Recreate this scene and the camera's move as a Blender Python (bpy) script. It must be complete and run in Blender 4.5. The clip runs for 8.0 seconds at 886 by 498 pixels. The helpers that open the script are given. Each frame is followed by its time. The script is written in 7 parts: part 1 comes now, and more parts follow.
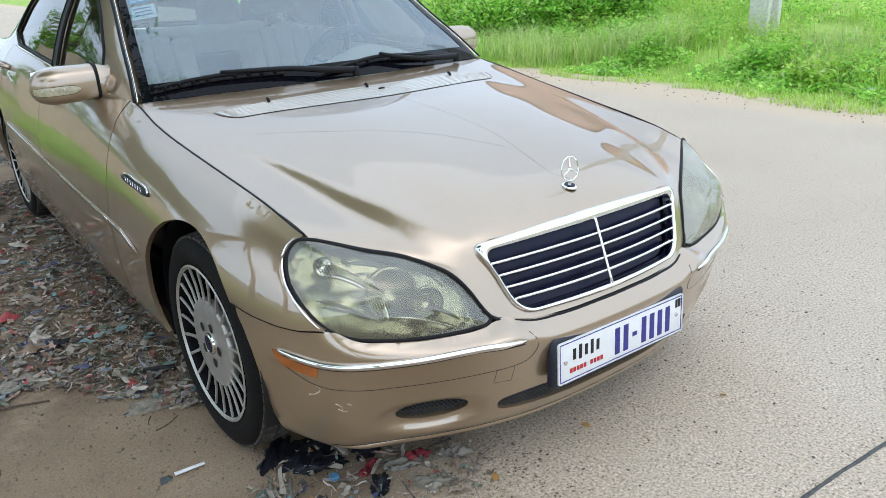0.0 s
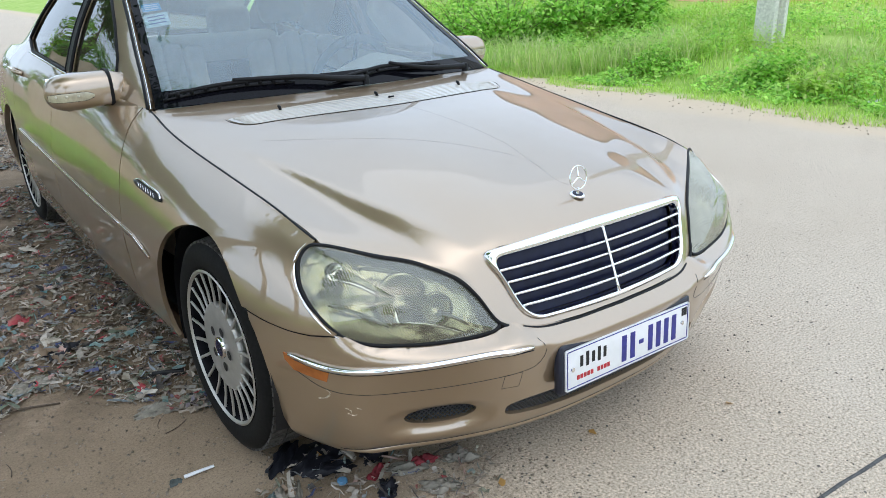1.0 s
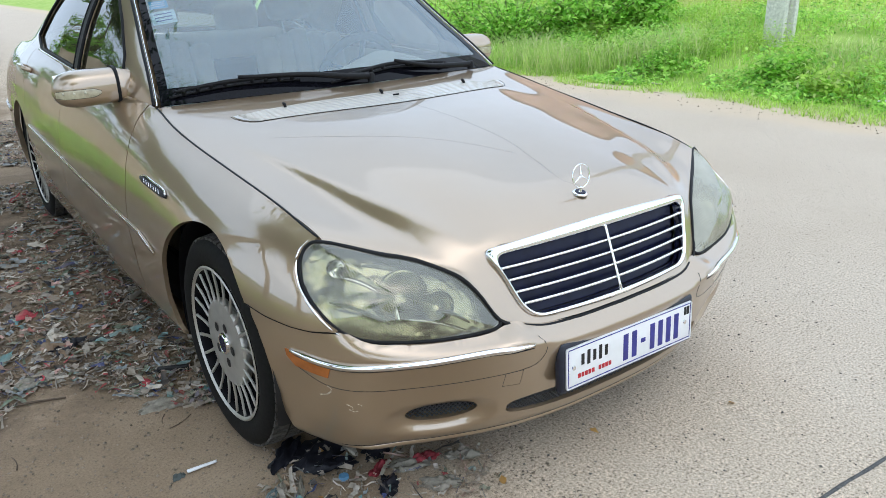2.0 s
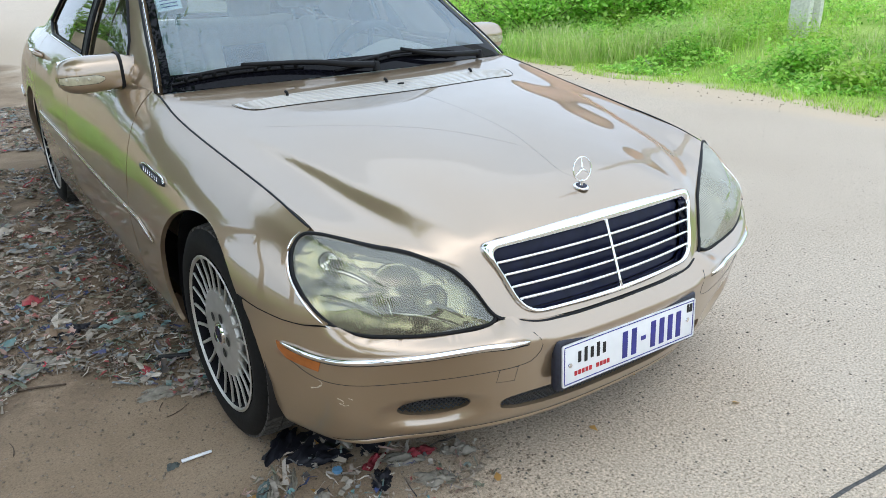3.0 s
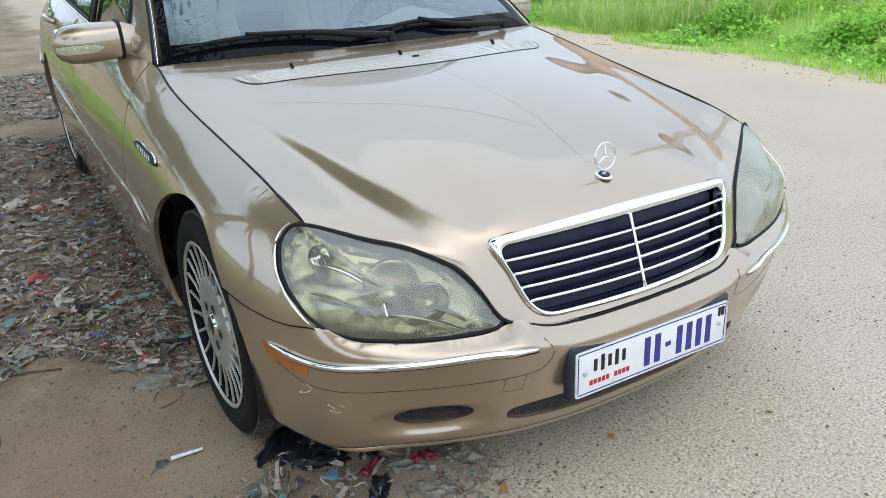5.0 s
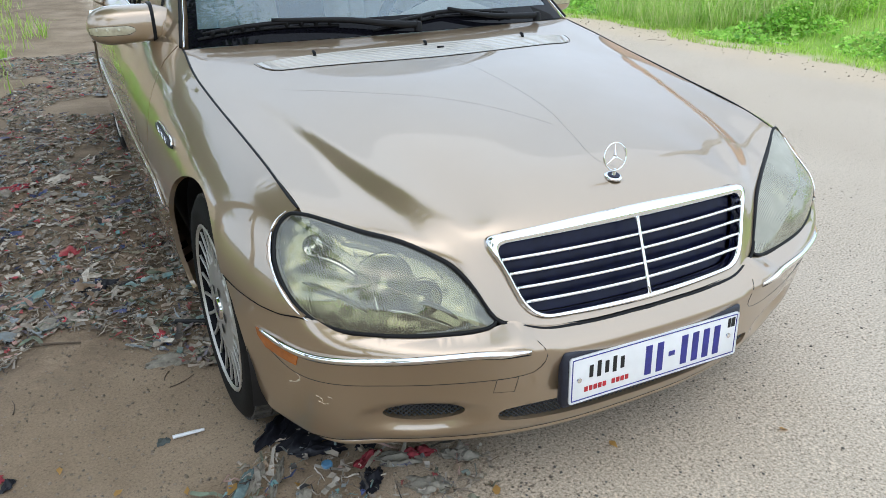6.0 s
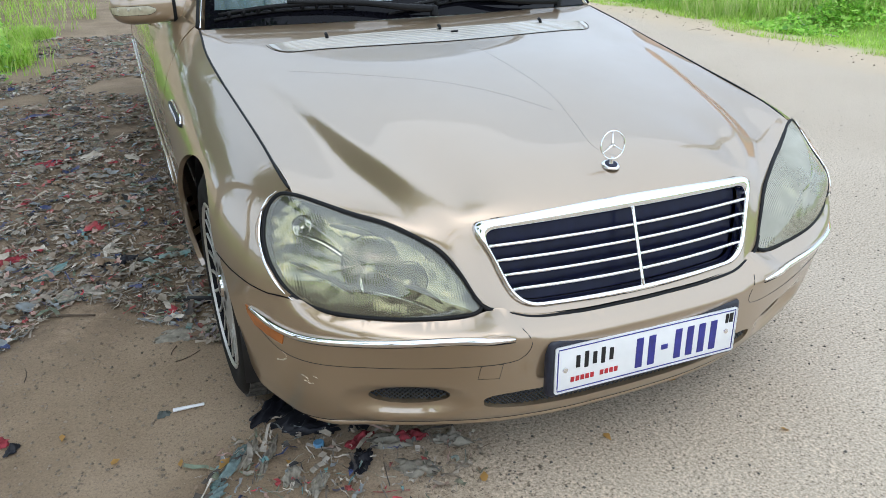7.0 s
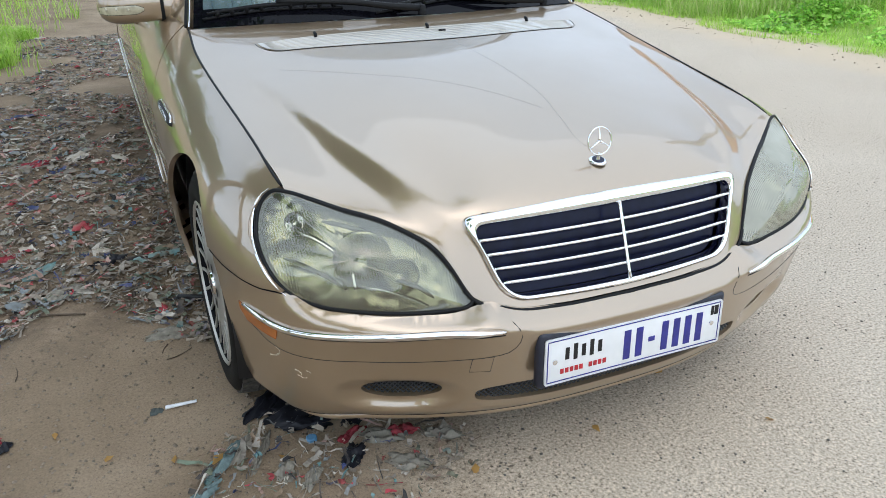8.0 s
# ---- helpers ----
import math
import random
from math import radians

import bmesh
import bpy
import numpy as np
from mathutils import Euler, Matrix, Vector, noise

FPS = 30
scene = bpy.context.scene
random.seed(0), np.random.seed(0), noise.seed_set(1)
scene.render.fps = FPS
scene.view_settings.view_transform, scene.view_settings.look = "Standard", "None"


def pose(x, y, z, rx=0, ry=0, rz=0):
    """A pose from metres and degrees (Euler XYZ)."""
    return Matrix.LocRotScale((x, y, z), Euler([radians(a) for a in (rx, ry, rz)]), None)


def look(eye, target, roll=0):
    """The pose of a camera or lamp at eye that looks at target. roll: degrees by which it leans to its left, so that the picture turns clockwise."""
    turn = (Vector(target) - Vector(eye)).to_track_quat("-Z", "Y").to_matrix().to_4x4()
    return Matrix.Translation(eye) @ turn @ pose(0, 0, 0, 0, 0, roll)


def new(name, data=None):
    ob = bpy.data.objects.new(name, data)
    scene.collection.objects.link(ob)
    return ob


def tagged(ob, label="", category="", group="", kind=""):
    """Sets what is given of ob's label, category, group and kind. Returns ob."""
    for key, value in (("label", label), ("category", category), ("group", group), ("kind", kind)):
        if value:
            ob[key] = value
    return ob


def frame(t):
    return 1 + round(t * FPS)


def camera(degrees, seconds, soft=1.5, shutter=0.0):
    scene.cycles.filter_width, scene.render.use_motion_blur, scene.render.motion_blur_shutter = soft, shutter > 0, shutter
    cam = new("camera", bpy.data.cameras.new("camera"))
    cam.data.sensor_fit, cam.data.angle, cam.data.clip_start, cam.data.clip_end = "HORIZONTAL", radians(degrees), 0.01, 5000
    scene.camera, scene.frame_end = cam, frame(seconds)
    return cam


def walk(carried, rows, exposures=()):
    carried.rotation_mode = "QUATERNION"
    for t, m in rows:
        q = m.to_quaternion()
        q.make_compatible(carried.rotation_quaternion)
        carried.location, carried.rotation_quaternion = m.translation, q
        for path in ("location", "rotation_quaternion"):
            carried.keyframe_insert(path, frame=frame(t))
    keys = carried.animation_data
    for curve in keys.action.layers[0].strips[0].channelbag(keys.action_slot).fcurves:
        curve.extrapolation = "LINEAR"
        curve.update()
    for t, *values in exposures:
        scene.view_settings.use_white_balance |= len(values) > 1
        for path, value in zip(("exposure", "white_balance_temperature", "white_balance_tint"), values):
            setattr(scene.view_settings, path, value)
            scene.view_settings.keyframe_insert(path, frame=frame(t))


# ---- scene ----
cam = camera(60.4, 8.0, soft=0.65)
PATH = [
    (0.0, (-1.484, -1.140, 1.340), (-0.373, 0.363, 0.628), -2.28),
    (0.5, (-1.492, -1.143, 1.345), (-0.373, 0.355, 0.635), -2.07),
    (1.0, (-1.511, -1.150, 1.344), (-0.402, 0.364, 0.654), -1.89),
    (1.5, (-1.512, -1.158, 1.346), (-0.413, 0.363, 0.656), -1.94),
    (3.0, (-1.427, -1.171, 1.340), (-0.387, 0.378, 0.620), -1.59),
    (3.5, (-1.381, -1.139, 1.342), (-0.392, 0.431, 0.597), -2.05),
    (4.0, (-1.339, -1.101, 1.344), (-0.372, 0.477, 0.586), -1.83),
    (4.5, (-1.291, -1.066, 1.338), (-0.314, 0.504, 0.576), -1.45),
    (5.0, (-1.263, -1.056, 1.331), (-0.319, 0.518, 0.536), -1.56),
    (6.5, (-1.073, -1.120, 1.327), (-0.318, 0.537, 0.501), -0.13),
    (7.0, (-1.029, -1.142, 1.319), (-0.320, 0.527, 0.476), -0.27),
    (7.5, (-1.012, -1.158, 1.317), (-0.316, 0.528, 0.497), -0.39),
    (8.0, (-1.049, -1.163, 1.321), (-0.307, 0.492, 0.476), -0.23),
]
walk(cam, [(t, look(eye, target, roll)) for t, eye, target, roll in PATH], exposures=[(0.0, 0.31, 5990, 8), (8.0, 0.28, 6060, 8)])

# ---- daylight: thin bright overcast ----
world = bpy.data.worlds.new("sky")
scene.world = world
world.use_nodes = True
wn = world.node_tree
sky = wn.nodes.new("ShaderNodeTexSky")
sky.sky_type = "NISHITA"
sky.sun_disc = False
sky.sun_elevation, sky.sun_rotation = radians(56), radians(191)
sky.air_density, sky.dust_density, sky.ozone_density = 1.0, 6.0, 0.6
# a thin cloud layer over the sky
veil = wn.nodes.new("ShaderNodeTexNoise")
veil.inputs["Scale"].default_value, veil.inputs["Detail"].default_value = 1.6, 4.0
spread = wn.nodes.new("ShaderNodeValToRGB")
spread.color_ramp.elements[0].position, spread.color_ramp.elements[0].color = 0.25, (0.80, 0.80, 0.80, 1)
spread.color_ramp.elements[1].position, spread.color_ramp.elements[1].color = 0.75, (0.90, 0.90, 0.90, 1)
cloud = wn.nodes.new("ShaderNodeMix")
cloud.data_type = "RGBA"
wn.links.new(wn.nodes.new("ShaderNodeTexCoord").outputs["Generated"], veil.inputs["Vector"])
wn.links.new(veil.outputs[0], spread.inputs[0])
wn.links.new(spread.outputs[0], cloud.inputs[0])
wn.links.new(sky.outputs[0], cloud.inputs[6])
# the cloud is a little brighter low down, where the haze lies
up = wn.nodes.new("ShaderNodeSeparateXYZ")
wn.links.new(wn.nodes["Texture Coordinate"].outputs["Generated"], up.inputs[0])
tone = wn.nodes.new("ShaderNodeValToRGB")
tone.color_ramp.elements[0].position, tone.color_ramp.elements[0].color = 0.0, (0.74, 0.84, 0.97, 1)
tone.color_ramp.elements[1].position, tone.color_ramp.elements[1].color = 0.9, (0.68, 0.77, 0.88, 1)
middle = tone.color_ramp.elements.new(0.42)
middle.color = (0.60, 0.69, 0.80, 1)
wn.links.new(up.outputs[2], tone.inputs[0])
bright = wn.nodes.new("ShaderNodeMix")
bright.data_type, bright.blend_type = "RGBA", "MULTIPLY"
bright.inputs[0].default_value = 1.0
bright.inputs[6].default_value = (9.6, 9.6, 9.6, 1)
wn.links.new(tone.outputs[0], bright.inputs[7])
wn.links.new(bright.outputs[2], cloud.inputs[7])
wn.links.new(cloud.outputs[2], wn.nodes["Background"].inputs[0])
wn.nodes["Background"].inputs[1].default_value = 0.156
sun_data = bpy.data.lights.new("sun", "SUN")
sun_data.energy, sun_data.angle, sun_data.color = 0.8, radians(165), (1.0, 0.96, 0.9)
sun_lamp = new("sun", sun_data)
sun_lamp.matrix_world = look((-1.0, -5.0, 7.5), (0, 0, 0))

# ---- tools ----
from mathutils import geometry


def knots(rows):
    """A smooth function through rows of (position, value, value ...)."""
    a = np.array(rows, float)
    xs, ys = a[:, 0], a[:, 1:]
    h = np.diff(xs)[:, None]
    d = np.diff(ys, axis=0) / h
    m = np.empty_like(ys)
    m[0], m[-1] = d[0], d[-1]
    m[1:-1] = (d[:-1] * h[1:] + d[1:] * h[:-1]) / (h[1:] + h[:-1])

    def at(x):
        x = min(max(x, xs[0]), xs[-1])
        i = min(max(int(np.searchsorted(xs, x)) - 1, 0), len(xs) - 2)
        w = h[i, 0]
        t = (x - xs[i]) / w
        v = ((1 + 2 * t) * (1 - t) ** 2) * ys[i] + t * (1 - t) ** 2 * w * m[i] + t * t * (3 - 2 * t) * ys[i + 1] + t * t * (t - 1) * w * m[i + 1]
        return v if len(v) > 1 else float(v[0])

    return at


def smear(a, k, even=False):
    """Softens an array along its first axis over about k steps, keeping its ends and its broad shape."""
    pad = 3 * k
    g = np.exp(-0.5 * (np.arange(-pad, pad + 1) / k) ** 2)
    g /= g.sum()

    def once(b):
        first = b[pad:0:-1] if even else 2 * b[0] - b[pad:0:-1]
        p = np.concatenate([first, b, 2 * b[-1] - b[-2:-pad - 2:-1]])
        return sum(w * p[i:i + len(b)] for i, w in enumerate(g))

    soft = once(a)
    return soft + once(a - soft)


def eased(f, lo, hi, step, k):
    """The function f with small unevenness between lo and hi smoothed out."""
    xs = np.linspace(lo, hi, int((hi - lo) / step) + 1)
    ys = smear(np.array([np.atleast_1d(f(x)) for x in xs]), k)
    return knots([(x, *y) for x, y in zip(xs, ys)])


def rope(points, n, closed=False):
    """n points evenly along a smooth line through the given points."""
    p = [Vector(q) for q in points]
    if closed:
        p = p[-2:] + p + p[:3]
    t = [0.0]
    for a, b in zip(p, p[1:]):
        t.append(t[-1] + max((b - a).length, 1e-6) ** 0.6)
    f = knots([(s, *q) for s, q in zip(t, p)])
    lo, hi = (t[2], t[-3]) if closed else (t[0], t[-1])
    fine = np.array([f(lo + (hi - lo) * i / 400) for i in range(401)])
    run = np.r_[0, np.cumsum(np.linalg.norm(np.diff(fine, axis=0), axis=1))]
    want = np.linspace(0, run[-1], n + 1 if closed else n)
    out = np.stack([np.interp(want, run, fine[:, k]) for k in range(fine.shape[1])], 1)
    return [Vector(q) for q in (out[:-1] if closed else out)]


def smooth(lo, hi, x):
    t = min(max((x - lo) / (hi - lo), 0), 1)
    return t * t * (3 - 2 * t)


def mesh_of(name, verts, faces, mats=(), shade=True):
    me = bpy.data.meshes.new(name)
    me.from_pydata([tuple(v) for v in verts], [], faces)
    for m in mats:
        me.materials.append(m)
    if shade:
        me.polygons.foreach_set("use_smooth", [True] * len(me.polygons))
    return me


def part(name, data, material=None, parent=None, label=""):
    """Links a mesh or bmesh as one object under a thing or part."""
    if isinstance(data, bmesh.types.BMesh):
        me = bpy.data.meshes.new(name)
        data.to_mesh(me)
        data.free()
    else:
        me = data
    if material and not me.materials:
        me.materials.append(material)
    ob = new(name, me)
    if parent:
        ob.parent = parent
    if label:
        ob["label"] = label
    return ob


def thing(name, label, category, group="", kind="", at=(0, 0, 0)):
    ob = new(name)
    ob.location = at
    return tagged(ob, label, category, group, kind)


def assembly(name, label, parent):
    """A part made of several pieces."""
    ob = new(name)
    ob.parent = parent
    ob["label"] = label
    return ob


def inside(poly, pts):
    poly, pts = np.asarray(poly, float), np.asarray(pts, float)
    hit = np.zeros(len(pts), bool)
    x, y = pts[:, 0], pts[:, 1]
    for (x0, y0), (x1, y1) in zip(poly, np.roll(poly, -1, 0)):
        if y0 == y1:
            continue
        c = (y0 > y) != (y1 > y)
        hit ^= c & (x < (x1 - x0) * (y - y0) / (y1 - y0) + x0)
    return hit


def skin(name, loops, f, step, heart, depth=0.014, su=1.0, sv=1.0, offset=0.0, margin=0.45):
    """A panel: the region between loops of (u, v), laid on the surface f(u, v), with its edges turned in by depth.
    heart(p): a point inside the body, from which the panel faces away."""
    k = np.array([su, sv])
    scaled = [np.asarray(l, float) * k for l in loops]
    bound = []
    for l in scaled:
        out = []
        for a, b in zip(l, np.roll(l, -1, 0)):
            n = max(1, int(np.linalg.norm(b - a) / step))
            out += [a + (b - a) * i / n for i in range(n)]
        bound.append(np.array(out))
    lo, hi = bound[0].min(0), bound[0].max(0)
    gx, gy = np.meshgrid(np.arange(lo[0] + step / 2, hi[0], step), np.arange(lo[1] + step / 2, hi[1], step))
    grid = np.stack([gx.ravel(), gy.ravel()], 1)
    if len(grid):
        keep = inside(bound[0], grid)
        for b in bound[1:]:
            keep &= ~inside(b, grid)
        grid = grid[keep]
        allb = np.concatenate(bound)
        if len(grid):
            near = np.array([np.min(((allb - g) ** 2).sum(1)) for g in grid])
            grid = grid[near > (margin * step) ** 2]
    pts, edges, base = [], [], 0
    for b in bound:
        edges += [(base + i, base + (i + 1) % len(b)) for i in range(len(b))]
        pts += [tuple(q) for q in b]
        base += len(b)
    rim = base
    pts += [tuple(q) for q in grid]
    vs, _, fs, *_ = geometry.delaunay_2d_cdt([Vector(q) for q in pts], edges, [], 0, 1e-6)
    uv = np.array([tuple(v) for v in vs])
    mid = np.array([uv[list(t)].mean(0) for t in fs])
    ok = inside(bound[0], mid)
    for b in bound[1:]:
        ok &= ~inside(b, mid)
    fs = [list(t) for t, o in zip(fs, ok) if o]
    e = 0.002
    verts, normals = [], []
    for q in uv:
        u, v = q / k
        p = Vector(f(u, v))
        du = Vector(f(u + e / su, v)) - Vector(f(u - e / su, v))
        dv = Vector(f(u, v + e / sv)) - Vector(f(u, v - e / sv))
        n = du.cross(dv)
        n = n.normalized() if n.length > 1e-9 else Vector((0, 0, 1))
        if n.dot(p - Vector(heart(p))) < 0:
            n = -n
        verts.append(p + n * offset)
        normals.append(n)
    faces = []
    for t in fs:
        a, b, c = (verts[i] for i in t)
        faces.append(t if (b - a).cross(c - a).dot(normals[t[0]] + normals[t[1]] + normals[t[2]]) > 0 else t[::-1])
    # turned-in edges along open borders
    count = {}
    for t in faces:
        for a, b in zip(t, t[1:] + t[:1]):
            count[(a, b)] = count.get((a, b), 0) + 1
    rims = [(a, b) for a, b in count if (b, a) not in count]
    if depth:
        low = {}
        for a, b in rims:
            ids = []
            for i in (a, b):
                if i not in low:
                    low[i] = (len(verts), len(verts) + 1)
                    verts += [verts[i], verts[i] - normals[i] * depth]
                    normals += [normals[i], normals[i]]
                ids.append(low[i])
            faces.append([ids[1][0], ids[0][0], ids[0][1], ids[1][1]])
    me = mesh_of(name, verts, faces)
    top = len(fs)
    per_vert = [tuple(n) for n in normals]
    loopn = []
    for pi, poly in enumerate(me.polygons):
        for vi in poly.vertices:
            loopn.append(per_vert[vi] if pi < top else tuple(poly.normal))
    me.normals_split_custom_set(loopn)
    return me


def tube(points, radius, sides=8, closed=False, flat=1.0, cap=True, up=None):
    """A bmesh-free tube mesh along points; radius a number or a function of 0..1; flat squashes it along its second axis."""
    p = [Vector(q) for q in points]
    n = len(p)
    verts, faces = [], []
    ref = Vector(up) if up else None
    prev = None
    for i, c in enumerate(p):
        a, b = (p[i - 1], p[(i + 1) % n]) if closed else (p[max(i - 1, 0)], p[min(i + 1, n - 1)])
        t = (b - a).normalized()
        r = ref or prev or (Vector((0, 0, 1)) if abs(t.z) < 0.9 else Vector((1, 0, 0)))
        s = t.cross(r).normalized()
        w = s.cross(t).normalized()
        prev = w
        rad = radius(i / max(n - 1, 1)) if callable(radius) else radius
        for k in range(sides):
            g = math.tau * k / sides
            verts.append(c + s * math.cos(g) * rad + w * math.sin(g) * rad * flat)
    for i in range(n if closed else n - 1):
        j = (i + 1) % n
        for k in range(sides):
            m = (k + 1) % sides
            faces.append([i * sides + k, i * sides + m, j * sides + m, j * sides + k])
    if cap and not closed:
        faces.append(list(range(sides))[::-1])
        faces.append([(n - 1) * sides + k for k in range(sides)])
    return verts, faces


def tube_mesh(name, *a, **k):
    return mesh_of(name, *tube(*a, **k))


def lathe(name, profile, n=48, axis="x", shade=True):
    """Turns (along, radius) rows about an axis."""
    verts, faces = [], []
    for a, r in profile:
        for k in range(n):
            g = math.tau * k / n
            c, s = math.cos(g) * r, math.sin(g) * r
            verts.append({"x": (a, c, s), "y": (c, a, s), "z": (c, s, a)}[axis])
    for i in range(len(profile) - 1):
        for k in range(n):
            m = (k + 1) % n
            faces.append([i * n + k, i * n + m, (i + 1) * n + m, (i + 1) * n + k])
    me = mesh_of(name, verts, faces, shade=shade)
    bm = bmesh.new()
    bm.from_mesh(me)
    bmesh.ops.remove_doubles(bm, verts=bm.verts, dist=1e-5)
    bmesh.ops.recalc_face_normals(bm, faces=bm.faces)
    bm.to_mesh(me)
    bm.free()
    if shade:
        me.set_sharp_from_angle(angle=radians(40))
    return me


def box(name, lo, hi, bevel=0.0, seg=2):
    bm = bmesh.new()
    bmesh.ops.create_cube(bm, size=1)
    for v in bm.verts:
        v.co = Vector([(l + h) / 2 + c * (h - l) for l, h, c in zip(lo, hi, v.co)])
    if bevel:
        bmesh.ops.bevel(bm, geom=bm.edges[:], offset=bevel, segments=seg, affect="EDGES", profile=0.5)
    me = bpy.data.meshes.new(name)
    bm.to_mesh(me)
    bm.free()
    me.polygons.foreach_set("use_smooth", [bool(bevel)] * len(me.polygons))
    return me


def joined(name, pieces):
    verts, faces = [], []
    for v, f in pieces:
        b = len(verts)
        verts += list(v)
        faces += [[b + i for i in q] for q in f]
    return mesh_of(name, verts, faces)


def mirrored(me, name=None):
    """The mesh mirrored in x, with its normals."""
    m = me.copy()
    m.name = name or me.name
    norms = [(-n.vector.x, n.vector.y, n.vector.z) for n in me.corner_normals]
    co = np.empty(len(me.vertices) * 3)
    me.vertices.foreach_get("co", co)
    co[0::3] *= -1
    faces = [list(p.vertices)[::-1] for p in me.polygons]
    out = mesh_of(m.name, co.reshape(-1, 3), faces, list(me.materials))
    loops = []
    for p in me.polygons:
        loops += [norms[i] for i in reversed(p.loop_indices)]
    out.polygons.foreach_set("material_index", [p.material_index for p in me.polygons])
    out.normals_split_custom_set(loops)
    bpy.data.meshes.remove(m)
    return out


# ---- materials ----
def material(name):
    m = bpy.data.materials.new(name)
    m.use_nodes = True
    return m, m.node_tree, m.node_tree.nodes["Principled BSDF"]


def tex(nt, scale, detail=4.0, kind="noise", rough=0.55, stretch=None, space="Object"):
    c = nt.nodes.new("ShaderNodeTexCoord")
    n = nt.nodes.new({"noise": "ShaderNodeTexNoise", "voronoi": "ShaderNodeTexVoronoi", "wave": "ShaderNodeTexWave"}[kind])
    n.inputs["Scale"].default_value = scale
    if kind == "noise":
        n.inputs["Detail"].default_value, n.inputs["Roughness"].default_value = detail, rough
    src = c.outputs[space]
    if stretch:
        mp = nt.nodes.new("ShaderNodeMapping")
        mp.inputs["Scale"].default_value = stretch
        nt.links.new(src, mp.inputs[0])
        src = mp.outputs[0]
    nt.links.new(src, n.inputs["Vector"])
    return n


def ramp(nt, src, stops):
    r = nt.nodes.new("ShaderNodeValToRGB")
    e = r.color_ramp.elements
    while len(e) < len(stops):
        e.new(0.5)
    for i, (p, c) in enumerate(stops):
        e[i].position = p
        e[i].color = (*c, 1) if len(c) == 3 else c
    nt.links.new(src, r.inputs[0])
    return r


def mix(nt, fac, a, b, mode="MIX"):
    m = nt.nodes.new("ShaderNodeMix")
    m.data_type, m.blend_type = "RGBA", mode
    for sock, val in ((m.inputs[0], fac), (m.inputs[6], a), (m.inputs[7], b)):
        if isinstance(val, (int, float)):
            sock.default_value = val
        elif isinstance(val, tuple):
            sock.default_value = (*val, 1)
        else:
            nt.links.new(val, sock)
    return m.outputs[2]


def bump(nt, bsdf, src, strength, dist=0.002, chain=None):
    b = nt.nodes.new("ShaderNodeBump")
    b.inputs["Strength"].default_value, b.inputs["Distance"].default_value = strength, dist
    nt.links.new(src, b.inputs["Height"])
    if chain:
        nt.links.new(chain, b.inputs["Normal"])
    nt.links.new(b.outputs[0], bsdf.inputs["Normal"])
    return b.outputs[0]


def plain(name, color, rough=0.5, metal=0.0, grain=0.0, scale=60.0, coat=0.0, spread=0.25):
    m, nt, b = material(name)
    n = tex(nt, scale)
    lo, hi = [c * (1 - spread) for c in color], [min(c * (1 + spread), 1) for c in color]
    r = ramp(nt, n.outputs[0], [(0.3, lo), (0.7, hi)])
    nt.links.new(r.outputs[0], b.inputs["Base Color"])
    b.inputs["Roughness"].default_value, b.inputs["Metallic"].default_value = rough, metal
    b.inputs["Coat Weight"].default_value = coat
    if grain:
        bump(nt, b, n.outputs[0], grain)
    return m


def paint():
    m, nt, b = material("champagne paint")
    dust_haze = tex(nt, 2.2, 6)
    fine = tex(nt, 900, 2)
    r = ramp(nt, dust_haze.outputs[0], [(0.3, (0.352, 0.258, 0.160)), (0.7, (0.378, 0.280, 0.178))])
    col = mix(nt, 0.06, r.outputs[0], fine.outputs[0], "OVERLAY")
    nt.links.new(col, b.inputs["Base Color"])
    b.inputs["Metallic"].default_value = 0.7
    rr = ramp(nt, tex(nt, 7, 6).outputs[0], [(0.3, (0.34,) * 3), (0.75, (0.39,) * 3)])
    nt.links.new(rr.outputs[0], b.inputs["Roughness"])
    b.inputs["Coat Weight"].default_value = 1.0
    b.inputs["Coat IOR"].default_value = 2.3
    cr = ramp(nt, tex(nt, 4, 8).outputs[0], [(0.35, (0.008,) * 3), (0.8, (0.03,) * 3)])
    nt.links.new(cr.outputs[0], b.inputs["Coat Roughness"])
    return m


def thin_glass(name, tint, ior=1.6, dust_haze=0.0):
    """A thin pane: clear straight through, with the gloss of glass and a film of dust and painted sky haze."""
    m, nt, b = material(name)
    nt.nodes.remove(b)
    out = nt.nodes["Material Output"]
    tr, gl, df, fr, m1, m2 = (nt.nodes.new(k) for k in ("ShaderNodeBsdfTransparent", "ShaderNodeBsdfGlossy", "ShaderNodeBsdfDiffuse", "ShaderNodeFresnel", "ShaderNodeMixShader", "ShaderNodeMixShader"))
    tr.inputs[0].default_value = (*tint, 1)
    # blue diffuse puts the sky's reflected haze into the film's colour
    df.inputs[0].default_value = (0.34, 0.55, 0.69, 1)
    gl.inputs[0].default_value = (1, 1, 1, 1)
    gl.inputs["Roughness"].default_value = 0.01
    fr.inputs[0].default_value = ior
    film = ramp(nt, tex(nt, 3.0, 6).outputs[0], [(0.3, (dust_haze * 0.75,) * 3), (0.7, (dust_haze * 1.25,) * 3)])
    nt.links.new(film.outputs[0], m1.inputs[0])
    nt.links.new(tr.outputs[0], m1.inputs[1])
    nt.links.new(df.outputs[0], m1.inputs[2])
    nt.links.new(fr.outputs[0], m2.inputs[0])
    nt.links.new(m1.outputs[0], m2.inputs[1])
    nt.links.new(gl.outputs[0], m2.inputs[2])
    nt.links.new(m2.outputs[0], out.inputs[0])
    return m


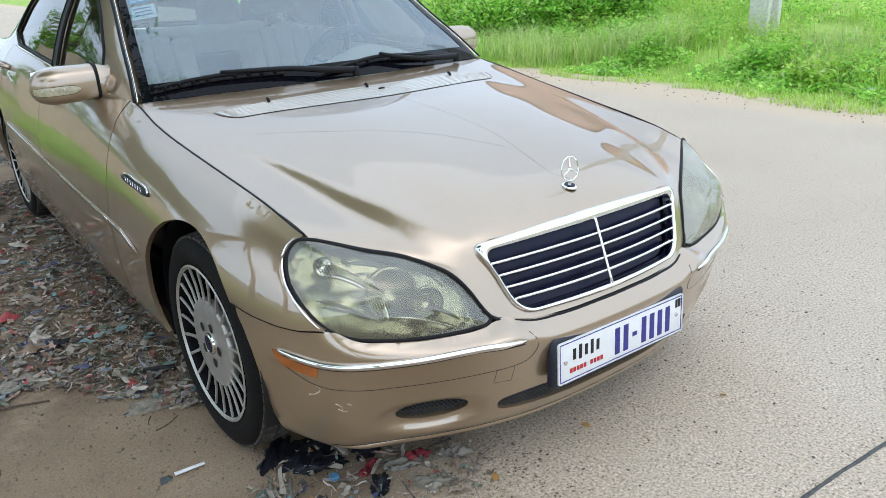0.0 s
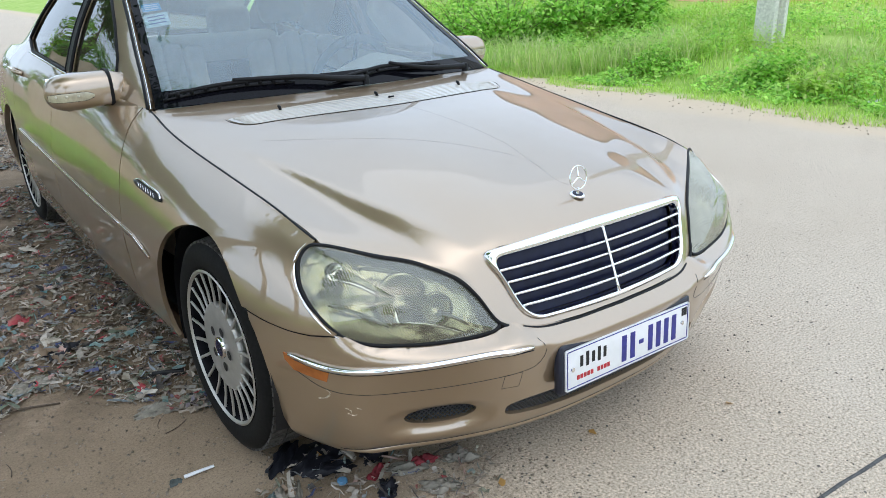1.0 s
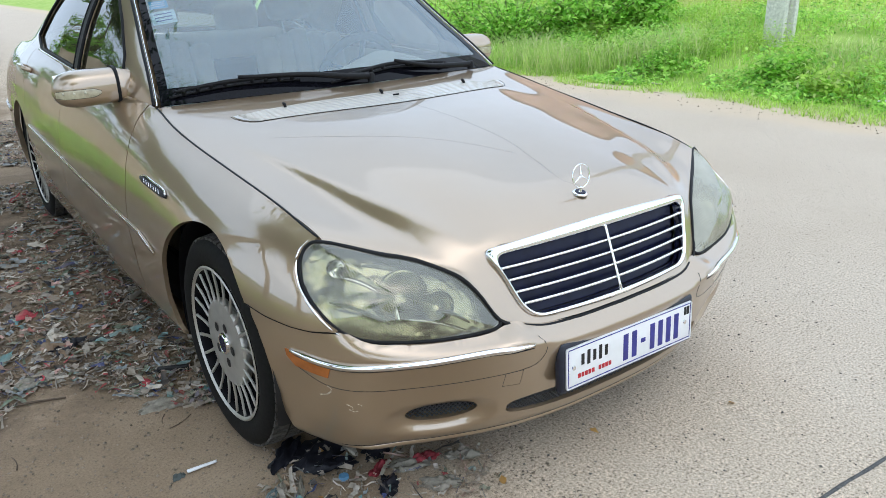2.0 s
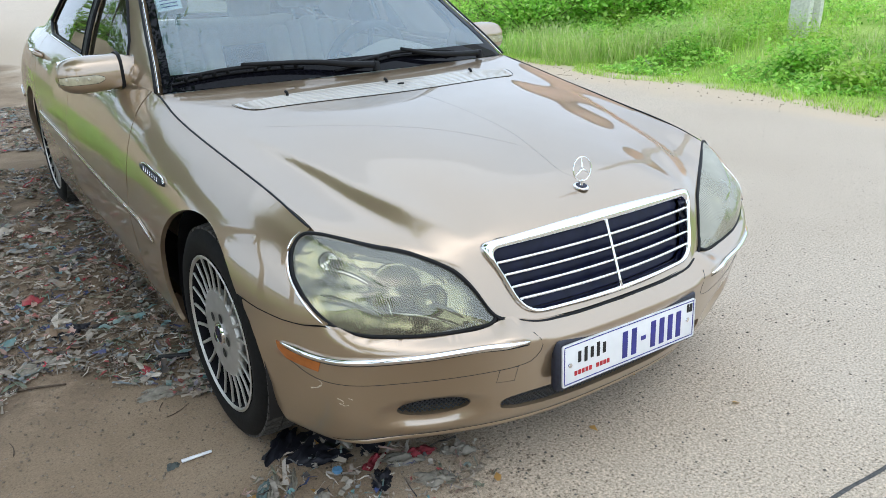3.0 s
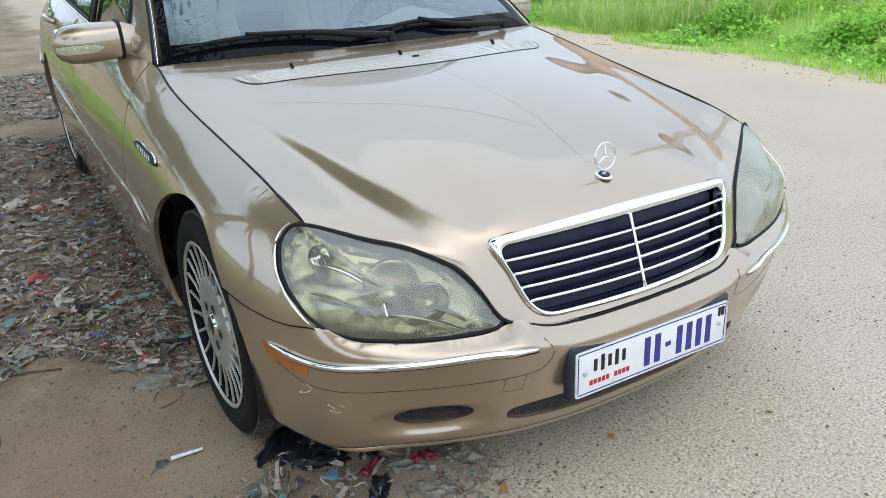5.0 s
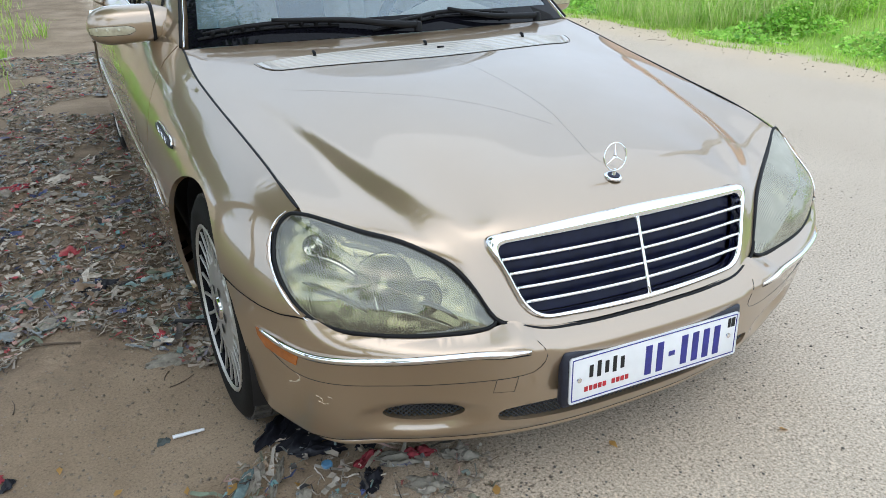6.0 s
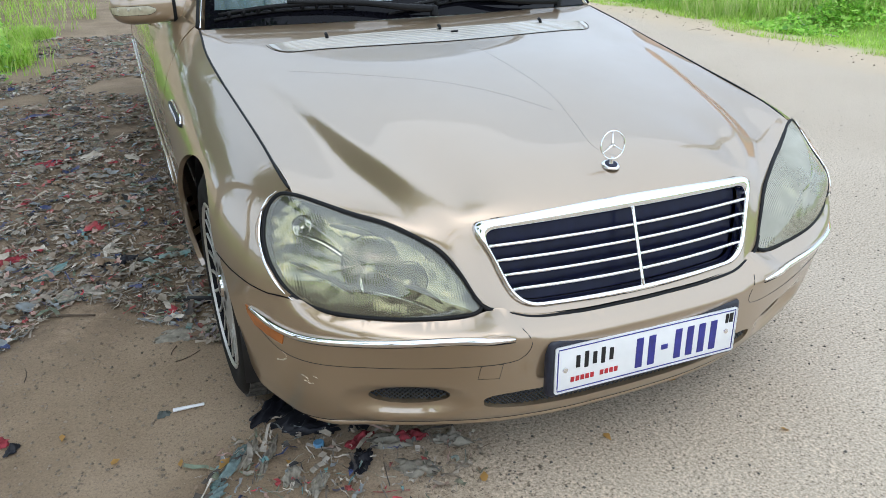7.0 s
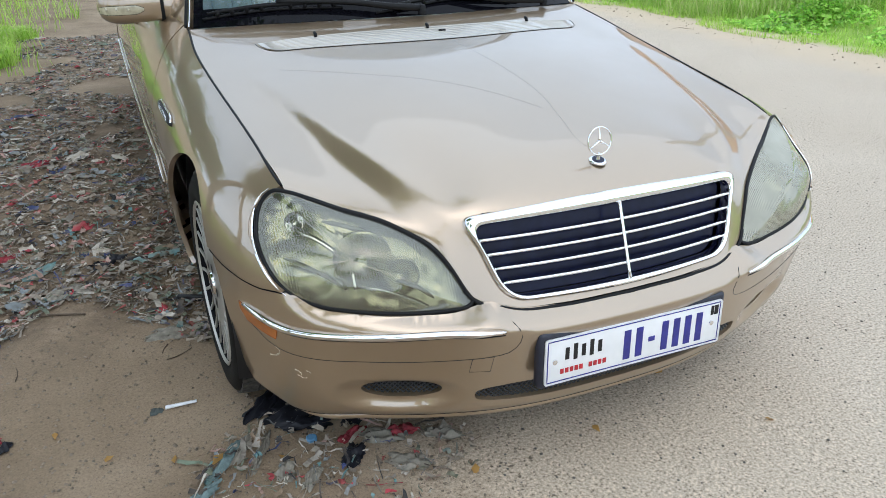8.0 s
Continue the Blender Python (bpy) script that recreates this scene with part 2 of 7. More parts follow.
PAINT = paint()
CHROME = plain("chrome", (0.85, 0.85, 0.86), 0.08, 1.0, spread=0.03)
RUBBER = plain("black rubber", (0.006, 0.006, 0.007), 0.5, grain=0.15, scale=300)
RUBBER.node_tree.nodes["Principled BSDF"].inputs["Specular IOR Level"].default_value = 0.22
TYRE = plain("dusty tyre rubber", (0.007, 0.0068, 0.0065), 0.75, grain=0.2, scale=90, spread=0.4)
TREAD = plain("dust-filled tyre tread", (0.050, 0.045, 0.039), 0.9, grain=0.3, scale=70, spread=0.6)
TYRE.node_tree.nodes["Principled BSDF"].inputs["Specular IOR Level"].default_value = 0.2
DARK = plain("dark plastic", (0.005, 0.005, 0.006), 0.5, scale=40)
CERAMIC = plain("black ceramic band", (0.007, 0.007, 0.009), 0.5, scale=40)
CERAMIC.node_tree.nodes["Principled BSDF"].inputs["Specular IOR Level"].default_value = 0.06
BLACK_GLASS = plain("black printed glass edge", (0.004, 0.004, 0.006), 0.02, scale=40)
BLACK_GLASS.node_tree.nodes["Principled BSDF"].inputs["Specular IOR Level"].default_value = 0.12
NAVY = plain("dark blue-black lacquer", (0.007, 0.009, 0.034), 0.25, scale=30)
NAVY.node_tree.nodes["Principled BSDF"].inputs["Specular IOR Level"].default_value = 0.2
RIM = plain("silver wheel lacquer", (0.47, 0.455, 0.42), 0.36, 0.6, scale=25, spread=0.1)
LEATHER = plain("beige leather", (0.60, 0.52, 0.41), 0.55, grain=0.05, scale=30, spread=0.1)
DASH = plain("beige dashboard vinyl", (0.52, 0.47, 0.40), 0.6, grain=0.04, scale=40, spread=0.1)
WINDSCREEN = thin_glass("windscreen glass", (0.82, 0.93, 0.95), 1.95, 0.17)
SIDE_GLASS = thin_glass("tinted side glass", (0.34, 0.40, 0.34), 2.1, 0.0)
# ---- the car: front at y = 0, its right side at -x ----
car = thing("car", "champagne gold four-door saloon parked on the sandy roadside", "car")


def heart(p):
    return (0, min(max(p[1], 0.9), 4.2), 0.45)


half_width = knots([(0.22, 0.70), (0.25, 0.74), (0.30, 0.787), (0.33, 0.807), (0.37, 0.827), (0.40, 0.841), (0.47, 0.866), (0.55, 0.887), (0.70, 0.905), (0.9, 0.914), (1.2, 0.919), (1.7, 0.925), (2.6, 0.926), (3.5, 0.918), (4.0, 0.906), (4.4, 0.884), (4.7, 0.846), (4.9, 0.79), (5.0, 0.72)])
top_line = knots([(0.22, 0.62, 0.66), (0.435, 0.724, 0.726), (0.565, 0.733, 0.759), (0.69, 0.740, 0.780), (0.84, 0.747, 0.801), (0.985, 0.756, 0.823), (1.17, 0.764, 0.849), (1.315, 0.769, 0.874), (1.435, 0.766, 0.895), (1.55, 0.756, 0.917), (1.75, 0.775, 0.930), (2.2, 0.786, 0.938), (2.7, 0.788, 0.955), (3.14, 0.786, 0.978), (3.6, 0.775, 0.995), (4.1, 0.750, 0.995), (4.6, 0.71, 0.972), (4.9, 0.66, 0.945), (5.0, 0.61, 0.925)])


half_width, top_line = eased(half_width, 0.22, 5.0, 0.02, 3), eased(top_line, 0.22, 5.0, 0.02, 4)


def side(y, v):
    """The right flank: v from the sill (0) to the shoulder line (1)."""
    w = half_width(y)
    xs, zs = top_line(y)
    k = w - xs
    f = knots([(0, w - 0.11, 0.185), (0.08, w - 0.05, 0.215), (0.2, w - 0.018, 0.32), (0.36, w - 0.004, 0.45), (0.48, w, 0.54), (0.62, w - 0.09 * k, 0.54 + 0.36 * (zs - 0.54)), (0.76, w - 0.30 * k, 0.54 + 0.66 * (zs - 0.54)), (0.89, w - 0.64 * k, 0.54 + 0.88 * (zs - 0.54)), (1.0, xs, zs)])
    x, z = f(v)
    return (-x, y, z)


def level(y, z):
    """The v at which the flank is z high."""
    lo, hi = 0.0, 1.0
    for _ in range(30):
        m = (lo + hi) / 2
        lo, hi = (m, hi) if side(y, m)[2] < z else (lo, m)
    return (lo + hi) / 2


def flank(points):
    """A loop of (y, z) as (y, v)."""
    return [(y, level(y, z) if z < 9 else 1.0) for y, z in points]


def arc(cy, cz, r, a0, a1, n=24):
    return [(cy + r * math.cos(radians(a0 + (a1 - a0) * i / n)), cz + r * math.sin(radians(a0 + (a1 - a0) * i / n))) for i in range(n + 1)]


def line(points, n=8):
    out = []
    for a, b in zip(points, points[1:]):
        out += [tuple(p + (q - p) * i / n for p, q in zip(a, b)) for i in range(n)]
    return out + [points[-1]]


def both(name, me, mat, parent=car, label=""):
    me.materials.append(mat)
    a = part(name, me, None, parent, label)
    b = part(name, mirrored(me, name), None, parent, label)
    return a, b


ARCH_F, ARCH_R, ARCH_Z = 0.848, 3.83, 0.335
# edge of the headlight: outline from the inner tip along the foot, round the outer end and back along the brow
FOOT = [(-0.385, 0.158, 0.506), (-0.402, 0.152, 0.498), (-0.435, 0.159, 0.494), (-0.475, 0.168, 0.4935), (-0.539, 0.182, 0.498), (-0.601, 0.199, 0.505), (-0.655, 0.223, 0.511), (-0.695, 0.246, 0.516), (-0.727, 0.267, 0.525), (-0.755, 0.287, 0.540), (-0.777, 0.307, 0.563), (-0.792, 0.335, 0.590), (-0.798, 0.370, 0.615), (-0.797, 0.402, 0.638), (-0.790, 0.426, 0.663), (-0.780, 0.442, 0.687), (-0.765, 0.449, 0.708), (-0.744, 0.445, 0.724)]

# front wing: seam, lamp edge, shoulder, door gap, sill, arch
seam = [(0.552, 0.564), (0.48, 0.553), (0.40, 0.546), (0.34, 0.545), (0.306, 0.549), (0.291, 0.548)]
lamp_edge = [(0.289, 0.553), (0.302, 0.564), (0.318, 0.578), (0.335, 0.594), (0.370, 0.618), (0.402, 0.641), (0.426, 0.666), (0.442, 0.690), (0.449, 0.710)]
door_front = [(1.60, 0.90), (1.575, 0.85), (1.545, 0.78), (1.525, 0.70), (1.515, 0.6), (1.51, 0.45), (1.51, 0.24)]
wing = line(seam, 5)[:-1] + line(lamp_edge, 4)
wing = flank(wing) + [(0.452 + (1.61 - 0.452) * i / 40, 1.0) for i in range(41)]
wing += flank(line([(1.607, 0.907)] + door_front, 5)[:-1] + [(1.51, 0.235)] + [(1.4, 0.232), (1.3, 0.23), (1.2, 0.23)])
wing += flank([p for p in arc(ARCH_F, ARCH_Z, 0.364, -16, 141, 40)])
both("front_wing", skin("front_wing", [wing], side, 0.03, heart, su=1.0, sv=0.8, depth=0.014), PAINT)


front_door = flank(line([(1.516, 0.24), (1.516, 0.45), (1.521, 0.6), (1.531, 0.70), (1.551, 0.78), (1.581, 0.85), (1.612, 0.905)], 6))
front_door += [(1.62 + (2.60 - 1.62) * i / 30, 1.0) for i in range(31)] + flank(line([(2.60, 0.94), (2.585, 0.6), (2.58, 0.24)], 8)) + flank([(2.4, 0.24), (2.2, 0.24), (2.0, 0.24), (1.75, 0.24)])
both("front_door", skin("front_door", [front_door], side, 0.045, heart, sv=0.8, depth=0.03), PAINT)
rear_door = flank(line([(2.586, 0.24), (2.591, 0.6), (2.606, 0.94)], 8)) + [(2.606 + (3.62 - 2.606) * i / 30, 1.0) for i in range(31)]
rear_door += flank(line([(3.62, 0.96), (3.60, 0.85), (3.56, 0.74)], 4)) + flank(arc(ARCH_R, ARCH_Z, 0.40, 128, 176, 14)) + flank(line([(3.43, 0.33), (3.41, 0.24)], 2)) + flank([(3.2, 0.24), (2.9, 0.24)])
both("rear_door", skin("rear_door", [rear_door], side, 0.045, heart, sv=0.8, depth=0.03), PAINT)
quarter = flank(line([(3.566, 0.74), (3.606, 0.85), (3.626, 0.96)], 4)) + [(3.626 + (5.0 - 3.626) * i / 40, 1.0) for i in range(41)]
quarter += flank(line([(5.0, 0.9), (5.0, 0.22)], 12)) + flank([(4.8, 0.2), (4.5, 0.2), (4.3, 0.2)]) + flank(arc(ARCH_R, ARCH_Z, 0.365, -22, 182, 40)) + flank([(3.45, 0.33)] + arc(ARCH_R, ARCH_Z, 0.395, 176, 130, 14))
both("rear_quarter", skin("rear_quarter", [quarter], side, 0.045, heart, sv=0.8, depth=0.03), PAINT)
sill = flank([(1.21, 0.19), (3.44, 0.19), (3.44, 0.234), (3.2, 0.234), (2.8, 0.234), (2.4, 0.234), (2.0, 0.234), (1.6, 0.2295), (1.21, 0.2245)])
both("sill", skin("sill", [sill], side, 0.05, heart, sv=0.8, depth=0.05), PAINT)

# ---- front bumper ----
plan = rope([(0.0, 0.042), (-0.15, 0.046), (-0.25, 0.056), (-0.344, 0.073), (-0.42, 0.094), (-0.50, 0.122), (-0.584, 0.157), (-0.65, 0.189), (-0.70, 0.217), (-0.74, 0.246), (-0.775, 0.283), (-0.805, 0.330), (-0.830, 0.385), (-0.852, 0.44), (-0.872, 0.50), (-0.889, 0.565), (-0.897, 0.62)], 90)
run = [0.0]
for a, b in zip(plan, plan[1:]):
    run.append(run[-1] + (b - a).length)
plan_at = knots([(s, p.x, p.y) for s, p in zip(run, plan)])
front_face = knots([(0.15, -0.17), (0.17, -0.125), (0.185, -0.098), (0.205, -0.076), (0.235, -0.060), (0.285, -0.047), (0.34, -0.034), (0.40, -0.020), (0.435, -0.009), (0.462, -0.003), (0.50, 0.0), (0.56, 0.0)])
flank_face = knots([(0.15, -0.13), (0.175, -0.078), (0.205, -0.046), (0.26, -0.024), (0.34, -0.010), (0.42, -0.002), (0.47, 0.0), (0.52, -0.003), (0.56, -0.007), (0.60, -0.02)])


def along(x):
    """The run along the bumper at which its plan is x out (x under zero)."""
    return float(np.interp(-x, [-p.x for p in plan], run))


FOG_S, FOG_Z = along(-0.565), 0.282


lip = [(0.0, 0.479), (0.20, 0.480), (0.28, 0.485), (0.335, 0.495), (0.368, 0.504), (0.40, 0.4985), (0.44, 0.490), (0.50, 0.489), (0.565, 0.494), (0.622, 0.500), (0.668, 0.506), (0.708, 0.512), (0.738, 0.523), (0.762, 0.541)]
shelf = knots([(0.0, 0.4795, 0.054), (along(-0.20), 0.4805, 0.056), (along(-0.28), 0.4855, 0.060), (along(-0.34), 0.4965, 0.067), (along(-0.368), 0.5045, 0.069), (along(-0.40), 0.499, 0.064), (along(-0.44), 0.4905, 0.054), (along(-0.50), 0.4895, 0.047), (along(-0.565), 0.4945, 0.040), (along(-0.622), 0.5005, 0.033), (along(-0.668), 0.5065, 0.027), (along(-0.708), 0.5125, 0.022), (along(-0.738), 0.5235, 0.019), (along(-0.762), 0.5415, 0.015), (along(-0.79), 0.56, 0.0), (along(-0.89), 0.60, 0.0)])


shelf = eased(shelf, 0.0, along(-0.89), 0.006, 3)


def roll_in(s, z):
    """How far the upper edge of the bumper rolls back under bonnet and lamps."""
    top, deep = shelf(abs(s))
    q = min(max((z - top + 0.0368) / 0.0362, 0.0), 1.0)
    return -deep * q ** 1.7


def scoop(s, z):
    """The hollows moulded round the fog openings."""
    q = abs(abs(s) - FOG_S - 0.006) / 0.168
    h = (z - (FOG_Z - 0.006)) / 0.058
    r = (q ** 2.4 + abs(h) ** 2.4) ** (1 / 2.4)
    return -0.022 * (1 - smooth(0.40, 1.0, r))


def bumper(s, z):
    q = abs(s)
    x, y = plan_at(q)
    x2, y2 = plan_at(min(q + 0.01, run[-1]))
    x1, y1 = plan_at(max(q - 0.01, 0))
    t = Vector((x2 - x1, y2 - y1)).normalized()
    n = Vector((t.y, -t.x))
    if n.y > 0 or n.x > 0:
        n = -n
    if q < 0.02:
        n = Vector((0, -1))
    w = smooth(0.66, 0.92, q)
    d = front_face(z) * (1 - w) + flank_face(z) * w + scoop(s, z) + roll_in(s, z)
    px, py = x + n.x * d, y + n.y * d
    return (px if s <= 0 else -px, py, z)


upper = [(-along(-x), z) for x, z in rope([(x, z, 0) for x, z in lip], 46) and [(p.x, p.y) for p in rope([(x, z, 0) for x, z in lip], 46)]]
end_s = along(-0.884)
upper += [(-along(-x), z) for x, z in [(0.775, 0.547), (0.80, 0.541), (0.838, 0.540), (0.866, 0.547), (0.886, 0.558)]]
lower = [(-float(np.interp(y, [p.y for p in plan], run)), z) for y, z in [(0.545, 0.535), (0.522, 0.50), (0.504, 0.455), (0.492, 0.40), (0.486, 0.335), (0.482, 0.28), (0.468, 0.22), (0.45, 0.17)]]
half = upper + lower
loop = half + [(-s, z) for s, z in half[::-1]][:-1]
loop = [p for i, p in enumerate(loop) if i == 0 or (abs(p[0] - loop[i - 1][0]) + abs(p[1] - loop[i - 1][1])) > 1e-4]


def oval(cs, cz, a, b, n=28, power=2.4, slant=0.0):
    out = []
    for i in range(n):
        g = math.tau * i / n
        c, s = math.cos(g), math.sin(g)
        u = math.copysign(abs(c) ** (2 / power), c) * a
        out.append((cs + u, cz + math.copysign(abs(s) ** (2 / power), s) * b + slant * u))
    return out


fogs = [oval(k * (FOG_S + 0.002), FOG_Z + 0.003, 0.098, 0.029, power=2.2) for k in (-1, 1)]
inlet = [(x, z) for x, z in oval(0.0, 0.268, 0.405, 0.030, 60, 3.6)]
bump_me = skin("front_bumper", [loop, fogs[0], fogs[1], inlet], bumper, 0.012, heart, depth=0.035)
bumper_ob = part("front_bumper", bump_me, PAINT, car, "painted bumper with chrome strips and mesh inlets")
# ---- bonnet, as lengthwise profiles at several widths ----
NOSE = [
    (0.0, 0.098, 0.482, 0.118, 0.516, 0.149, 0.590, 0.188, 0.686, 0.272, 0.741),
    (0.20, 0.108, 0.483, 0.129, 0.517, 0.159, 0.590, 0.198, 0.685, 0.278, 0.738),
    (0.30, 0.124, 0.489, 0.142, 0.521, 0.171, 0.593, 0.210, 0.678, 0.284, 0.728),
    (0.35, 0.145, 0.503, 0.153, 0.528, 0.181, 0.596, 0.220, 0.670, 0.289, 0.715),
    (0.39, 0.164, 0.516, 0.177, 0.550, 0.203, 0.609, 0.237, 0.662, 0.296, 0.703),
    (0.433, 0.215, 0.607, 0.220, 0.622, 0.232, 0.645, 0.257, 0.672, 0.307, 0.702),
    (0.52, 0.287, 0.677, 0.291, 0.682, 0.299, 0.690, 0.314, 0.701, 0.345, 0.716),
    (0.62, 0.360, 0.700, 0.365, 0.703, 0.373, 0.708, 0.387, 0.714, 0.410, 0.723),
    (0.72, 0.433, 0.726, 0.438, 0.728, 0.446, 0.731, 0.457, 0.734, 0.475, 0.739),
]
BACK = [
    (0.0, 0.48, 0.797, 0.87, 0.864, 1.26, 0.901, 1.435, 0.929),
    (0.20, 0.48, 0.795, 0.87, 0.863, 1.26, 0.901, 1.442, 0.929),
    (0.30, 0.48, 0.787, 0.87, 0.859, 1.26, 0.900, 1.455, 0.929),
    (0.35, 0.48, 0.780, 0.87, 0.855, 1.26, 0.899, 1.464, 0.929),
    (0.39, 0.48, 0.773, 0.87, 0.851, 1.26, 0.897, 1.472, 0.928),
    (0.433, 0.48, 0.765, 0.87, 0.846, 1.26, 0.896, 1.48, 0.928),
    (0.52, 0.48, 0.752, 0.87, 0.833, 1.26, 0.888, 1.50, 0.926),
    (0.62, 0.51, 0.748, 0.87, 0.819, 1.26, 0.881, 1.522, 0.921),
    (0.72, 0.56, 0.758, 0.86, 0.804, 1.26, 0.865, 1.548, 0.917),
]
profile_at = knots([a + b[1:] for a, b in zip(NOSE, BACK)])
WK = [0, 0.04, 0.10, 0.17, 0.24, 0.38, 0.6, 0.83, 1.0]
FINE_Q, FINE_W = np.linspace(0, 0.72, 145), np.linspace(0, 1, 201)


def bonnet_sheet():
    """The bonnet's skin on a fine even grid, smoothed across and along."""
    out = []
    for q in FINE_Q:
        row = profile_at(q)
        f = knots([(k, row[2 * i], row[2 * i + 1]) for i, k in enumerate(WK)])
        out.append([f(w) for w in FINE_W])
    a = np.array(out)
    near, wide = smear(a, 4, True), smear(a, 8, True)
    t = np.clip((FINE_W - 0.08) / 0.26, 0, 1)[None, :, None]
    a = near * (1 - t) + wide * t
    return smear(a.transpose(1, 0, 2), 6).transpose(1, 0, 2)


SHEET = bonnet_sheet()
fold_line = knots([(0.2, 0.40), (0.25, 0.432), (0.30, 0.463), (0.36, 0.491), (0.42, 0.513), (0.48, 0.533), (0.57, 0.554), (0.67, 0.571), (0.78, 0.590), (1.05, 0.63), (1.4, 0.69)])
columns = {}


def four(a, t):
    """A smooth reading of the rows of a at the fractional row t."""
    i = int(math.floor(t))
    f = t - i
    n = len(a) - 1
    p0, p1, p2, p3 = a[min(abs(i - 1), n)], a[min(i, n)], a[min(i + 1, n)], a[min(i + 2, n)]
    return p1 + 0.5 * f * (p2 - p0 + f * (2 * p0 - 5 * p1 + 4 * p2 - p3 + f * (3 * (p1 - p2) + p3 - p0)))


def ramp_sum(x):
    return 0.0 if x < 0 else (0.5 * x * x if x < 1 else x - 0.5)


def bonnet(x, w):
    q = min(abs(x), 0.72)
    key = round(q, 6)
    if key not in columns:
        columns[key] = four(SHEET, q / 0.005)
    y, z = four(columns[key], min(max(w, 0.0), 1.0) / 0.005)
    xs = top_line(y)[0] - 0.006
    px = q * (1 + (xs / 0.72 - 1) * smooth(0.4, 0.72, q) * smooth(0.40, 0.6, y))
    fold = fold_line(y)
    wide = 0.058 - 0.034 * smooth(0.28, 0.80, y)
    high = -0.50 * wide * smooth(0.20, 0.25, y) * (1 - smooth(0.70, 1.1, y))
    t = (q - fold) / wide + 0.5
    climb = (ramp_sum(t + 0.32) - ramp_sum(t - 0.32)) / 0.64 - 0.5
    if q < fold:
        climb *= math.exp(-((fold - q) / 0.11) ** 2)
    else:
        climb *= 1 - smooth(fold + 0.4 * wide, 0.70, q)
    z += high * climb
    return (math.copysign(px, x), float(y), float(z))


def bonnet_w(x, z):
    lo, hi = 0.0, 0.3
    for _ in range(30):
        m = (lo + hi) / 2
        lo, hi = (m, hi) if bonnet(x, m)[2] < z else (lo, m)
    return lo


# the grille's opening: wide brow, narrower foot, rounded corners
def grille_outline(grow, n=72):
    g2 = grow * 0.45
    corners = [(-0.366 - grow * 0.6, 0.660 + grow, 0.034), (0.366 + grow * 0.6, 0.660 + grow, 0.034), (0.303 + g2, 0.508 - g2, 0.05), (-0.303 - g2, 0.508 - g2, 0.05)]
    pts = []
    for i, (x, z, r) in enumerate(corners):
        p, a, b = Vector((x, z)), Vector(corners[i - 1][:2]), Vector(corners[(i + 1) % 4][:2])
        d0, d1 = (a - p).normalized(), (b - p).normalized()
        r = r + max(grow, 0)
        for k in range(9):
            t = k / 8
            pts.append(p + d0 * r * (1 - t) ** 2 + d1 * r * t ** 2)
    out = []
    for a, b in zip(pts, pts[1:] + pts[:1]):
        m = max(1, int((b - a).length / 0.02))
        out += [a + (b - a) * i / m for i in range(m)]
    bow = lambda p: Vector((p.x, p.y + 0.008 * (1 - (p.x / 0.37) ** 2) * (1 if p.y > 0.58 else -0.3)))
    return [bow(p) for p in out]


def nose(x, z, proud=0.0):
    return Vector((x, 0.117 + 0.409 * (z - 0.514) + 0.26 * x * x - proud, z + proud * 0.3))


opening = [(p.x, bonnet_w(p.x, p.y)) for p in grille_outline(0.019)]
bonnet_loop = [(-0.72 + 1.44 * i / 90, 0.0) for i in range(91)] + [(0.72, i / 40) for i in range(1, 41)] + [(0.72 - 1.44 * i / 60, 1.0) for i in range(1, 61)] + [(-0.72, 1 - i / 40) for i in range(1, 40)]
bonnet_ob = part("bonnet", skin("bonnet", [bonnet_loop, opening], bonnet, 0.0125, heart, sv=1.45, depth=0.02), PAINT, car, "bonnet with a brownish sheen of dust and fine scratches")
for k in (-1, 1):
    pts = [Vector(side(y, 1.0)) + Vector((0.003, 0, -0.0015)) for y in np.linspace(0.455, 1.545, 60)]
    part("bonnet_gap", tube_mesh("bonnet_gap", [(-k * p.x, p.y, p.z) for p in pts], 0.0042, 6), RUBBER, car, "dark gap along the bonnet")
# ---- upper body: windscreen, roof, rear window ----
rail = knots([(0.0, 0.748, 1.562, 0.920), (0.12, 0.722, 1.665, 0.998), (0.28, 0.690, 1.81, 1.09), (0.5, 0.640, 2.03, 1.235), (0.7, 0.598, 2.24, 1.345), (0.8, 0.582, 2.38, 1.378), (1.0, 0.568, 2.7, 1.398), (1.25, 0.570, 3.05, 1.392), (1.45, 0.588, 3.35, 1.345), (1.7, 0.625, 3.66, 1.235), (2.0, 0.675, 4.05, 1.04), (2.06, 0.685, 4.12, 0.995)])
crown = knots([(0.0, 0.012), (0.3, 0.03), (0.7, 0.046), (1.0, 0.05), (1.45, 0.048), (2.06, 0.02)])
sweep = knots([(0.0, -0.13), (0.3, -0.125), (0.7, -0.10), (0.85, -0.05), (1.0, 0.0), (1.3, 0.0), (1.5, 0.05), (2.06, 0.10)])


def upper(u, s):
    x, y, z = rail(s)
    b = 1 - u * u
    return (x * u, y + sweep(s) * b, z + crown(s) * b)


def upper_loop(s0, s1, u=1.0, n=24):
    return [(-u + 2 * u * i / n, s0) for i in range(n + 1)] + [(u, s0 + (s1 - s0) * i / n) for i in range(1, n + 1)] + [(u - 2 * u * i / n, s1) for i in range(1, n + 1)] + [(-u, s1 - (s1 - s0) * i / n) for i in range(1, n)]


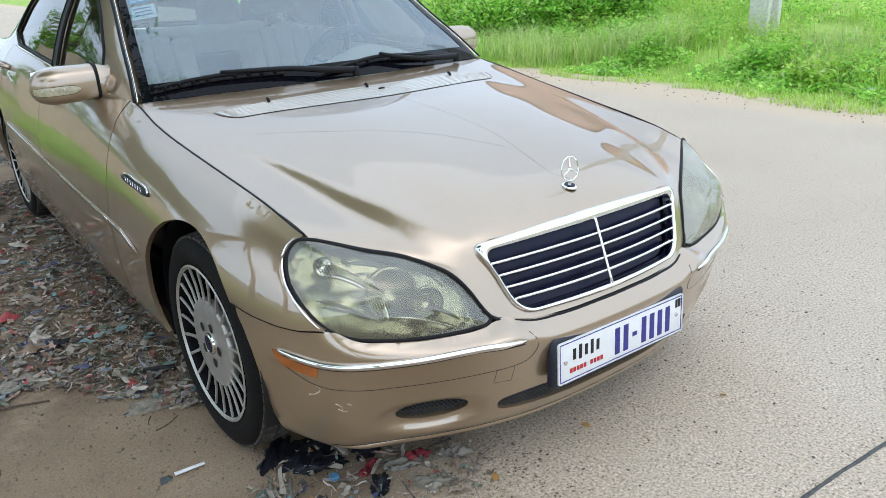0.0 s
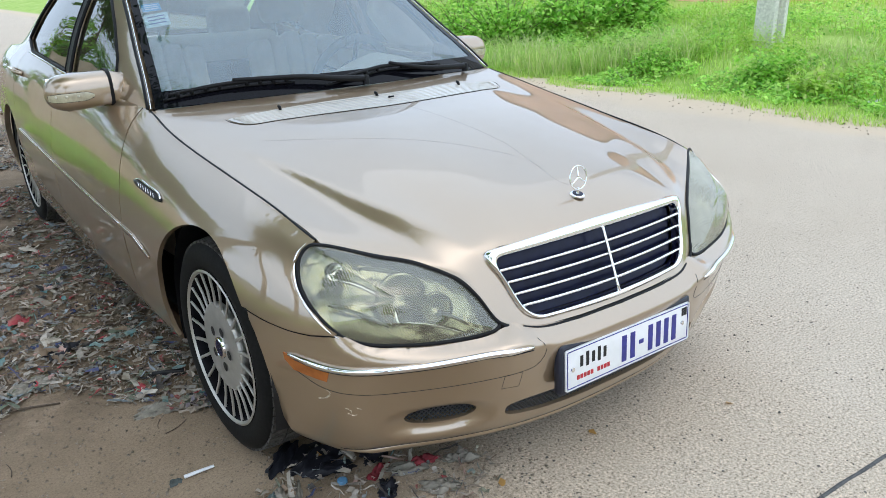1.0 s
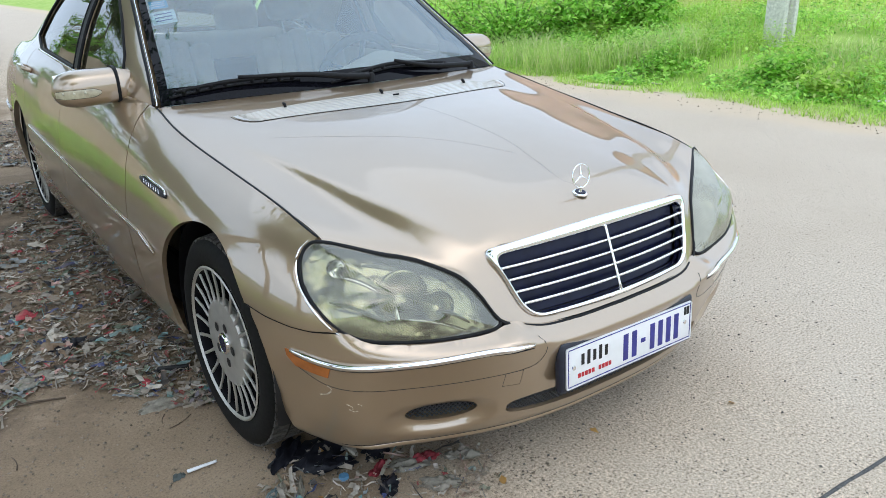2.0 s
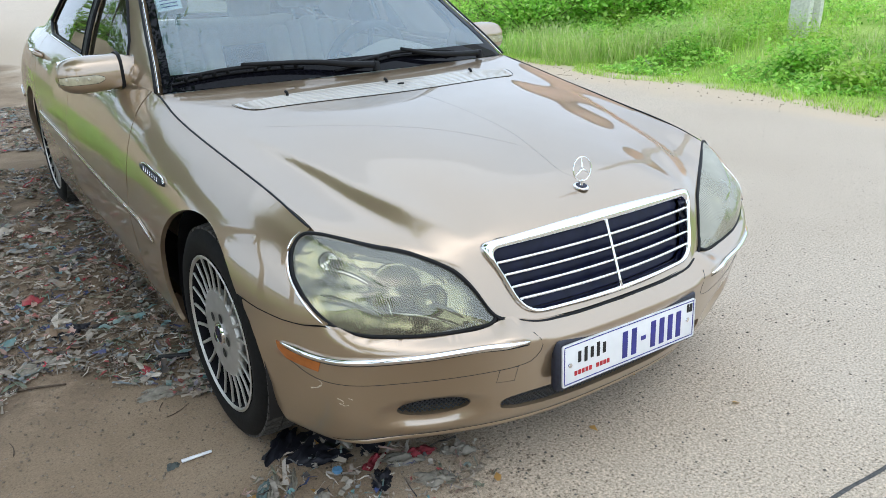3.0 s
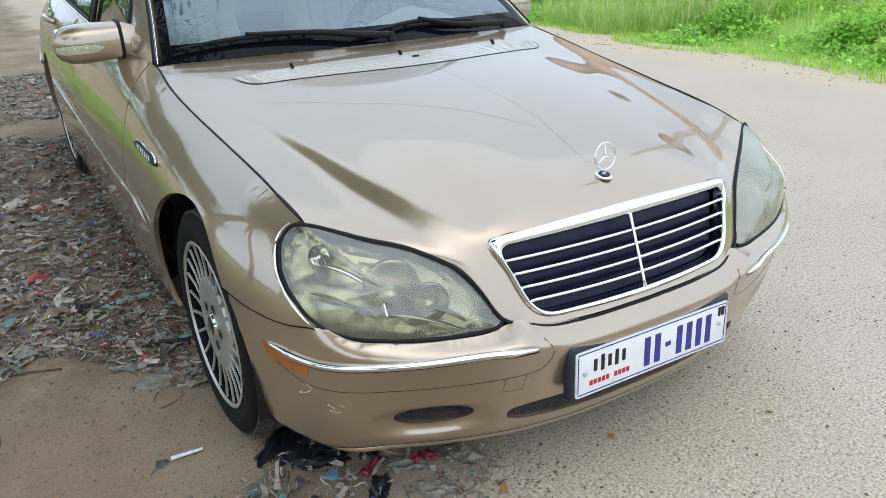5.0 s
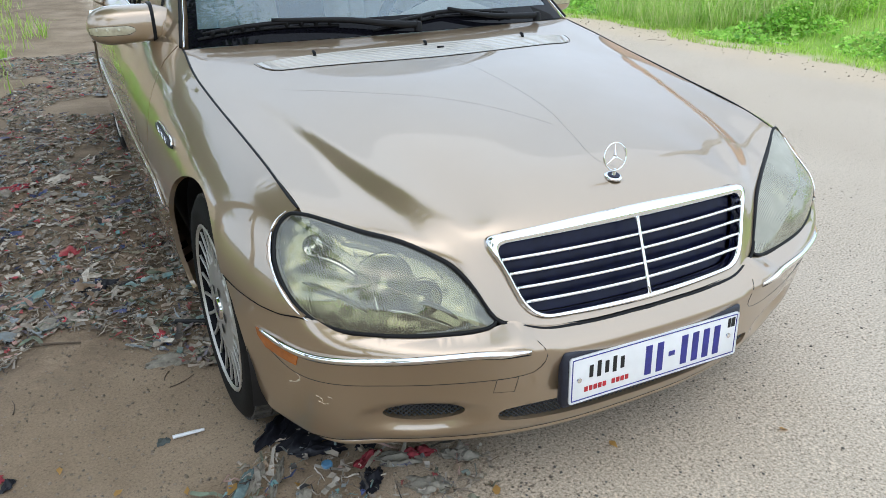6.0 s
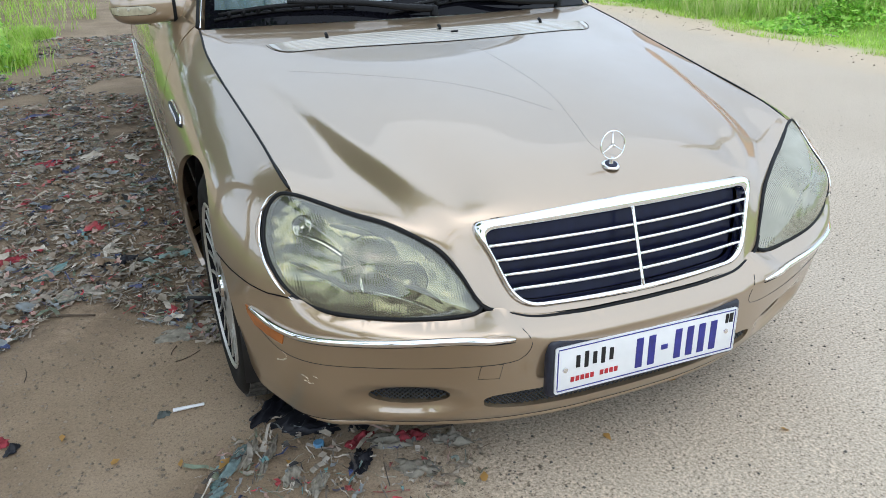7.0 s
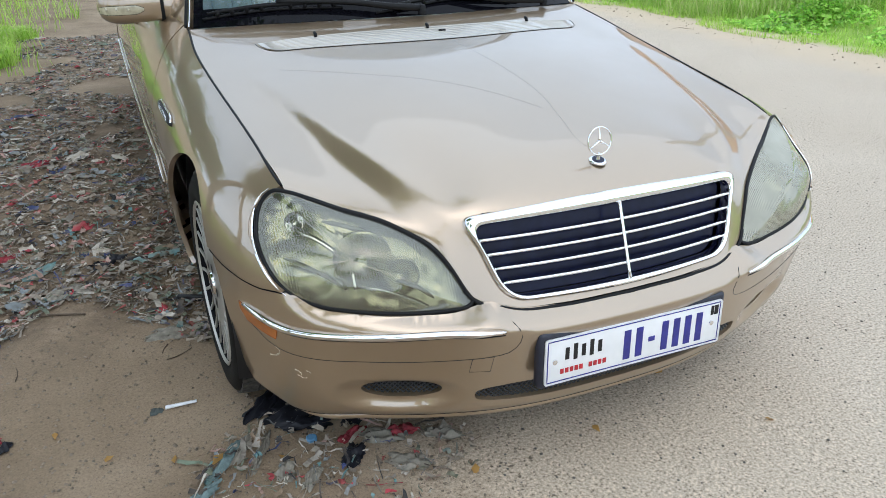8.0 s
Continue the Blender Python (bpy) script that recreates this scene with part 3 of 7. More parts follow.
heart_up = lambda p: (0, min(max(p[1], 2.3), 3.3), 0.9)
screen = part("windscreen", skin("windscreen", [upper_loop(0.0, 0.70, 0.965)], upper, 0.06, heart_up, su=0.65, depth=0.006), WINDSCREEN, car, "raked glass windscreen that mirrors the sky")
screen.visible_shadow = False
outer = upper_loop(-0.0, 0.725, 0.985)
part("windscreen_seal", skin("windscreen_seal", [outer, upper_loop(0.072, 0.69, 0.945)], upper, 0.05, heart_up, su=0.65, depth=0.004, offset=0.0022), BLACK_GLASS, car, "black ceramic border of the windscreen")
part("roof", skin("roof", [upper_loop(0.728, 1.45, 1.0)], upper, 0.06, heart_up, su=0.58, depth=0.02), PAINT, car)
rear_screen = part("rear_window", skin("rear_window", [upper_loop(1.455, 2.05, 0.955)], upper, 0.06, heart_up, su=0.62, depth=0.006), SIDE_GLASS, car)
rear_screen.visible_shadow = False

rail_y = knots([(rail(s)[1], rail(s)[0], rail(s)[2]) for s in np.linspace(0, 2.06, 30)])


def cabin(y, h):
    """The glasshouse's right side: h from the waist (0) to the roof rail (1)."""
    xb, zb = top_line(y)
    xr, zr = rail_y(y)
    k = max((zr - zb) / 0.42, 0.0)
    b = 0.022 * math.sin(math.pi * h) * min(k, 1)
    return (-(xb + (xr - xb) * h + b), y, zb + (zr - zb) * h)


def cab(points):
    """A loop of (y, z) as (y, h)."""
    out = []
    for y, z in points:
        zb, zr = top_line(y)[1], rail_y(y)[1]
        out.append((y, min(max((z - zb) / max(zr - zb, 0.02), 0.0), 1.0)))
    return out


frame_loop = [(1.60 + (4.1 - 1.60) * i / 60, 0.0) for i in range(61)] + [(4.1 - (4.1 - 1.60) * i / 60, 1.0) for i in range(61)]
glass_f = cab(rope([(1.90, 0.945, 0), (2.25, 0.952, 0), (2.585, 0.965, 0), (2.575, 1.15, 0), (2.55, 1.36, 0), (2.42, 1.352, 0), (2.27, 1.31, 0), (2.1, 1.205, 0), (1.94, 1.075, 0), (1.885, 1.0, 0)], 60, True) and [(p[0], p[1]) for p in line([(1.875, 0.942), (2.25, 0.952), (2.585, 0.964), (2.578, 1.15), (2.555, 1.36), (2.42, 1.345), (2.27, 1.295), (2.1, 1.185), (1.95, 1.065), (1.875, 0.942)], 6)[:-1]])
glass_r = cab(line([(2.665, 0.966), (3.0, 0.984), (3.45, 1.005), (3.62, 1.06), (3.50, 1.19), (3.36, 1.285), (3.20, 1.345), (2.9, 1.362), (2.635, 1.362), (2.655, 1.15), (2.665, 0.966)], 6)[:-1])
both("cabin_frame", skin("cabin_frame", [frame_loop, glass_f, glass_r], cabin, 0.03, heart_up, sv=0.45, depth=0.03), PAINT)
for pane in (glass_f, glass_r):
    for ob in both("side_window", skin("side_window", [pane], cabin, 0.05, heart_up, sv=0.45, depth=0.004, offset=-0.010), SIDE_GLASS):
        ob.visible_shadow = False
pillar = cab([(2.592, 0.967), (2.658, 0.969), (2.650, 1.15), (2.630, 1.36), (2.562, 1.36), (2.584, 1.15)])
both("door_pillar", skin("door_pillar", [pillar], cabin, 0.04, heart_up, sv=0.45, depth=0.02, offset=0.003), DARK)
for k in (-1, 1):
    for loop_pts in (glass_f, glass_r):
        pts = [Vector(cabin(y, h)) for y, h in loop_pts]
        part("window_seal", tube_mesh("window_seal", [(p.x * -k, p.y, p.z) for p in pts], 0.008, 6, True), RUBBER, car)
    pts = [Vector(rail(s)) for s in np.linspace(0.0, 0.72, 24)]
    part("pillar_trim", tube_mesh("pillar_trim", [(k * (p.x + 0.003), p.y, p.z + 0.003) for p in pts], 0.0027, 8), CHROME, car, "bright strip along the windscreen pillar")
    part("pillar_gap", tube_mesh("pillar_gap", [(k * (p.x + 0.0125), p.y + 0.003, p.z + 0.004) for p in pts], 0.0055, 6), RUBBER, car)
    pts = [Vector(cabin(y, 0.012)) for y in np.linspace(1.9, 3.5, 30)]
    part("waist_trim", tube_mesh("waist_trim", [(-k * (p.x - 0.004), p.y, p.z) for p in pts], 0.006, 6), CHROME, car)

# ---- tail ----
def tail(x, z):
    y = 5.035 - 0.10 * (abs(x) / 0.66) ** 2.6
    f = knots([(0.17, 0.10), (0.22, 0.03), (0.40, 0.0), (0.52, 0.0), (0.56, 0.035), (0.75, 0.05), (0.90, 0.075), (0.94, 0.11)])
    return (x, y - f(z), z)


heart_tail = lambda p: (p[0] * 0.5, 4.0, 0.5)
part("rear_bumper", skin("rear_bumper", [[(-0.69, 0.17), (0.69, 0.17), (0.69, 0.545), (-0.69, 0.545)]], tail, 0.06, heart_tail, depth=0.03), PAINT, car)
part("boot_lid", skin("boot_lid", [[(-0.5, 0.55), (0.5, 0.55), (0.5, 0.935), (-0.5, 0.935)]], tail, 0.06, heart_tail, depth=0.02), PAINT, car)
TAIL_RED = plain("red tail lamp", (0.35, 0.02, 0.02), 0.2, coat=1.0)
for k in (-1, 1):
    part("tail_lamp", skin("tail_lamp", [[(k * 0.505, 0.56), (k * 0.70, 0.60), (k * 0.68, 0.85), (k * 0.505, 0.925)]], tail, 0.05, heart_tail, depth=0.02, offset=0.004), TAIL_RED, car)


def deck(x, y):
    xs, zs = top_line(y)
    return (x, y, zs + 0.028 * (1 - min(x / xs, 1.2) ** 2))


deck_loop = [(-top_line(y)[0], y) for y in np.linspace(4.10, 4.93, 14)] + [(top_line(y)[0], y) for y in np.linspace(4.93, 4.10, 14)]
part("boot_deck", skin("boot_deck", [deck_loop], deck, 0.07, heart_tail, depth=0.02), PAINT, car)

# ---- inner bodies that close the gaps ----
for lo, hi in (((-0.60, 0.30, 0.20), (0.60, 1.45, 0.46)), ((-0.36, 0.30, 0.44), (0.36, 1.45, 0.62)), ((-0.80, 1.25, 0.17), (0.80, 3.40, 0.30)), ((-0.60, 3.40, 0.20), (0.60, 4.85, 0.86)), ((-0.66, 0.62, 0.62), (0.66, 1.46, 0.745))):
    part("inner_body", box("inner_body", lo, hi, 0.03), DARK, car)
for k in (-1, 1):
    for cy in (ARCH_F, ARCH_R):
        prof = [(k * 0.60, 0.375), (k * 0.835, 0.372), (k * 0.865, 0.366)]
        me = lathe("wheel_housing", prof, 40, "x")
        bm = bmesh.new()
        bm.from_mesh(me)
        bmesh.ops.delete(bm, geom=[v for v in bm.verts if v.co.z < -0.16], context="VERTS")
        bm.to_mesh(me)
        bm.free()
        ob = part("wheel_housing", me, DARK, car)
        ob.location = (0, cy, ARCH_Z)
# ---- headlights ----
BROW = [tuple(bonnet(-x, 0.0)) for x in np.linspace(0.715, 0.395, 12)]
RING = rope([Vector(p) for p in FOOT] + [Vector((p[0], p[1] + 0.001, p[2] - 0.003)) for p in BROW], 120, True)
MID = sum(RING, Vector()) / len(RING)
AXIS = Vector((-0.42, -0.80, 0.42)).normalized()


def lens(theta, r):
    """The lamp's outer skin, by turn (0..1) and distance from its middle (0..1)."""
    i = (theta % 1.0) * len(RING)
    a, b = RING[int(i) % len(RING)], RING[(int(i) + 1) % len(RING)]
    p = a + (b - a) * (i - int(i))
    return MID + (p - MID) * r + AXIS * 0.055 * (1 - r ** 2.2)


def bowl(name, shrink, push, rings=14, bulge=1.0, close=True):
    verts, faces, n = [], [], len(RING)
    for j in range(rings + 1):
        r = 1 - j / rings if j < rings else 0.0
        for i in range(n):
            p = lens(i / n, r * shrink)
            flat = MID + (RING[i] - MID) * r * shrink
            verts.append(flat + (p - flat) * bulge + AXIS * push)
        if r == 0:
            break
    for j in range(rings):
        for i in range(n):
            k = (i + 1) % n
            faces.append([j * n + i, j * n + k, (j + 1) * n + k, (j + 1) * n + i])
    me = mesh_of(name, verts, faces)
    bm = bmesh.new()
    bm.from_mesh(me)
    bmesh.ops.remove_doubles(bm, verts=bm.verts, dist=1e-5)
    bmesh.ops.recalc_face_normals(bm, faces=bm.faces)
    if sum((f.normal.dot(AXIS) for f in bm.faces)) < 0:
        bmesh.ops.reverse_faces(bm, faces=bm.faces)
    bm.to_mesh(me)
    bm.free()
    return me


def lens_material(name, haze_low, haze_high):
    m, nt, b = material(name)
    nt.nodes.remove(b)
    out = nt.nodes["Material Output"]
    c = nt.nodes.new("ShaderNodeTexCoord")
    sep = nt.nodes.new("ShaderNodeSeparateXYZ")
    nt.links.new(c.outputs["Object"], sep.inputs[0])
    w = nt.nodes.new("ShaderNodeTexWave")
    w.bands_direction = "X"
    w.inputs["Scale"].default_value = 60
    nt.links.new(c.outputs["Object"], w.inputs["Vector"])
    n = tex(nt, 5, 5)
    patch_ = ramp(nt, tex(nt, 9, 2).outputs[0], [(0.42, (0, 0, 0)), (0.58, (1, 1, 1))])
    h = mix(nt, patch_.outputs[0], (0.5, 0.5, 0.5), w.outputs[0])
    bp = nt.nodes.new("ShaderNodeBump")
    bp.inputs["Strength"].default_value, bp.inputs["Distance"].default_value = 0.16, 0.003
    nt.links.new(h, bp.inputs["Height"])
    tr, gl, df, fr, m1, m2 = (nt.nodes.new(k) for k in ("ShaderNodeBsdfRefraction", "ShaderNodeBsdfGlossy", "ShaderNodeBsdfDiffuse", "ShaderNodeFresnel", "ShaderNodeMixShader", "ShaderNodeMixShader"))
    tr.inputs["Roughness"].default_value, tr.inputs["IOR"].default_value = 0.01, 1.14
    nt.links.new(bp.outputs[0], tr.inputs["Normal"])
    tr.inputs[0].default_value = (0.90, 0.91, 0.80, 1)
    haze = ramp(nt, n.outputs[0], [(0.3, (0.44, 0.42, 0.30)), (0.7, (0.58, 0.57, 0.46))])
    lines = ramp(nt, h, [(0.1, (0.55, 0.55, 0.55)), (0.5, (1.0, 1.0, 1.0)), (0.9, (1.3, 1.3, 1.3))])
    nt.links.new(mix(nt, 1.0, haze.outputs[0], lines.outputs[0], "MULTIPLY"), df.inputs[0])
    hz = ramp(nt, n.outputs[0], [(0.3, (haze_low,) * 3), (0.7, (haze_high,) * 3)])
    nt.links.new(hz.outputs[0], m1.inputs[0])
    nt.links.new(tr.outputs[0], m1.inputs[1])
    nt.links.new(df.outputs[0], m1.inputs[2])
    gl.inputs["Roughness"].default_value = 0.03
    nt.links.new(bp.outputs[0], gl.inputs["Normal"])
    gl.inputs[0].default_value = (0.98, 0.98, 0.94, 1)
    fr.inputs[0].default_value = 2.0
    nt.links.new(fr.outputs[0], m2.inputs[0])
    nt.links.new(m1.outputs[0], m2.inputs[1])
    nt.links.new(gl.outputs[0], m2.inputs[2])
    nt.links.new(m2.outputs[0], out.inputs[0])
    return m


def reflector_material():
    m, nt, b = material("faceted lamp reflector")
    b.inputs["Base Color"].default_value = (0.38, 0.37, 0.27, 1)
    b.inputs["Metallic"].default_value = 1.0
    rr = ramp(nt, tex(nt, 20, 4).outputs[0], [(0.35, (0.10,) * 3), (0.7, (0.26,) * 3)])
    nt.links.new(rr.outputs[0], b.inputs["Roughness"])
    cells = tex(nt, 10, 2)
    n1 = bump(nt, b, cells.outputs[0], 0.6, 0.03)
    flutes = tex(nt, 55, kind="wave")
    bump(nt, b, flutes.outputs[0], 0.10, 0.003, n1)
    return m


LENS = lens_material("yellowed fluted lamp lens", 0.10, 0.18)
CLOUDY_LENS = lens_material("milky fluted lamp lens", 0.42, 0.60)
BRAKE = plain("dark brake steel", (0.022, 0.021, 0.02), 0.7, 0.2, scale=50)
REFLECTOR = reflector_material()
LAMP_GREY = plain("grey lamp bezel", (0.20, 0.21, 0.17), 0.35, 0.3, scale=15, spread=0.3)
AMBER = plain("amber plastic", (0.34, 0.10, 0.015), 0.25, coat=1.0, scale=30)
LONG = Vector(FOOT[0]) - MID
LONG = (LONG - AXIS * LONG.dot(AXIS)).normalized()
RISE = LONG.cross(AXIS).normalized()
if RISE.z < 0:
    RISE = -RISE


def in_lamp(u, v, d):
    """A point in the lamp: u towards the grille, v upwards, d in front of its rim."""
    return MID + LONG * u + RISE * v + AXIS * d


def dish(name, u, v, d, r, deep):
    me = lathe(name, [(-deep, 0.004)] + [(-deep * (1 - (q / 6) ** 2), r * q / 6) for q in range(1, 7)] + [(0.002, r * 1.04), (0.0, r * 1.12), (-0.012, r * 1.13)], 36, "z")
    aim = (AXIS * 0.8 + Vector((0, -0.6, 0))).normalized()
    me.transform(Matrix.Translation(in_lamp(u, v, d)) @ aim.to_track_quat("Z", "Y").to_matrix().to_4x4())
    return me


def headlight(k):
    name = "headlight"
    flip = (lambda me: me) if k < 0 else mirrored
    base = part(name, flip(bowl("headlight", 0.985, -0.060, bulge=0.30)), REFLECTOR, car, "clouded yellowish headlight unit")
    ob = part("lens", flip(bowl("lens", 0.985, 0.0)), LENS if k < 0 else CLOUDY_LENS, base, "hazy fluted plastic lens" if k < 0 else "milky clouded plastic lens")
    ob.visible_shadow = False
    part("lens_rim", flip(tube_mesh("lens_rim", [p for p in RING], 0.0050, 8, True)), RUBBER, base, "black rubber gasket")
    brow = rope([Vector(p) + Vector((0, -0.003, -0.004)) for p in BROW[1:]], 40)
    part("brow_seal", flip(tube_mesh("brow_seal", brow, lambda t: 0.003 + 0.003 * min(1, 4 * t, 4 * (1 - t)), 8)), RUBBER, base, "thick black seal under the bonnet edge")
    n = len(RING)
    wall = [p + AXIS * 0.0 for p in RING] + [MID + (p - MID) * 0.985 + AXIS * (-0.060) for p in RING]
    part("lamp_box", flip(mesh_of("lamp_box", wall, [[i, (i + 1) % n, n + (i + 1) % n, n + i] for i in range(n)])), LAMP_GREY, base)
    part("main_reflector", flip(dish("main_reflector", 0.015, 0.004, 0.004, 0.056, 0.045)), REFLECTOR, base)
    part("beam_reflector", flip(dish("beam_reflector", 0.105, 0.0, -0.004, 0.036, 0.03)), REFLECTOR, base)
    part("corner_reflector", flip(dish("corner_reflector", -0.155, 0.030, -0.006, 0.020, 0.018)), CHROME, base)
    for us, v0, v1, d, w, mat in (((0.03, 0.185), -0.048, -0.040, 0.002, 0.0065, CHROME), ((0.10, 0.19), -0.012, -0.020, 0.006, 0.006, LAMP_GREY), ((-0.15, 0.0), -0.052, -0.066, -0.006, 0.006, LAMP_GREY), ((-0.14, -0.03), 0.014, -0.006, -0.002, 0.009, CHROME), ((-0.10, 0.04), 0.050, 0.056, -0.010, 0.008, LAMP_GREY)):
        pts = rope([in_lamp(us[0] + (us[1] - us[0]) * t / 4, v0 + (v1 - v0) * t / 4 + 0.006 * math.sin(math.pi * t / 4), d) for t in range(5)], 14)
        part("bezel", flip(tube_mesh("bezel", pts, lambda t: w * min(1, 0.4 + 4 * t, 0.4 + 4 * (1 - t)), 6, flat=0.6)), mat, base)
    part("bezel", flip(tube_mesh("bezel", rope([in_lamp(0.022, -0.058, 0.002), in_lamp(0.012, -0.045, 0.004), in_lamp(0.004, -0.030, 0.002)], 8), 0.010, 6, flat=0.5)), CHROME, base)


for k in (-1, 1):
    headlight(k)
    edge = [Vector(p) for p in FOOT[9:]]
    pts = rope([p + (p - MID).normalized() * 0.010 + AXIS * 0.001 for p in edge], 30)
    part("lamp_trim", tube_mesh("lamp_trim", [(-k * p.x, p.y, p.z) for p in pts], lambda t: 0.0006 + 0.0032 * min(1, 5 * t, 5 * (1 - t)), 6), CHROME, car, "thin bright edge beside the headlight")

# ---- grille ----
grille = part("grille", joined("grille", [([nose(p.x * 0.99, p.y, -0.03) for p in grille_outline(0.0)], [list(range(len(grille_outline(0.0))))])]), NAVY, car, "chrome-framed grille with four horizontal bars")


def grille_frame():
    a = grille_outline(0.0, 72)
    rows = []
    for p in a:
        top = smooth(0.60, 0.66, p.y)
        c = Vector((0, 0.585))
        d = Vector(((p.x) * 0.25, p.y - c.y)).normalized()
        w = 0.0155 + 0.0145 * top
        rows.append((p, d, w))
    verts, faces, n = [], [], len(a)
    steps = ((0.0, -0.022), (0.0, 0.004), (0.18, 0.010), (0.5, 0.012), (0.85, 0.009), (1.0, 0.002), (1.0, -0.02))
    for s, h in steps:
        for p, d, w in rows:
            q = p + d * w * s
            verts.append(nose(q.x, q.y, h))
    for j in range(len(steps) - 1):
        for i in range(n):
            k = (i + 1) % n
            faces.append([j * n + i, (j + 1) * n + i, (j + 1) * n + k, j * n + k])
    me = mesh_of("grille_frame", verts, faces)
    me.set_sharp_from_angle(angle=radians(50))
    return me


part("grille_gap", tube_mesh("grille_gap", [Vector(bonnet(x, w)) + Vector((0, -0.0005, 0)) for x, w in opening], 0.0030, 6, True), RUBBER, grille, "dark joint round the surround")
lip_pts = [Vector(bonnet(x, 0.0)) + Vector((0, -0.004, -0.0060)) for x in np.linspace(-0.40, 0.40, 70)]
part("bonnet_lip_gap", tube_mesh("bonnet_lip_gap", lip_pts, 0.0048, 6), RUBBER, car, "dark gap under the bonnet's lower edge")
part("grille_frame", grille_frame(), CHROME, grille, "polished chrome surround")
edge_x = knots([(0.50, 0.300), (0.52, 0.306), (0.660, 0.366), (0.69, 0.366)])
for i in range(4):
    z = 0.509 + 0.150 * (i + 0.98) / 4.95
    w = edge_x(z)
    pts = [nose(-w + 2 * w * t / 30, z + 0.006 * (1 - (2 * t / 30 - 1) ** 2) * (z - 0.55) * 8, 0.002) for t in range(31)]
    part("bar", tube_mesh("bar", pts, 0.0055, 8, flat=0.75), CHROME, grille, "thin chrome bar")
    low = [p + Vector((0, 0.012, -0.008)) for p in pts]
    part("lamella", tube_mesh("lamella", low, 0.010, 6, flat=0.4), NAVY, grille)
part("upright", tube_mesh("upright", [nose(0, 0.503 + 0.168 * t / 10, 0.007) for t in range(11)], 0.0048, 8), CHROME, grille, "chrome centre rib")

# ---- bonnet ornament ----
ornament = assembly("bonnet_ornament", "chrome three-pointed ring ornament standing on the bonnet", car)
base_p = Vector(bonnet(0.0, 0.24))
prof = [(0.0, 0.022), (0.003, 0.0215), (0.005, 0.019), (0.0055, 0.0165), (0.0058, 0.006), (0.010, 0.0045), (0.018, 0.0035), (0.022, 0.003)]
me = lathe("mount", prof + [(0.022, 0.0001)], 32, "z")
me.transform(Matrix.Translation(base_p) @ Matrix.Rotation(radians(12), 4, "X"))
part("mount", me, CHROME, ornament, "round chrome mount")
me = lathe("emblem", [(0.0058, 0.0150), (0.0062, 0.0005)], 28, "z")
me.transform(Matrix.Translation(base_p + Vector((0, -0.001, 0.0008))) @ Matrix.Rotation(radians(12), 4, "X"))
part("emblem", me, NAVY, ornament, "dark round inlay of the mount")
R = 0.0325
mid_p = base_p + Vector((0, -0.002, 0.018 + R))
circ = [mid_p + Vector((math.cos(g) * R, 0.15 * math.sin(g) * R, math.sin(g) * R)) for g in np.linspace(0, math.tau, 41)[:-1]]
part("ring", tube_mesh("ring", circ, 0.0022, 8, True), CHROME, ornament)
for g in (90, 210, 330):
    tip = mid_p + Vector((math.cos(radians(g)) * R, 0.15 * math.sin(radians(g)) * R, math.sin(radians(g)) * R))
    part("arm", tube_mesh("arm", [mid_p + (tip - mid_p) * t / 6 for t in range(7)], lambda t: 0.0034 * (1 - t) + 0.0009, 6), CHROME, ornament)

# ---- bumper details ----
MESH_MAT = plain("black plastic mesh", (0.035, 0.038, 0.042), 0.4, scale=80)


def on_bumper(points, proud=0.0):
    out = []
    for s, z in points:
        p = Vector(bumper(s, z))
        a, b = Vector(bumper(s + 0.004, z)) - p, Vector(bumper(s, z + 0.004)) - p
        n = a.cross(b).normalized()
        if n.dot(p - Vector((0, 0.9, 0.45))) < 0:
            n = -n
        out.append(p + n * proud)
    return out


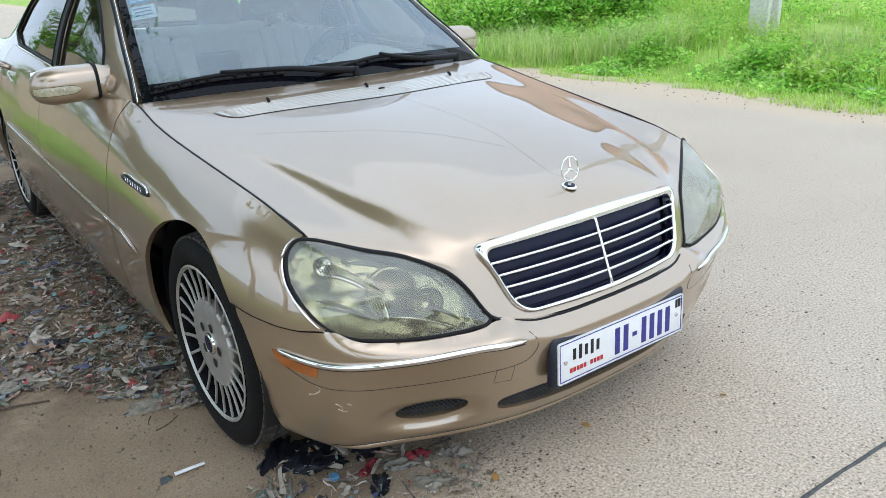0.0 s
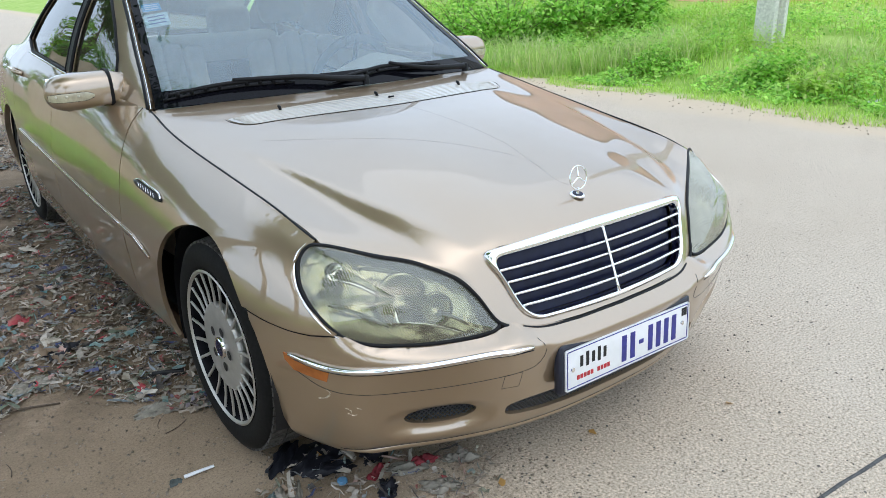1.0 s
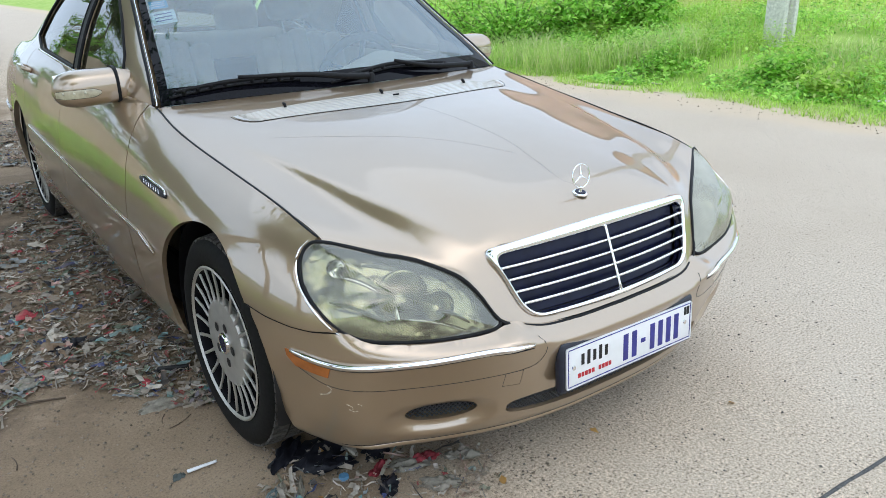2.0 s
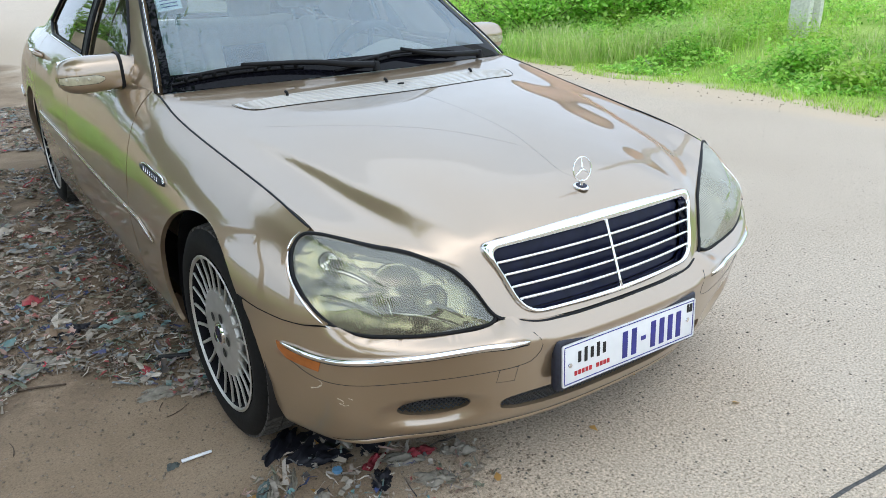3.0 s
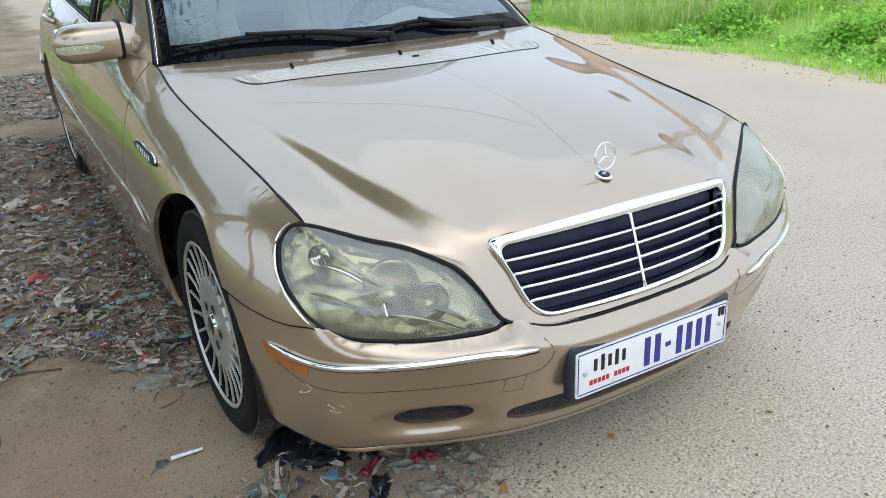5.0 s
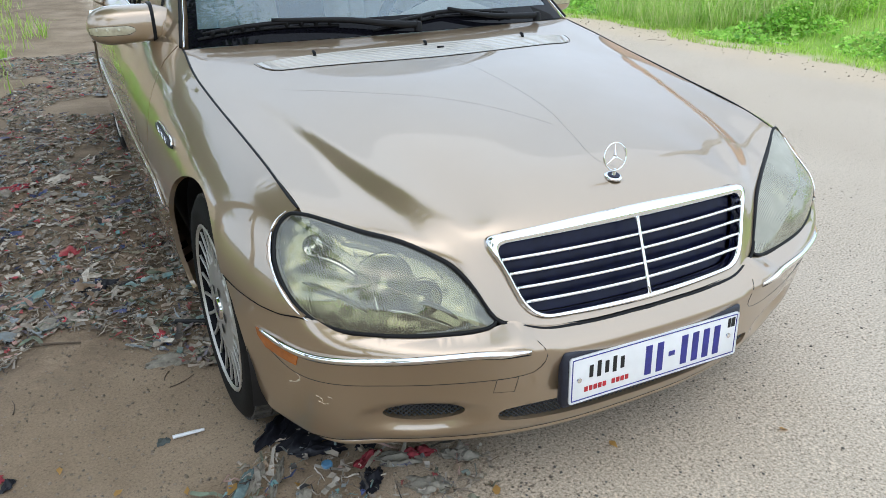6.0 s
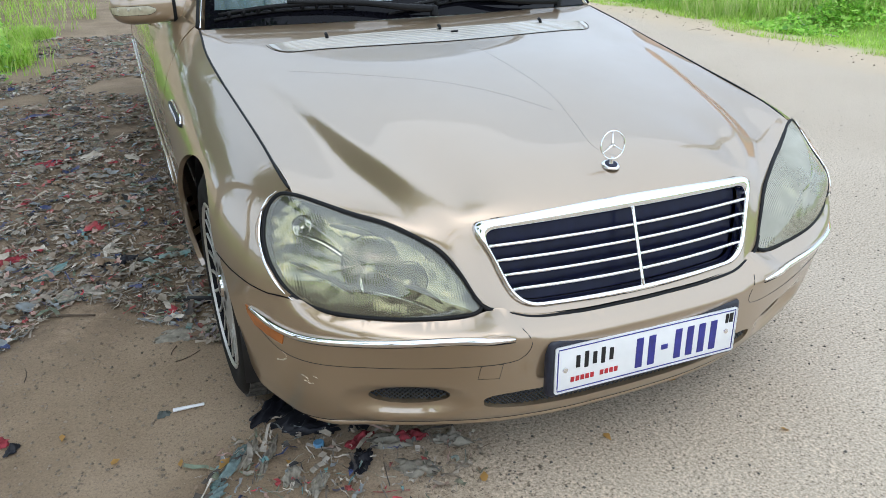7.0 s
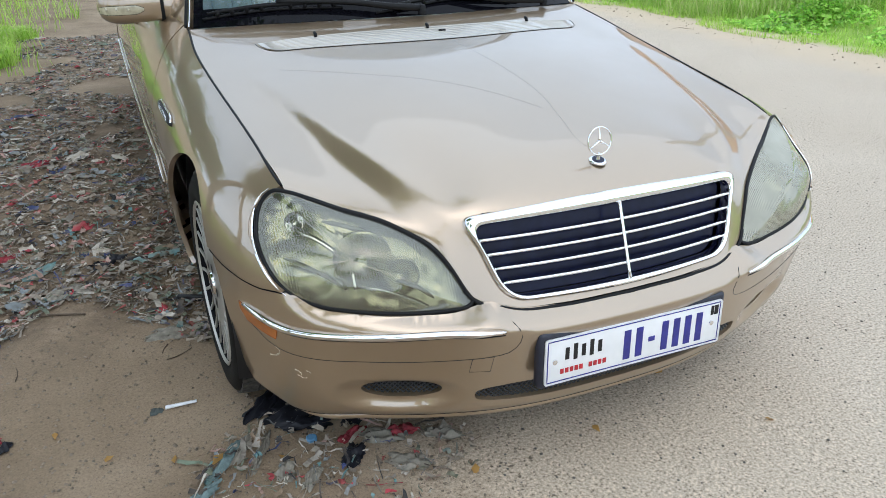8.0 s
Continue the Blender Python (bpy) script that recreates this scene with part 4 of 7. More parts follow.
for k in (-1, 1):
    s0, s1 = k * along(-0.345), k * along(-0.842)
    pts = on_bumper([(s0 + (s1 - s0) * i / 50, 0.461 + 0.022 * smooth(0.80, 1.08, abs(s0 + (s1 - s0) * i / 50))) for i in range(51)], 0.002)
    part("chrome_strip", tube_mesh("chrome_strip", pts, lambda t: 0.0088 * min(1, 6 * t + 0.35, 6 * (1 - t) + 0.45), 10, up=(0, 0, 1)), CHROME, bumper_ob, "polished strip across the bumper")
    # black tube added for the dark lower half of the strip
    part("strip_bed", tube_mesh("strip_bed", [p + Vector((0, 0.001, -0.0085)) for p in pts], lambda t: 0.0030 * min(1, 6 * t + 0.35, 6 * (1 - t) + 0.45), 6), RUBBER, bumper_ob, "dark line for the shaded lower half of the chrome strip")
    sa, sb = along(-0.79), along(-0.848)
    mk = [(k * (sa + (sb - sa) * i / 8), 0.460 + 0.018 * i / 8) for i in range(9)] + [(k * (sb - 0.004), 0.46), (k * (sb - 0.03), 0.437), (k * (sa + 0.012), 0.425)]
    part("side_marker", skin("side_marker", [mk], bumper, 0.02, heart, depth=0.01, offset=0.003), AMBER, bumper_ob, "amber side marker lamp")
    groove = [(k * along(-x), z) for x, z in [(0.325, 0.474), (0.309, 0.455), (0.306, 0.43), (0.325, 0.398), (0.37, 0.387), (0.45, 0.384), (0.6, 0.384), (0.72, 0.388), (0.80, 0.402), (0.838, 0.438)]]
    part("moulding_joint", tube_mesh("moulding_joint", on_bumper([(p.x, p.y) for p in rope([(s, z, 0) for s, z in groove], 40)], 0.0), 0.0009, 5), DARK, bumper_ob)
    if k < 0:
        cover = [(k * along(-x), z) for x, z in [(0.412, 0.385), (0.418, 0.345), (0.370, 0.342), (0.364, 0.386)]]
        part("tow_cover", tube_mesh("tow_cover", on_bumper(cover + cover[:1], 0.0), 0.0008, 5), DARK, bumper_ob, "square towing-eye cover outline")


# moulded lip along the foot of the bumper
CHIN_END = along(-0.80)
chin = [(-CHIN_END + 2 * CHIN_END * i / 80, 0.196 + 0.012 * smooth(0.55, 0.9, abs(-CHIN_END + 2 * CHIN_END * i / 80))) for i in range(81)]
part("chin_lip", tube_mesh("chin_lip", on_bumper([(a, z - 0.013) for a, z in chin], -0.004), lambda t: 0.0125 * min(1, 0.3 + 12 * t, 0.3 + 12 * (1 - t)), 10, up=(0, 0, 1)), PAINT, bumper_ob, "thin moulded lip")
part("chin_joint", tube_mesh("chin_joint", on_bumper(chin, 0.0), 0.0009, 5), CERAMIC, bumper_ob)


# seam between bumper and wing
for k in (-1, 1):
    pts = [Vector(side(y, level(y, z + 0.0))) + Vector((-0.0005, 0, -0.002)) for y, z in line(seam, 6)]
    part("wing_seam", tube_mesh("wing_seam", [(p.x * -k, p.y, p.z) for p in pts], 0.0013, 5), CERAMIC, car)


# scuffs on the bumper's corner
SCUFF = plain("bare scuffed plastic", (0.50, 0.42, 0.31), 0.9, scale=200, spread=0.4)
for run_ in ([(0.800, 0.402), (0.795, 0.39), (0.802, 0.376), (0.812, 0.370)], [(0.775, 0.350), (0.768, 0.345), (0.765, 0.335)], [(0.772, 0.335), (0.763, 0.328), (0.758, 0.330)], [(0.756, 0.352), (0.748, 0.345)]):
    pts = [(-along(-p.x) + 0.004 * noise.noise(Vector((p.x * 300, p.y * 300, 0))), p.y) for p in rope([(x, z, 0) for x, z in run_], 14)]
    part("scuff", tube_mesh("scuff", on_bumper(pts, 0.0), lambda t: 0.0006 + 0.0022 * abs(math.sin(7 * t + 0.6)), 5, flat=0.25), SCUFF, bumper_ob, "pale scuff through the paint")


def mesh_grid(name, loop_uv, back):
    """A woven plastic mesh filling an opening, set back in it."""
    a = np.array(loop_uv)
    lo, hi = a.min(0), a.max(0)
    pieces = []
    for sgn in (-1, 1):
        for c in np.arange(lo[0] - 0.1, hi[0] + 0.1, 0.013):
            run_pts = [(c + sgn * t, lo[1] + t) for t in np.arange(0, hi[1] - lo[1] + 0.004, 0.004)]
            ok = inside(a, run_pts)
            seg = [p for p, o in zip(run_pts, ok) if o]
            if len(seg) >= 3:
                pieces.append(tube(on_bumper(seg, -back), 0.0018, 4, cap=False))
    return joined(name, pieces)


for lp in fogs:
    part("fog_mesh", mesh_grid("fog_mesh", lp, 0.010), MESH_MAT, bumper_ob)
    part("fog_recess", skin("fog_recess", [oval(np.mean([p[0] for p in lp]), FOG_Z + 0.002, 0.13, 0.033)], bumper, 0.04, heart, depth=0.0, offset=-0.032), CERAMIC, bumper_ob)
part("inlet_mesh", mesh_grid("inlet_mesh", inlet, 0.010), MESH_MAT, bumper_ob)
part("inlet_recess", skin("inlet_recess", [oval(0, 0.268, 0.42, 0.04, 60, 4.0)], bumper, 0.04, heart, depth=0.0, offset=-0.035), DARK, bumper_ob)

# ---- number plate ----
HOLDER = plain("dark blue-grey holder plastic", (0.018, 0.020, 0.034), 0.45, scale=50)
PLATE_WHITE = plain("white plate enamel", (0.80, 0.80, 0.80), 0.3, scale=20, spread=0.04)
BLUE = plain("blue plate print", (0.03, 0.03, 0.22), 0.4, scale=50)
RED = plain("red plate print", (0.45, 0.02, 0.03), 0.4, scale=50)
plate = assembly("number_plate", "white number plate in a dark blue plastic holder", car)
PLATE_M = Matrix.Translation((-0.003, 0.060, 0.363)) @ Matrix.Rotation(radians(-3), 4, "X") @ Matrix.Rotation(radians(0.9), 4, "Y")


def flat(name, me, mat, parent, label=""):
    me.transform(PLATE_M)
    return part(name, me, mat, parent, label)


holder = flat("plate_holder", box("plate_holder", (-0.265, -0.004, -0.070), (0.265, 0.026, 0.074), 0.010), HOLDER, plate, "dark plastic holder")
flat("plate_panel", box("plate_panel", (-0.253, -0.009, -0.058), (0.253, -0.0042, 0.058), 0.006), PLATE_WHITE, plate, "white enamelled panel")
rim_pts = [(-0.246, -0.052), (0.246, -0.052), (0.246, 0.052), (-0.246, 0.052)]
flat("plate_border", tube_mesh("plate_border", [(x, -0.009, z) for x, z in line(rim_pts + rim_pts[:1], 10)[:-1]], 0.0016, 4, True), BLUE, plate)


def bars(name, cells, mat):
    pieces = []
    for x0, x1, z0, z1 in cells:
        v = [(x0, -0.0105, z0), (x1, -0.0105, z0), (x1, -0.0105, z1), (x0, -0.0105, z1), (x0, -0.008, z0), (x1, -0.008, z0), (x1, -0.008, z1), (x0, -0.008, z1)]
        pieces.append((v, [[0, 1, 2, 3], [0, 4, 5, 1], [1, 5, 6, 2], [2, 6, 7, 3], [3, 7, 4, 0]]))
    me = joined(name, pieces)
    me.polygons.foreach_set("use_smooth", [False] * len(me.polygons))
    flat(name, me, mat, plate)


for i in range(7):
    if i == 2:
        bars("printed_bar", [(0.032, 0.050, -0.008, 0.004)], BLUE)
    else:
        x = -0.035 + 0.0345 * i - (0.006 if i < 2 else 0.0)
        bars("printed_bar", [(x + 0.002, x + 0.0205, -0.040, 0.036)], BLUE)
for cell in [(-0.200 + 0.022 * i, -0.200 + 0.022 * i + 0.010, 0.0 - 0.004 * (i % 2), 0.030 + 0.006 * (i % 2)) for i in range(5)]:
    bars("printed_bar", [cell], DARK)
for cell in [(-0.212 + 0.0128 * i, -0.212 + 0.0128 * i + 0.009, -0.034, -0.022) for i in range(10) if i != 5]:
    bars("printed_bar", [cell], RED)
for cell in [(0.218, 0.226, 0.022, 0.046), (0.229, 0.240, 0.022, 0.046)]:
    bars("printed_bar", [cell], DARK)
for x in (-0.228, 0.222):
    me = lathe("plate_screw", [(-0.009, 0.007), (-0.012, 0.006), (-0.013, 0.0005)], 14, "y")
    me.transform(Matrix.Translation((x, 0, 0.0)))
    flat("plate_screw", me, CHROME, plate)

# ---- wheels ----
def wheel_meshes():
    tyre = lathe("tyre", [(0.10, 0.238), (0.112, 0.245), (0.120, 0.262), (0.124, 0.285), (0.121, 0.305), (0.112, 0.322), (0.098, 0.332), (0.06, 0.335), (0.0, 0.336), (-0.06, 0.335), (-0.098, 0.332), (-0.112, 0.322), (-0.122, 0.30), (-0.120, 0.262), (-0.10, 0.238)], 96, "x")
    tread = []
    for row, (x0, x1, skew) in enumerate(((-0.100, -0.058, 0.03), (-0.052, -0.006, 0.02), (0.006, 0.052, -0.02), (0.058, 0.104, -0.03))):
        for i in range(60):
            g0, g1 = math.tau * i / 60, math.tau * (i + 0.82) / 60
            v = []
            for r in (0.334, 0.3415):
                for x, g in ((x0, g0), (x1, g0 + skew), (x1, g1 + skew), (x0, g1)):
                    rr = r - (0.006 if abs(x) > 0.095 else 0.0)
                    v.append((x, math.cos(g) * rr, math.sin(g) * rr))
            tread.append((v, [[4, 5, 6, 7], [0, 1, 5, 4], [1, 2, 6, 5], [2, 3, 7, 6], [3, 0, 4, 7]]))
    tread = joined("tread", tread)
    tread.polygons.foreach_set("use_smooth", [False] * len(tread.polygons))
    barrel = lathe("rim", [(0.118, 0.249), (0.121, 0.243), (0.114, 0.236), (0.102, 0.2325), (0.06, 0.225), (-0.09, 0.222), (-0.10, 0.24)], 96, "x")
    disc_prof = [(0.112, 0.0005), (0.112, 0.03), (0.1105, 0.09), (0.108, 0.137), (0.100, 0.142), (0.085, 0.140)]
    disc = lathe("disc", disc_prof, 72, "x")
    return tyre, tread, barrel, disc


def spoke(i, n):
    g = math.tau * i / n
    v = []
    for r, x, w, d in ((0.130, 0.1085, 0.0058, 0.005), (0.180, 0.1075, 0.0044, 0.0045), (0.239, 0.112, 0.0052, 0.0045)):
        for sx, sw in ((0.0, -1.0), (0.0015, -0.6), (0.0015, 0.6), (0.0, 1.0), (-d, 1.0), (-d, -1.0)):
            v.append((x + sx, math.cos(g) * r - math.sin(g) * w * sw, math.sin(g) * r + math.cos(g) * w * sw))
    f = []
    for j in range(2):
        for q in range(6):
            f.append([j * 6 + q, j * 6 + (q + 1) % 6, j * 6 + 6 + (q + 1) % 6, j * 6 + 6 + q])
    return v, f


tyre_me, tread_me, barrel_me, disc_me = wheel_meshes()
spoke_mes = [joined("spoke", [spoke(i, 22)]) for i in range(22)]
brake_me = lathe("brake_disc", [(0.03, 0.02), (0.03, 0.155), (0.01, 0.155), (0.01, 0.02)], 48, "x")
hole_me = lathe("lug_hole", [(0.1132, 0.0155), (0.1132, 0.0005)], 20, "x")
cap_me = lathe("centre_cap", [(0.112, 0.036), (0.118, 0.034), (0.120, 0.030), (0.1185, 0.027)], 32, "x")
inlay_me = lathe("cap_inlay", [(0.1186, 0.0275), (0.119, 0.0005)], 32, "x")
for me, mt in ((tyre_me, TYRE), (tread_me, TREAD), (disc_me, RIM), (brake_me, BRAKE), (hole_me, DARK), (cap_me, CHROME), (inlay_me, NAVY)):
    me.materials.append(mt)
barrel_me.materials.append(RIM)
barrel_me.materials.append(CERAMIC)
for poly in barrel_me.polygons:
    poly.material_index = 1 if poly.center.x < 0.108 else 0
for me in spoke_mes:
    me.materials.append(RIM)
    me.set_sharp_from_angle(angle=radians(35))


def wheel(k, y, steer, spin):
    hub = assembly("wheel", "silver multi-spoke alloy wheel with a dusty low-profile tyre", car)
    hub.matrix_basis = Matrix.Translation((k * 0.752, y, 0.322)) @ Matrix.Scale(0.955, 4) @ Matrix.Rotation(radians(steer), 4, "Z") @ Matrix.Rotation(0 if k > 0 else math.pi, 4, "Z") @ Matrix.Rotation(radians(spin), 4, "X")
    tyre = part("tyre", tyre_me, None, hub, "black tyre with dust on the tread")
    part("tread", tread_me, None, hub)
    rim = part("rim", barrel_me, None, hub, "silver alloy rim")
    part("disc", disc_me, None, hub)
    for me in spoke_mes:
        part("spoke", me, None, hub)
    for i in range(5):
        o = part("lug_hole", hole_me, None, hub)
        o.location = (0, math.cos(math.tau * i / 5) * 0.062, math.sin(math.tau * i / 5) * 0.062)
    part("centre_cap", cap_me, None, hub, "chrome centre cap")
    part("cap_inlay", inlay_me, None, hub, "dark inlay of the centre cap")
    part("brake_disc", brake_me, None, hub)


for k in (-1, 1):
    wheel(k, ARCH_F + 0.012, 1.2, 8 + 11 * k)
    wheel(k, ARCH_R, 0.0, 40 + 17 * k)
# ---- door mirrors ----
def mirror_ring(x, cy, cz, ry, rz, n=36):
    out = []
    for i in range(n):
        q = math.tau * i / n
        c, s = math.cos(q), math.sin(q)
        yy = math.copysign(abs(c) ** 0.72, c) * ry
        zz = math.copysign(abs(s) ** (0.72 if s > 0 else 0.45), s) * rz * (1.0 if s > 0 else 0.9)
        if yy > 0.6 * ry:
            yy = 0.6 * ry + (yy - 0.6 * ry) * 0.3
        out.append((x, cy + yy, cz + zz))
    return out


def ring_mesh(name, rings, cap=True):
    n = len(rings[0])
    verts = [p for r in rings for p in r]
    faces = [[j * n + i, j * n + (i + 1) % n, (j + 1) * n + (i + 1) % n, (j + 1) * n + i] for j in range(len(rings) - 1) for i in range(n)]
    if cap:
        faces += [list(range(n))[::-1], [(len(rings) - 1) * n + i for i in range(n)]]
    me = mesh_of(name, verts, faces)
    bm = bmesh.new()
    bm.from_mesh(me)
    bmesh.ops.recalc_face_normals(bm, faces=bm.faces)
    bm.to_mesh(me)
    bm.free()
    me.set_sharp_from_angle(angle=radians(50))
    return me


def mirror_shell():
    """A rounded housing, blunt at the outer end and cut square at its foot."""
    rings = []
    for j in range(19):
        t = -1 + j / 12 if j <= 12 else 0.0 + (j - 12) / 6
        prof = max(1 - abs(min(t, 0)) ** 2.8, 0.0) ** (1 / 2.3) if j else 0.06
        x = -1.016 + (t + 1) * 0.1045
        rings.append(mirror_ring(x, 1.905 - 0.010 * t, 0.964 + 0.004 * t, 0.072 * prof * (1 - 0.06 * max(t, 0)), 0.069 * prof * (1 - 0.04 * max(t, 0))))
    return ring_mesh("housing", rings)


SIGNAL = plain("clear yellowed indicator plastic", (0.44, 0.40, 0.28), 0.2, coat=1.0, scale=40)
VENT_BULB = plain("dull bulb", (0.5, 0.47, 0.36), 0.4, scale=40)
MIRROR = plain("mirror glass", (0.9, 0.9, 0.9), 0.02, 1.0, spread=0.0)


def mirror(k):
    flip = (lambda me: me) if k < 0 else mirrored
    body = part("door_mirror", flip(mirror_shell()), PAINT, car, "painted door mirror with a slim indicator strip")
    arc_pts = []
    for i in range(17):
        x = -1.010 + 0.145 * i / 16
        t = (x + 1.016) / 0.1045 - 1
        arc_pts.append((x, 1.905 - 0.010 * t - 0.0715 * max(1 - abs(min(t, 0)) ** 2.8, 0.0) ** (1 / 2.3), 0.953 + 0.003 * i / 16))
    v, f = [], []
    for q, (x, y, z) in enumerate(arc_pts):
        h = 0.0155 * min(1.0, 0.7 + q * 0.1, 0.35 + (16 - q) * 0.25)
        v += [(x, y - 0.0015, z - h), (x, y - 0.0035, z), (x, y - 0.0015, z + h)]
    for q in range(16):
        for r in range(2):
            f.append([q * 3 + r, q * 3 + 3 + r, q * 3 + 4 + r, q * 3 + 1 + r])
    part("indicator", flip(mesh_of("indicator", v, f)), SIGNAL, body, "clear indicator strip with three bulbs")
    outline = [v[q * 3] for q in range(17)] + [v[q * 3 + 2] for q in range(16, -1, -1)]
    part("indicator_edge", flip(tube_mesh("indicator_edge", outline, 0.0007, 5, True)), RUBBER, body)
    for x in (-0.988, -0.955, -0.918):
        me = lathe("indicator_bulb", [(-0.004, 0.0005), (-0.003, 0.004), (0.0, 0.0055)], 12, "y")
        yy = float(np.interp(x, [p[0] for p in arc_pts], [p[1] for p in arc_pts]))
        me.transform(Matrix.Translation((x, yy - 0.002, 0.958)))
        part("indicator_bulb", flip(me), VENT_BULB, body)
    part("neck", flip(ring_mesh("neck", [mirror_ring(x, 1.893, 0.966, 0.066, 0.074) for x in (-0.808, -0.796)])), RUBBER, body, "black rubber joint")
    foot = [[(x, cy + ry * math.cos(math.tau * i / 32), cz + rz * math.sin(math.tau * i / 32)) for i in range(32)] for x, cy, cz, ry, rz in ((-0.797, 1.888, 0.960, 0.056, 0.070), (-0.786, 1.886, 0.957, 0.056, 0.073), (-0.768, 1.882, 0.952, 0.052, 0.074), (-0.735, 1.876, 0.946, 0.045, 0.072), (-0.70, 1.872, 0.942, 0.040, 0.068))]
    part("foot", flip(ring_mesh("foot", foot)), PAINT, body)
    part("mirror_glass", flip(box("mirror_glass", (-0.995, 1.955, 0.915), (-0.83, 1.9605, 1.015), 0.002)), MIRROR, body)


for k in (-1, 1):
    mirror(k)

# ---- wipers ----
def on_screen(points, proud):
    out = []
    for u, s in points:
        p = Vector(upper(u, s))
        n = (Vector(upper(u + 0.01, s)) - p).cross(Vector(upper(u, s + 0.01)) - p).normalized()
        out.append(p + (n if n.z > 0 else -n) * proud)
    return out


def screen_at(x, y):
    """Where (x, y) lies on the windscreen, as (u, s)."""
    u, s = x / 0.72, 0.1
    for _ in range(40):
        q = upper(u, s)
        u += (x - q[0]) / 0.72
        s += (y - q[1]) / 0.85 * 0.7
    return u, s


def wiper(blade, arm):
    hub = assembly("wiper", "black windscreen wiper parked at the foot of the glass", car)
    b = on_screen([screen_at(*p) for p in blade], 0.012)
    b = rope(b, 30)
    part("rubber", tube_mesh("rubber", [p + Vector((0, 0.0, -0.006)) for p in b], 0.005, 6), RUBBER, hub)
    part("blade_frame", tube_mesh("blade_frame", [p + Vector((0, -0.002, 0.010)) for p in b[1:-1]], lambda t: 0.0045 + 0.0035 * math.sin(math.pi * t), 6), RUBBER, hub)
    for q in (3, 6, 9, 12, 18, 21, 24, 27):
        part("claw", tube_mesh("claw", [b[q] + Vector((0, 0, -0.005)), b[q] + Vector((0.004, -0.003, 0.013))], 0.0075, 6), RUBBER, hub)
    a = rope([b[len(b) // 2] + Vector((0, -0.004, 0.02))] + on_screen([screen_at(*p) for p in arm], 0.028), 16)
    part("arm", tube_mesh("arm", a, lambda t: 0.007 + 0.006 * t, 8), RUBBER, hub, "black painted arm")
    me = lathe("pivot_cap", [(-0.02, 0.014), (0.006, 0.014), (0.012, 0.010), (0.014, 0.0005)], 20, "z")
    me.transform(Matrix.Translation(a[-1]))
    part("pivot_cap", me, RUBBER, hub)


wiper([(-0.700, 1.573), (-0.60, 1.556), (-0.50, 1.538), (-0.40, 1.518), (-0.24, 1.488)], [(-0.2, 1.480), (-0.08, 1.452), (0.03, 1.438)])
wiper([(-0.13, 1.452), (0.0, 1.462), (0.15, 1.484), (0.30, 1.494), (0.46, 1.506)], [(0.32, 1.478), (0.45, 1.488), (0.57, 1.510)])
part("scuttle", skin("scuttle", [upper_loop(-0.0, 0.06, 0.98)], lambda u, s: (upper(u, 0.0)[0], upper(u, 0.0)[1] + 0.02 - s, upper(u, 0.0)[2] - 0.012), 0.05, heart_up, su=0.65, depth=0.0), CERAMIC, car, "black plastic panel under the wipers")

# ---- bonnet air vent and washer jets ----
VENT = plain("pale vent lacquer", (0.56, 0.52, 0.46), 0.30, 0.5, scale=80, spread=0.05, coat=1.0)


def bonnet_at(x, y):
    lo, hi = 0.2, 1.0
    for _ in range(30):
        m = (lo + hi) / 2
        lo, hi = (m, hi) if bonnet(x, m)[1] < y else (lo, m)
    return Vector(bonnet(x, lo))


def on_bonnet(points, proud=0.0):
    return [bonnet_at(x, y) + Vector((0, -0.1 * proud, proud)) for x, y in points]


def vent_depth(x, wide=0.56):
    """How deep the intake is, front to back, with rounded ends."""
    q = min(abs(x) / wide, 1.0)
    e = max(abs(x) - (wide - 0.05), 0.0) / 0.05
    return (0.155 - 0.075 * q * q) * math.sqrt(max(1 - e * e, 0.0))


vent = part("air_vent", mesh_of("air_vent", *(lambda rows: ([p for r in rows for p in r], [[i * 31 + j, i * 31 + j + 1, i * 31 + 32 + j, i * 31 + 31 + j] for i in range(4) for j in range(30)]))([[bonnet_at(0.56 * math.sin(math.pi * (j / 30 - 0.5)), 1.315 - vent_depth(0.56 * math.sin(math.pi * (j / 30 - 0.5))) * (1 - i / 4)) + Vector((0, 0, 0.0022)) for j in range(31)] for i in range(5)])), VENT, car, "pale slatted air intake across the bonnet")
for i in range(8):
    f = (i + 0.5) / 8
    xs_ = np.linspace(-0.535 - 0.012 * f, 0.535 + 0.012 * f, 40)
    row = [(x, 1.315 - vent_depth(x) * (1 - f)) for x in xs_]
    part("slat", tube_mesh("slat", on_bonnet(row, 0.0024), 0.0022, 5, flat=0.5), VENT, vent)
rim_row = [(x, 1.318 - 1.03 * vent_depth(x, 0.566)) for x in 0.566 * np.sin(np.linspace(-math.pi / 2, math.pi / 2, 60))]
part("vent_edge", tube_mesh("vent_edge", on_bonnet(rim_row, 0.0), 0.0011, 6), RUBBER, vent)
for x, y in ((-0.391, 1.306), (0.0, 1.300), (0.391, 1.306)):
    p = bonnet_at(x, y)
    me = joined("washer_jet", [tube([p + Vector((0, -0.004, 0.0)), p + Vector((0, 0.0, 0.010)), p + Vector((0, 0.010, 0.013))], 0.0055, 8)])
    part("washer_jet", me, RUBBER, car, "small black washer jet")
part("washer_jet", tube_mesh("washer_jet", [bonnet_at(0.035, 1.255) + Vector((-0.012, 0, 0.004)), bonnet_at(0.035, 1.255) + Vector((0.012, 0, 0.004))], 0.004, 6), RUBBER, car)

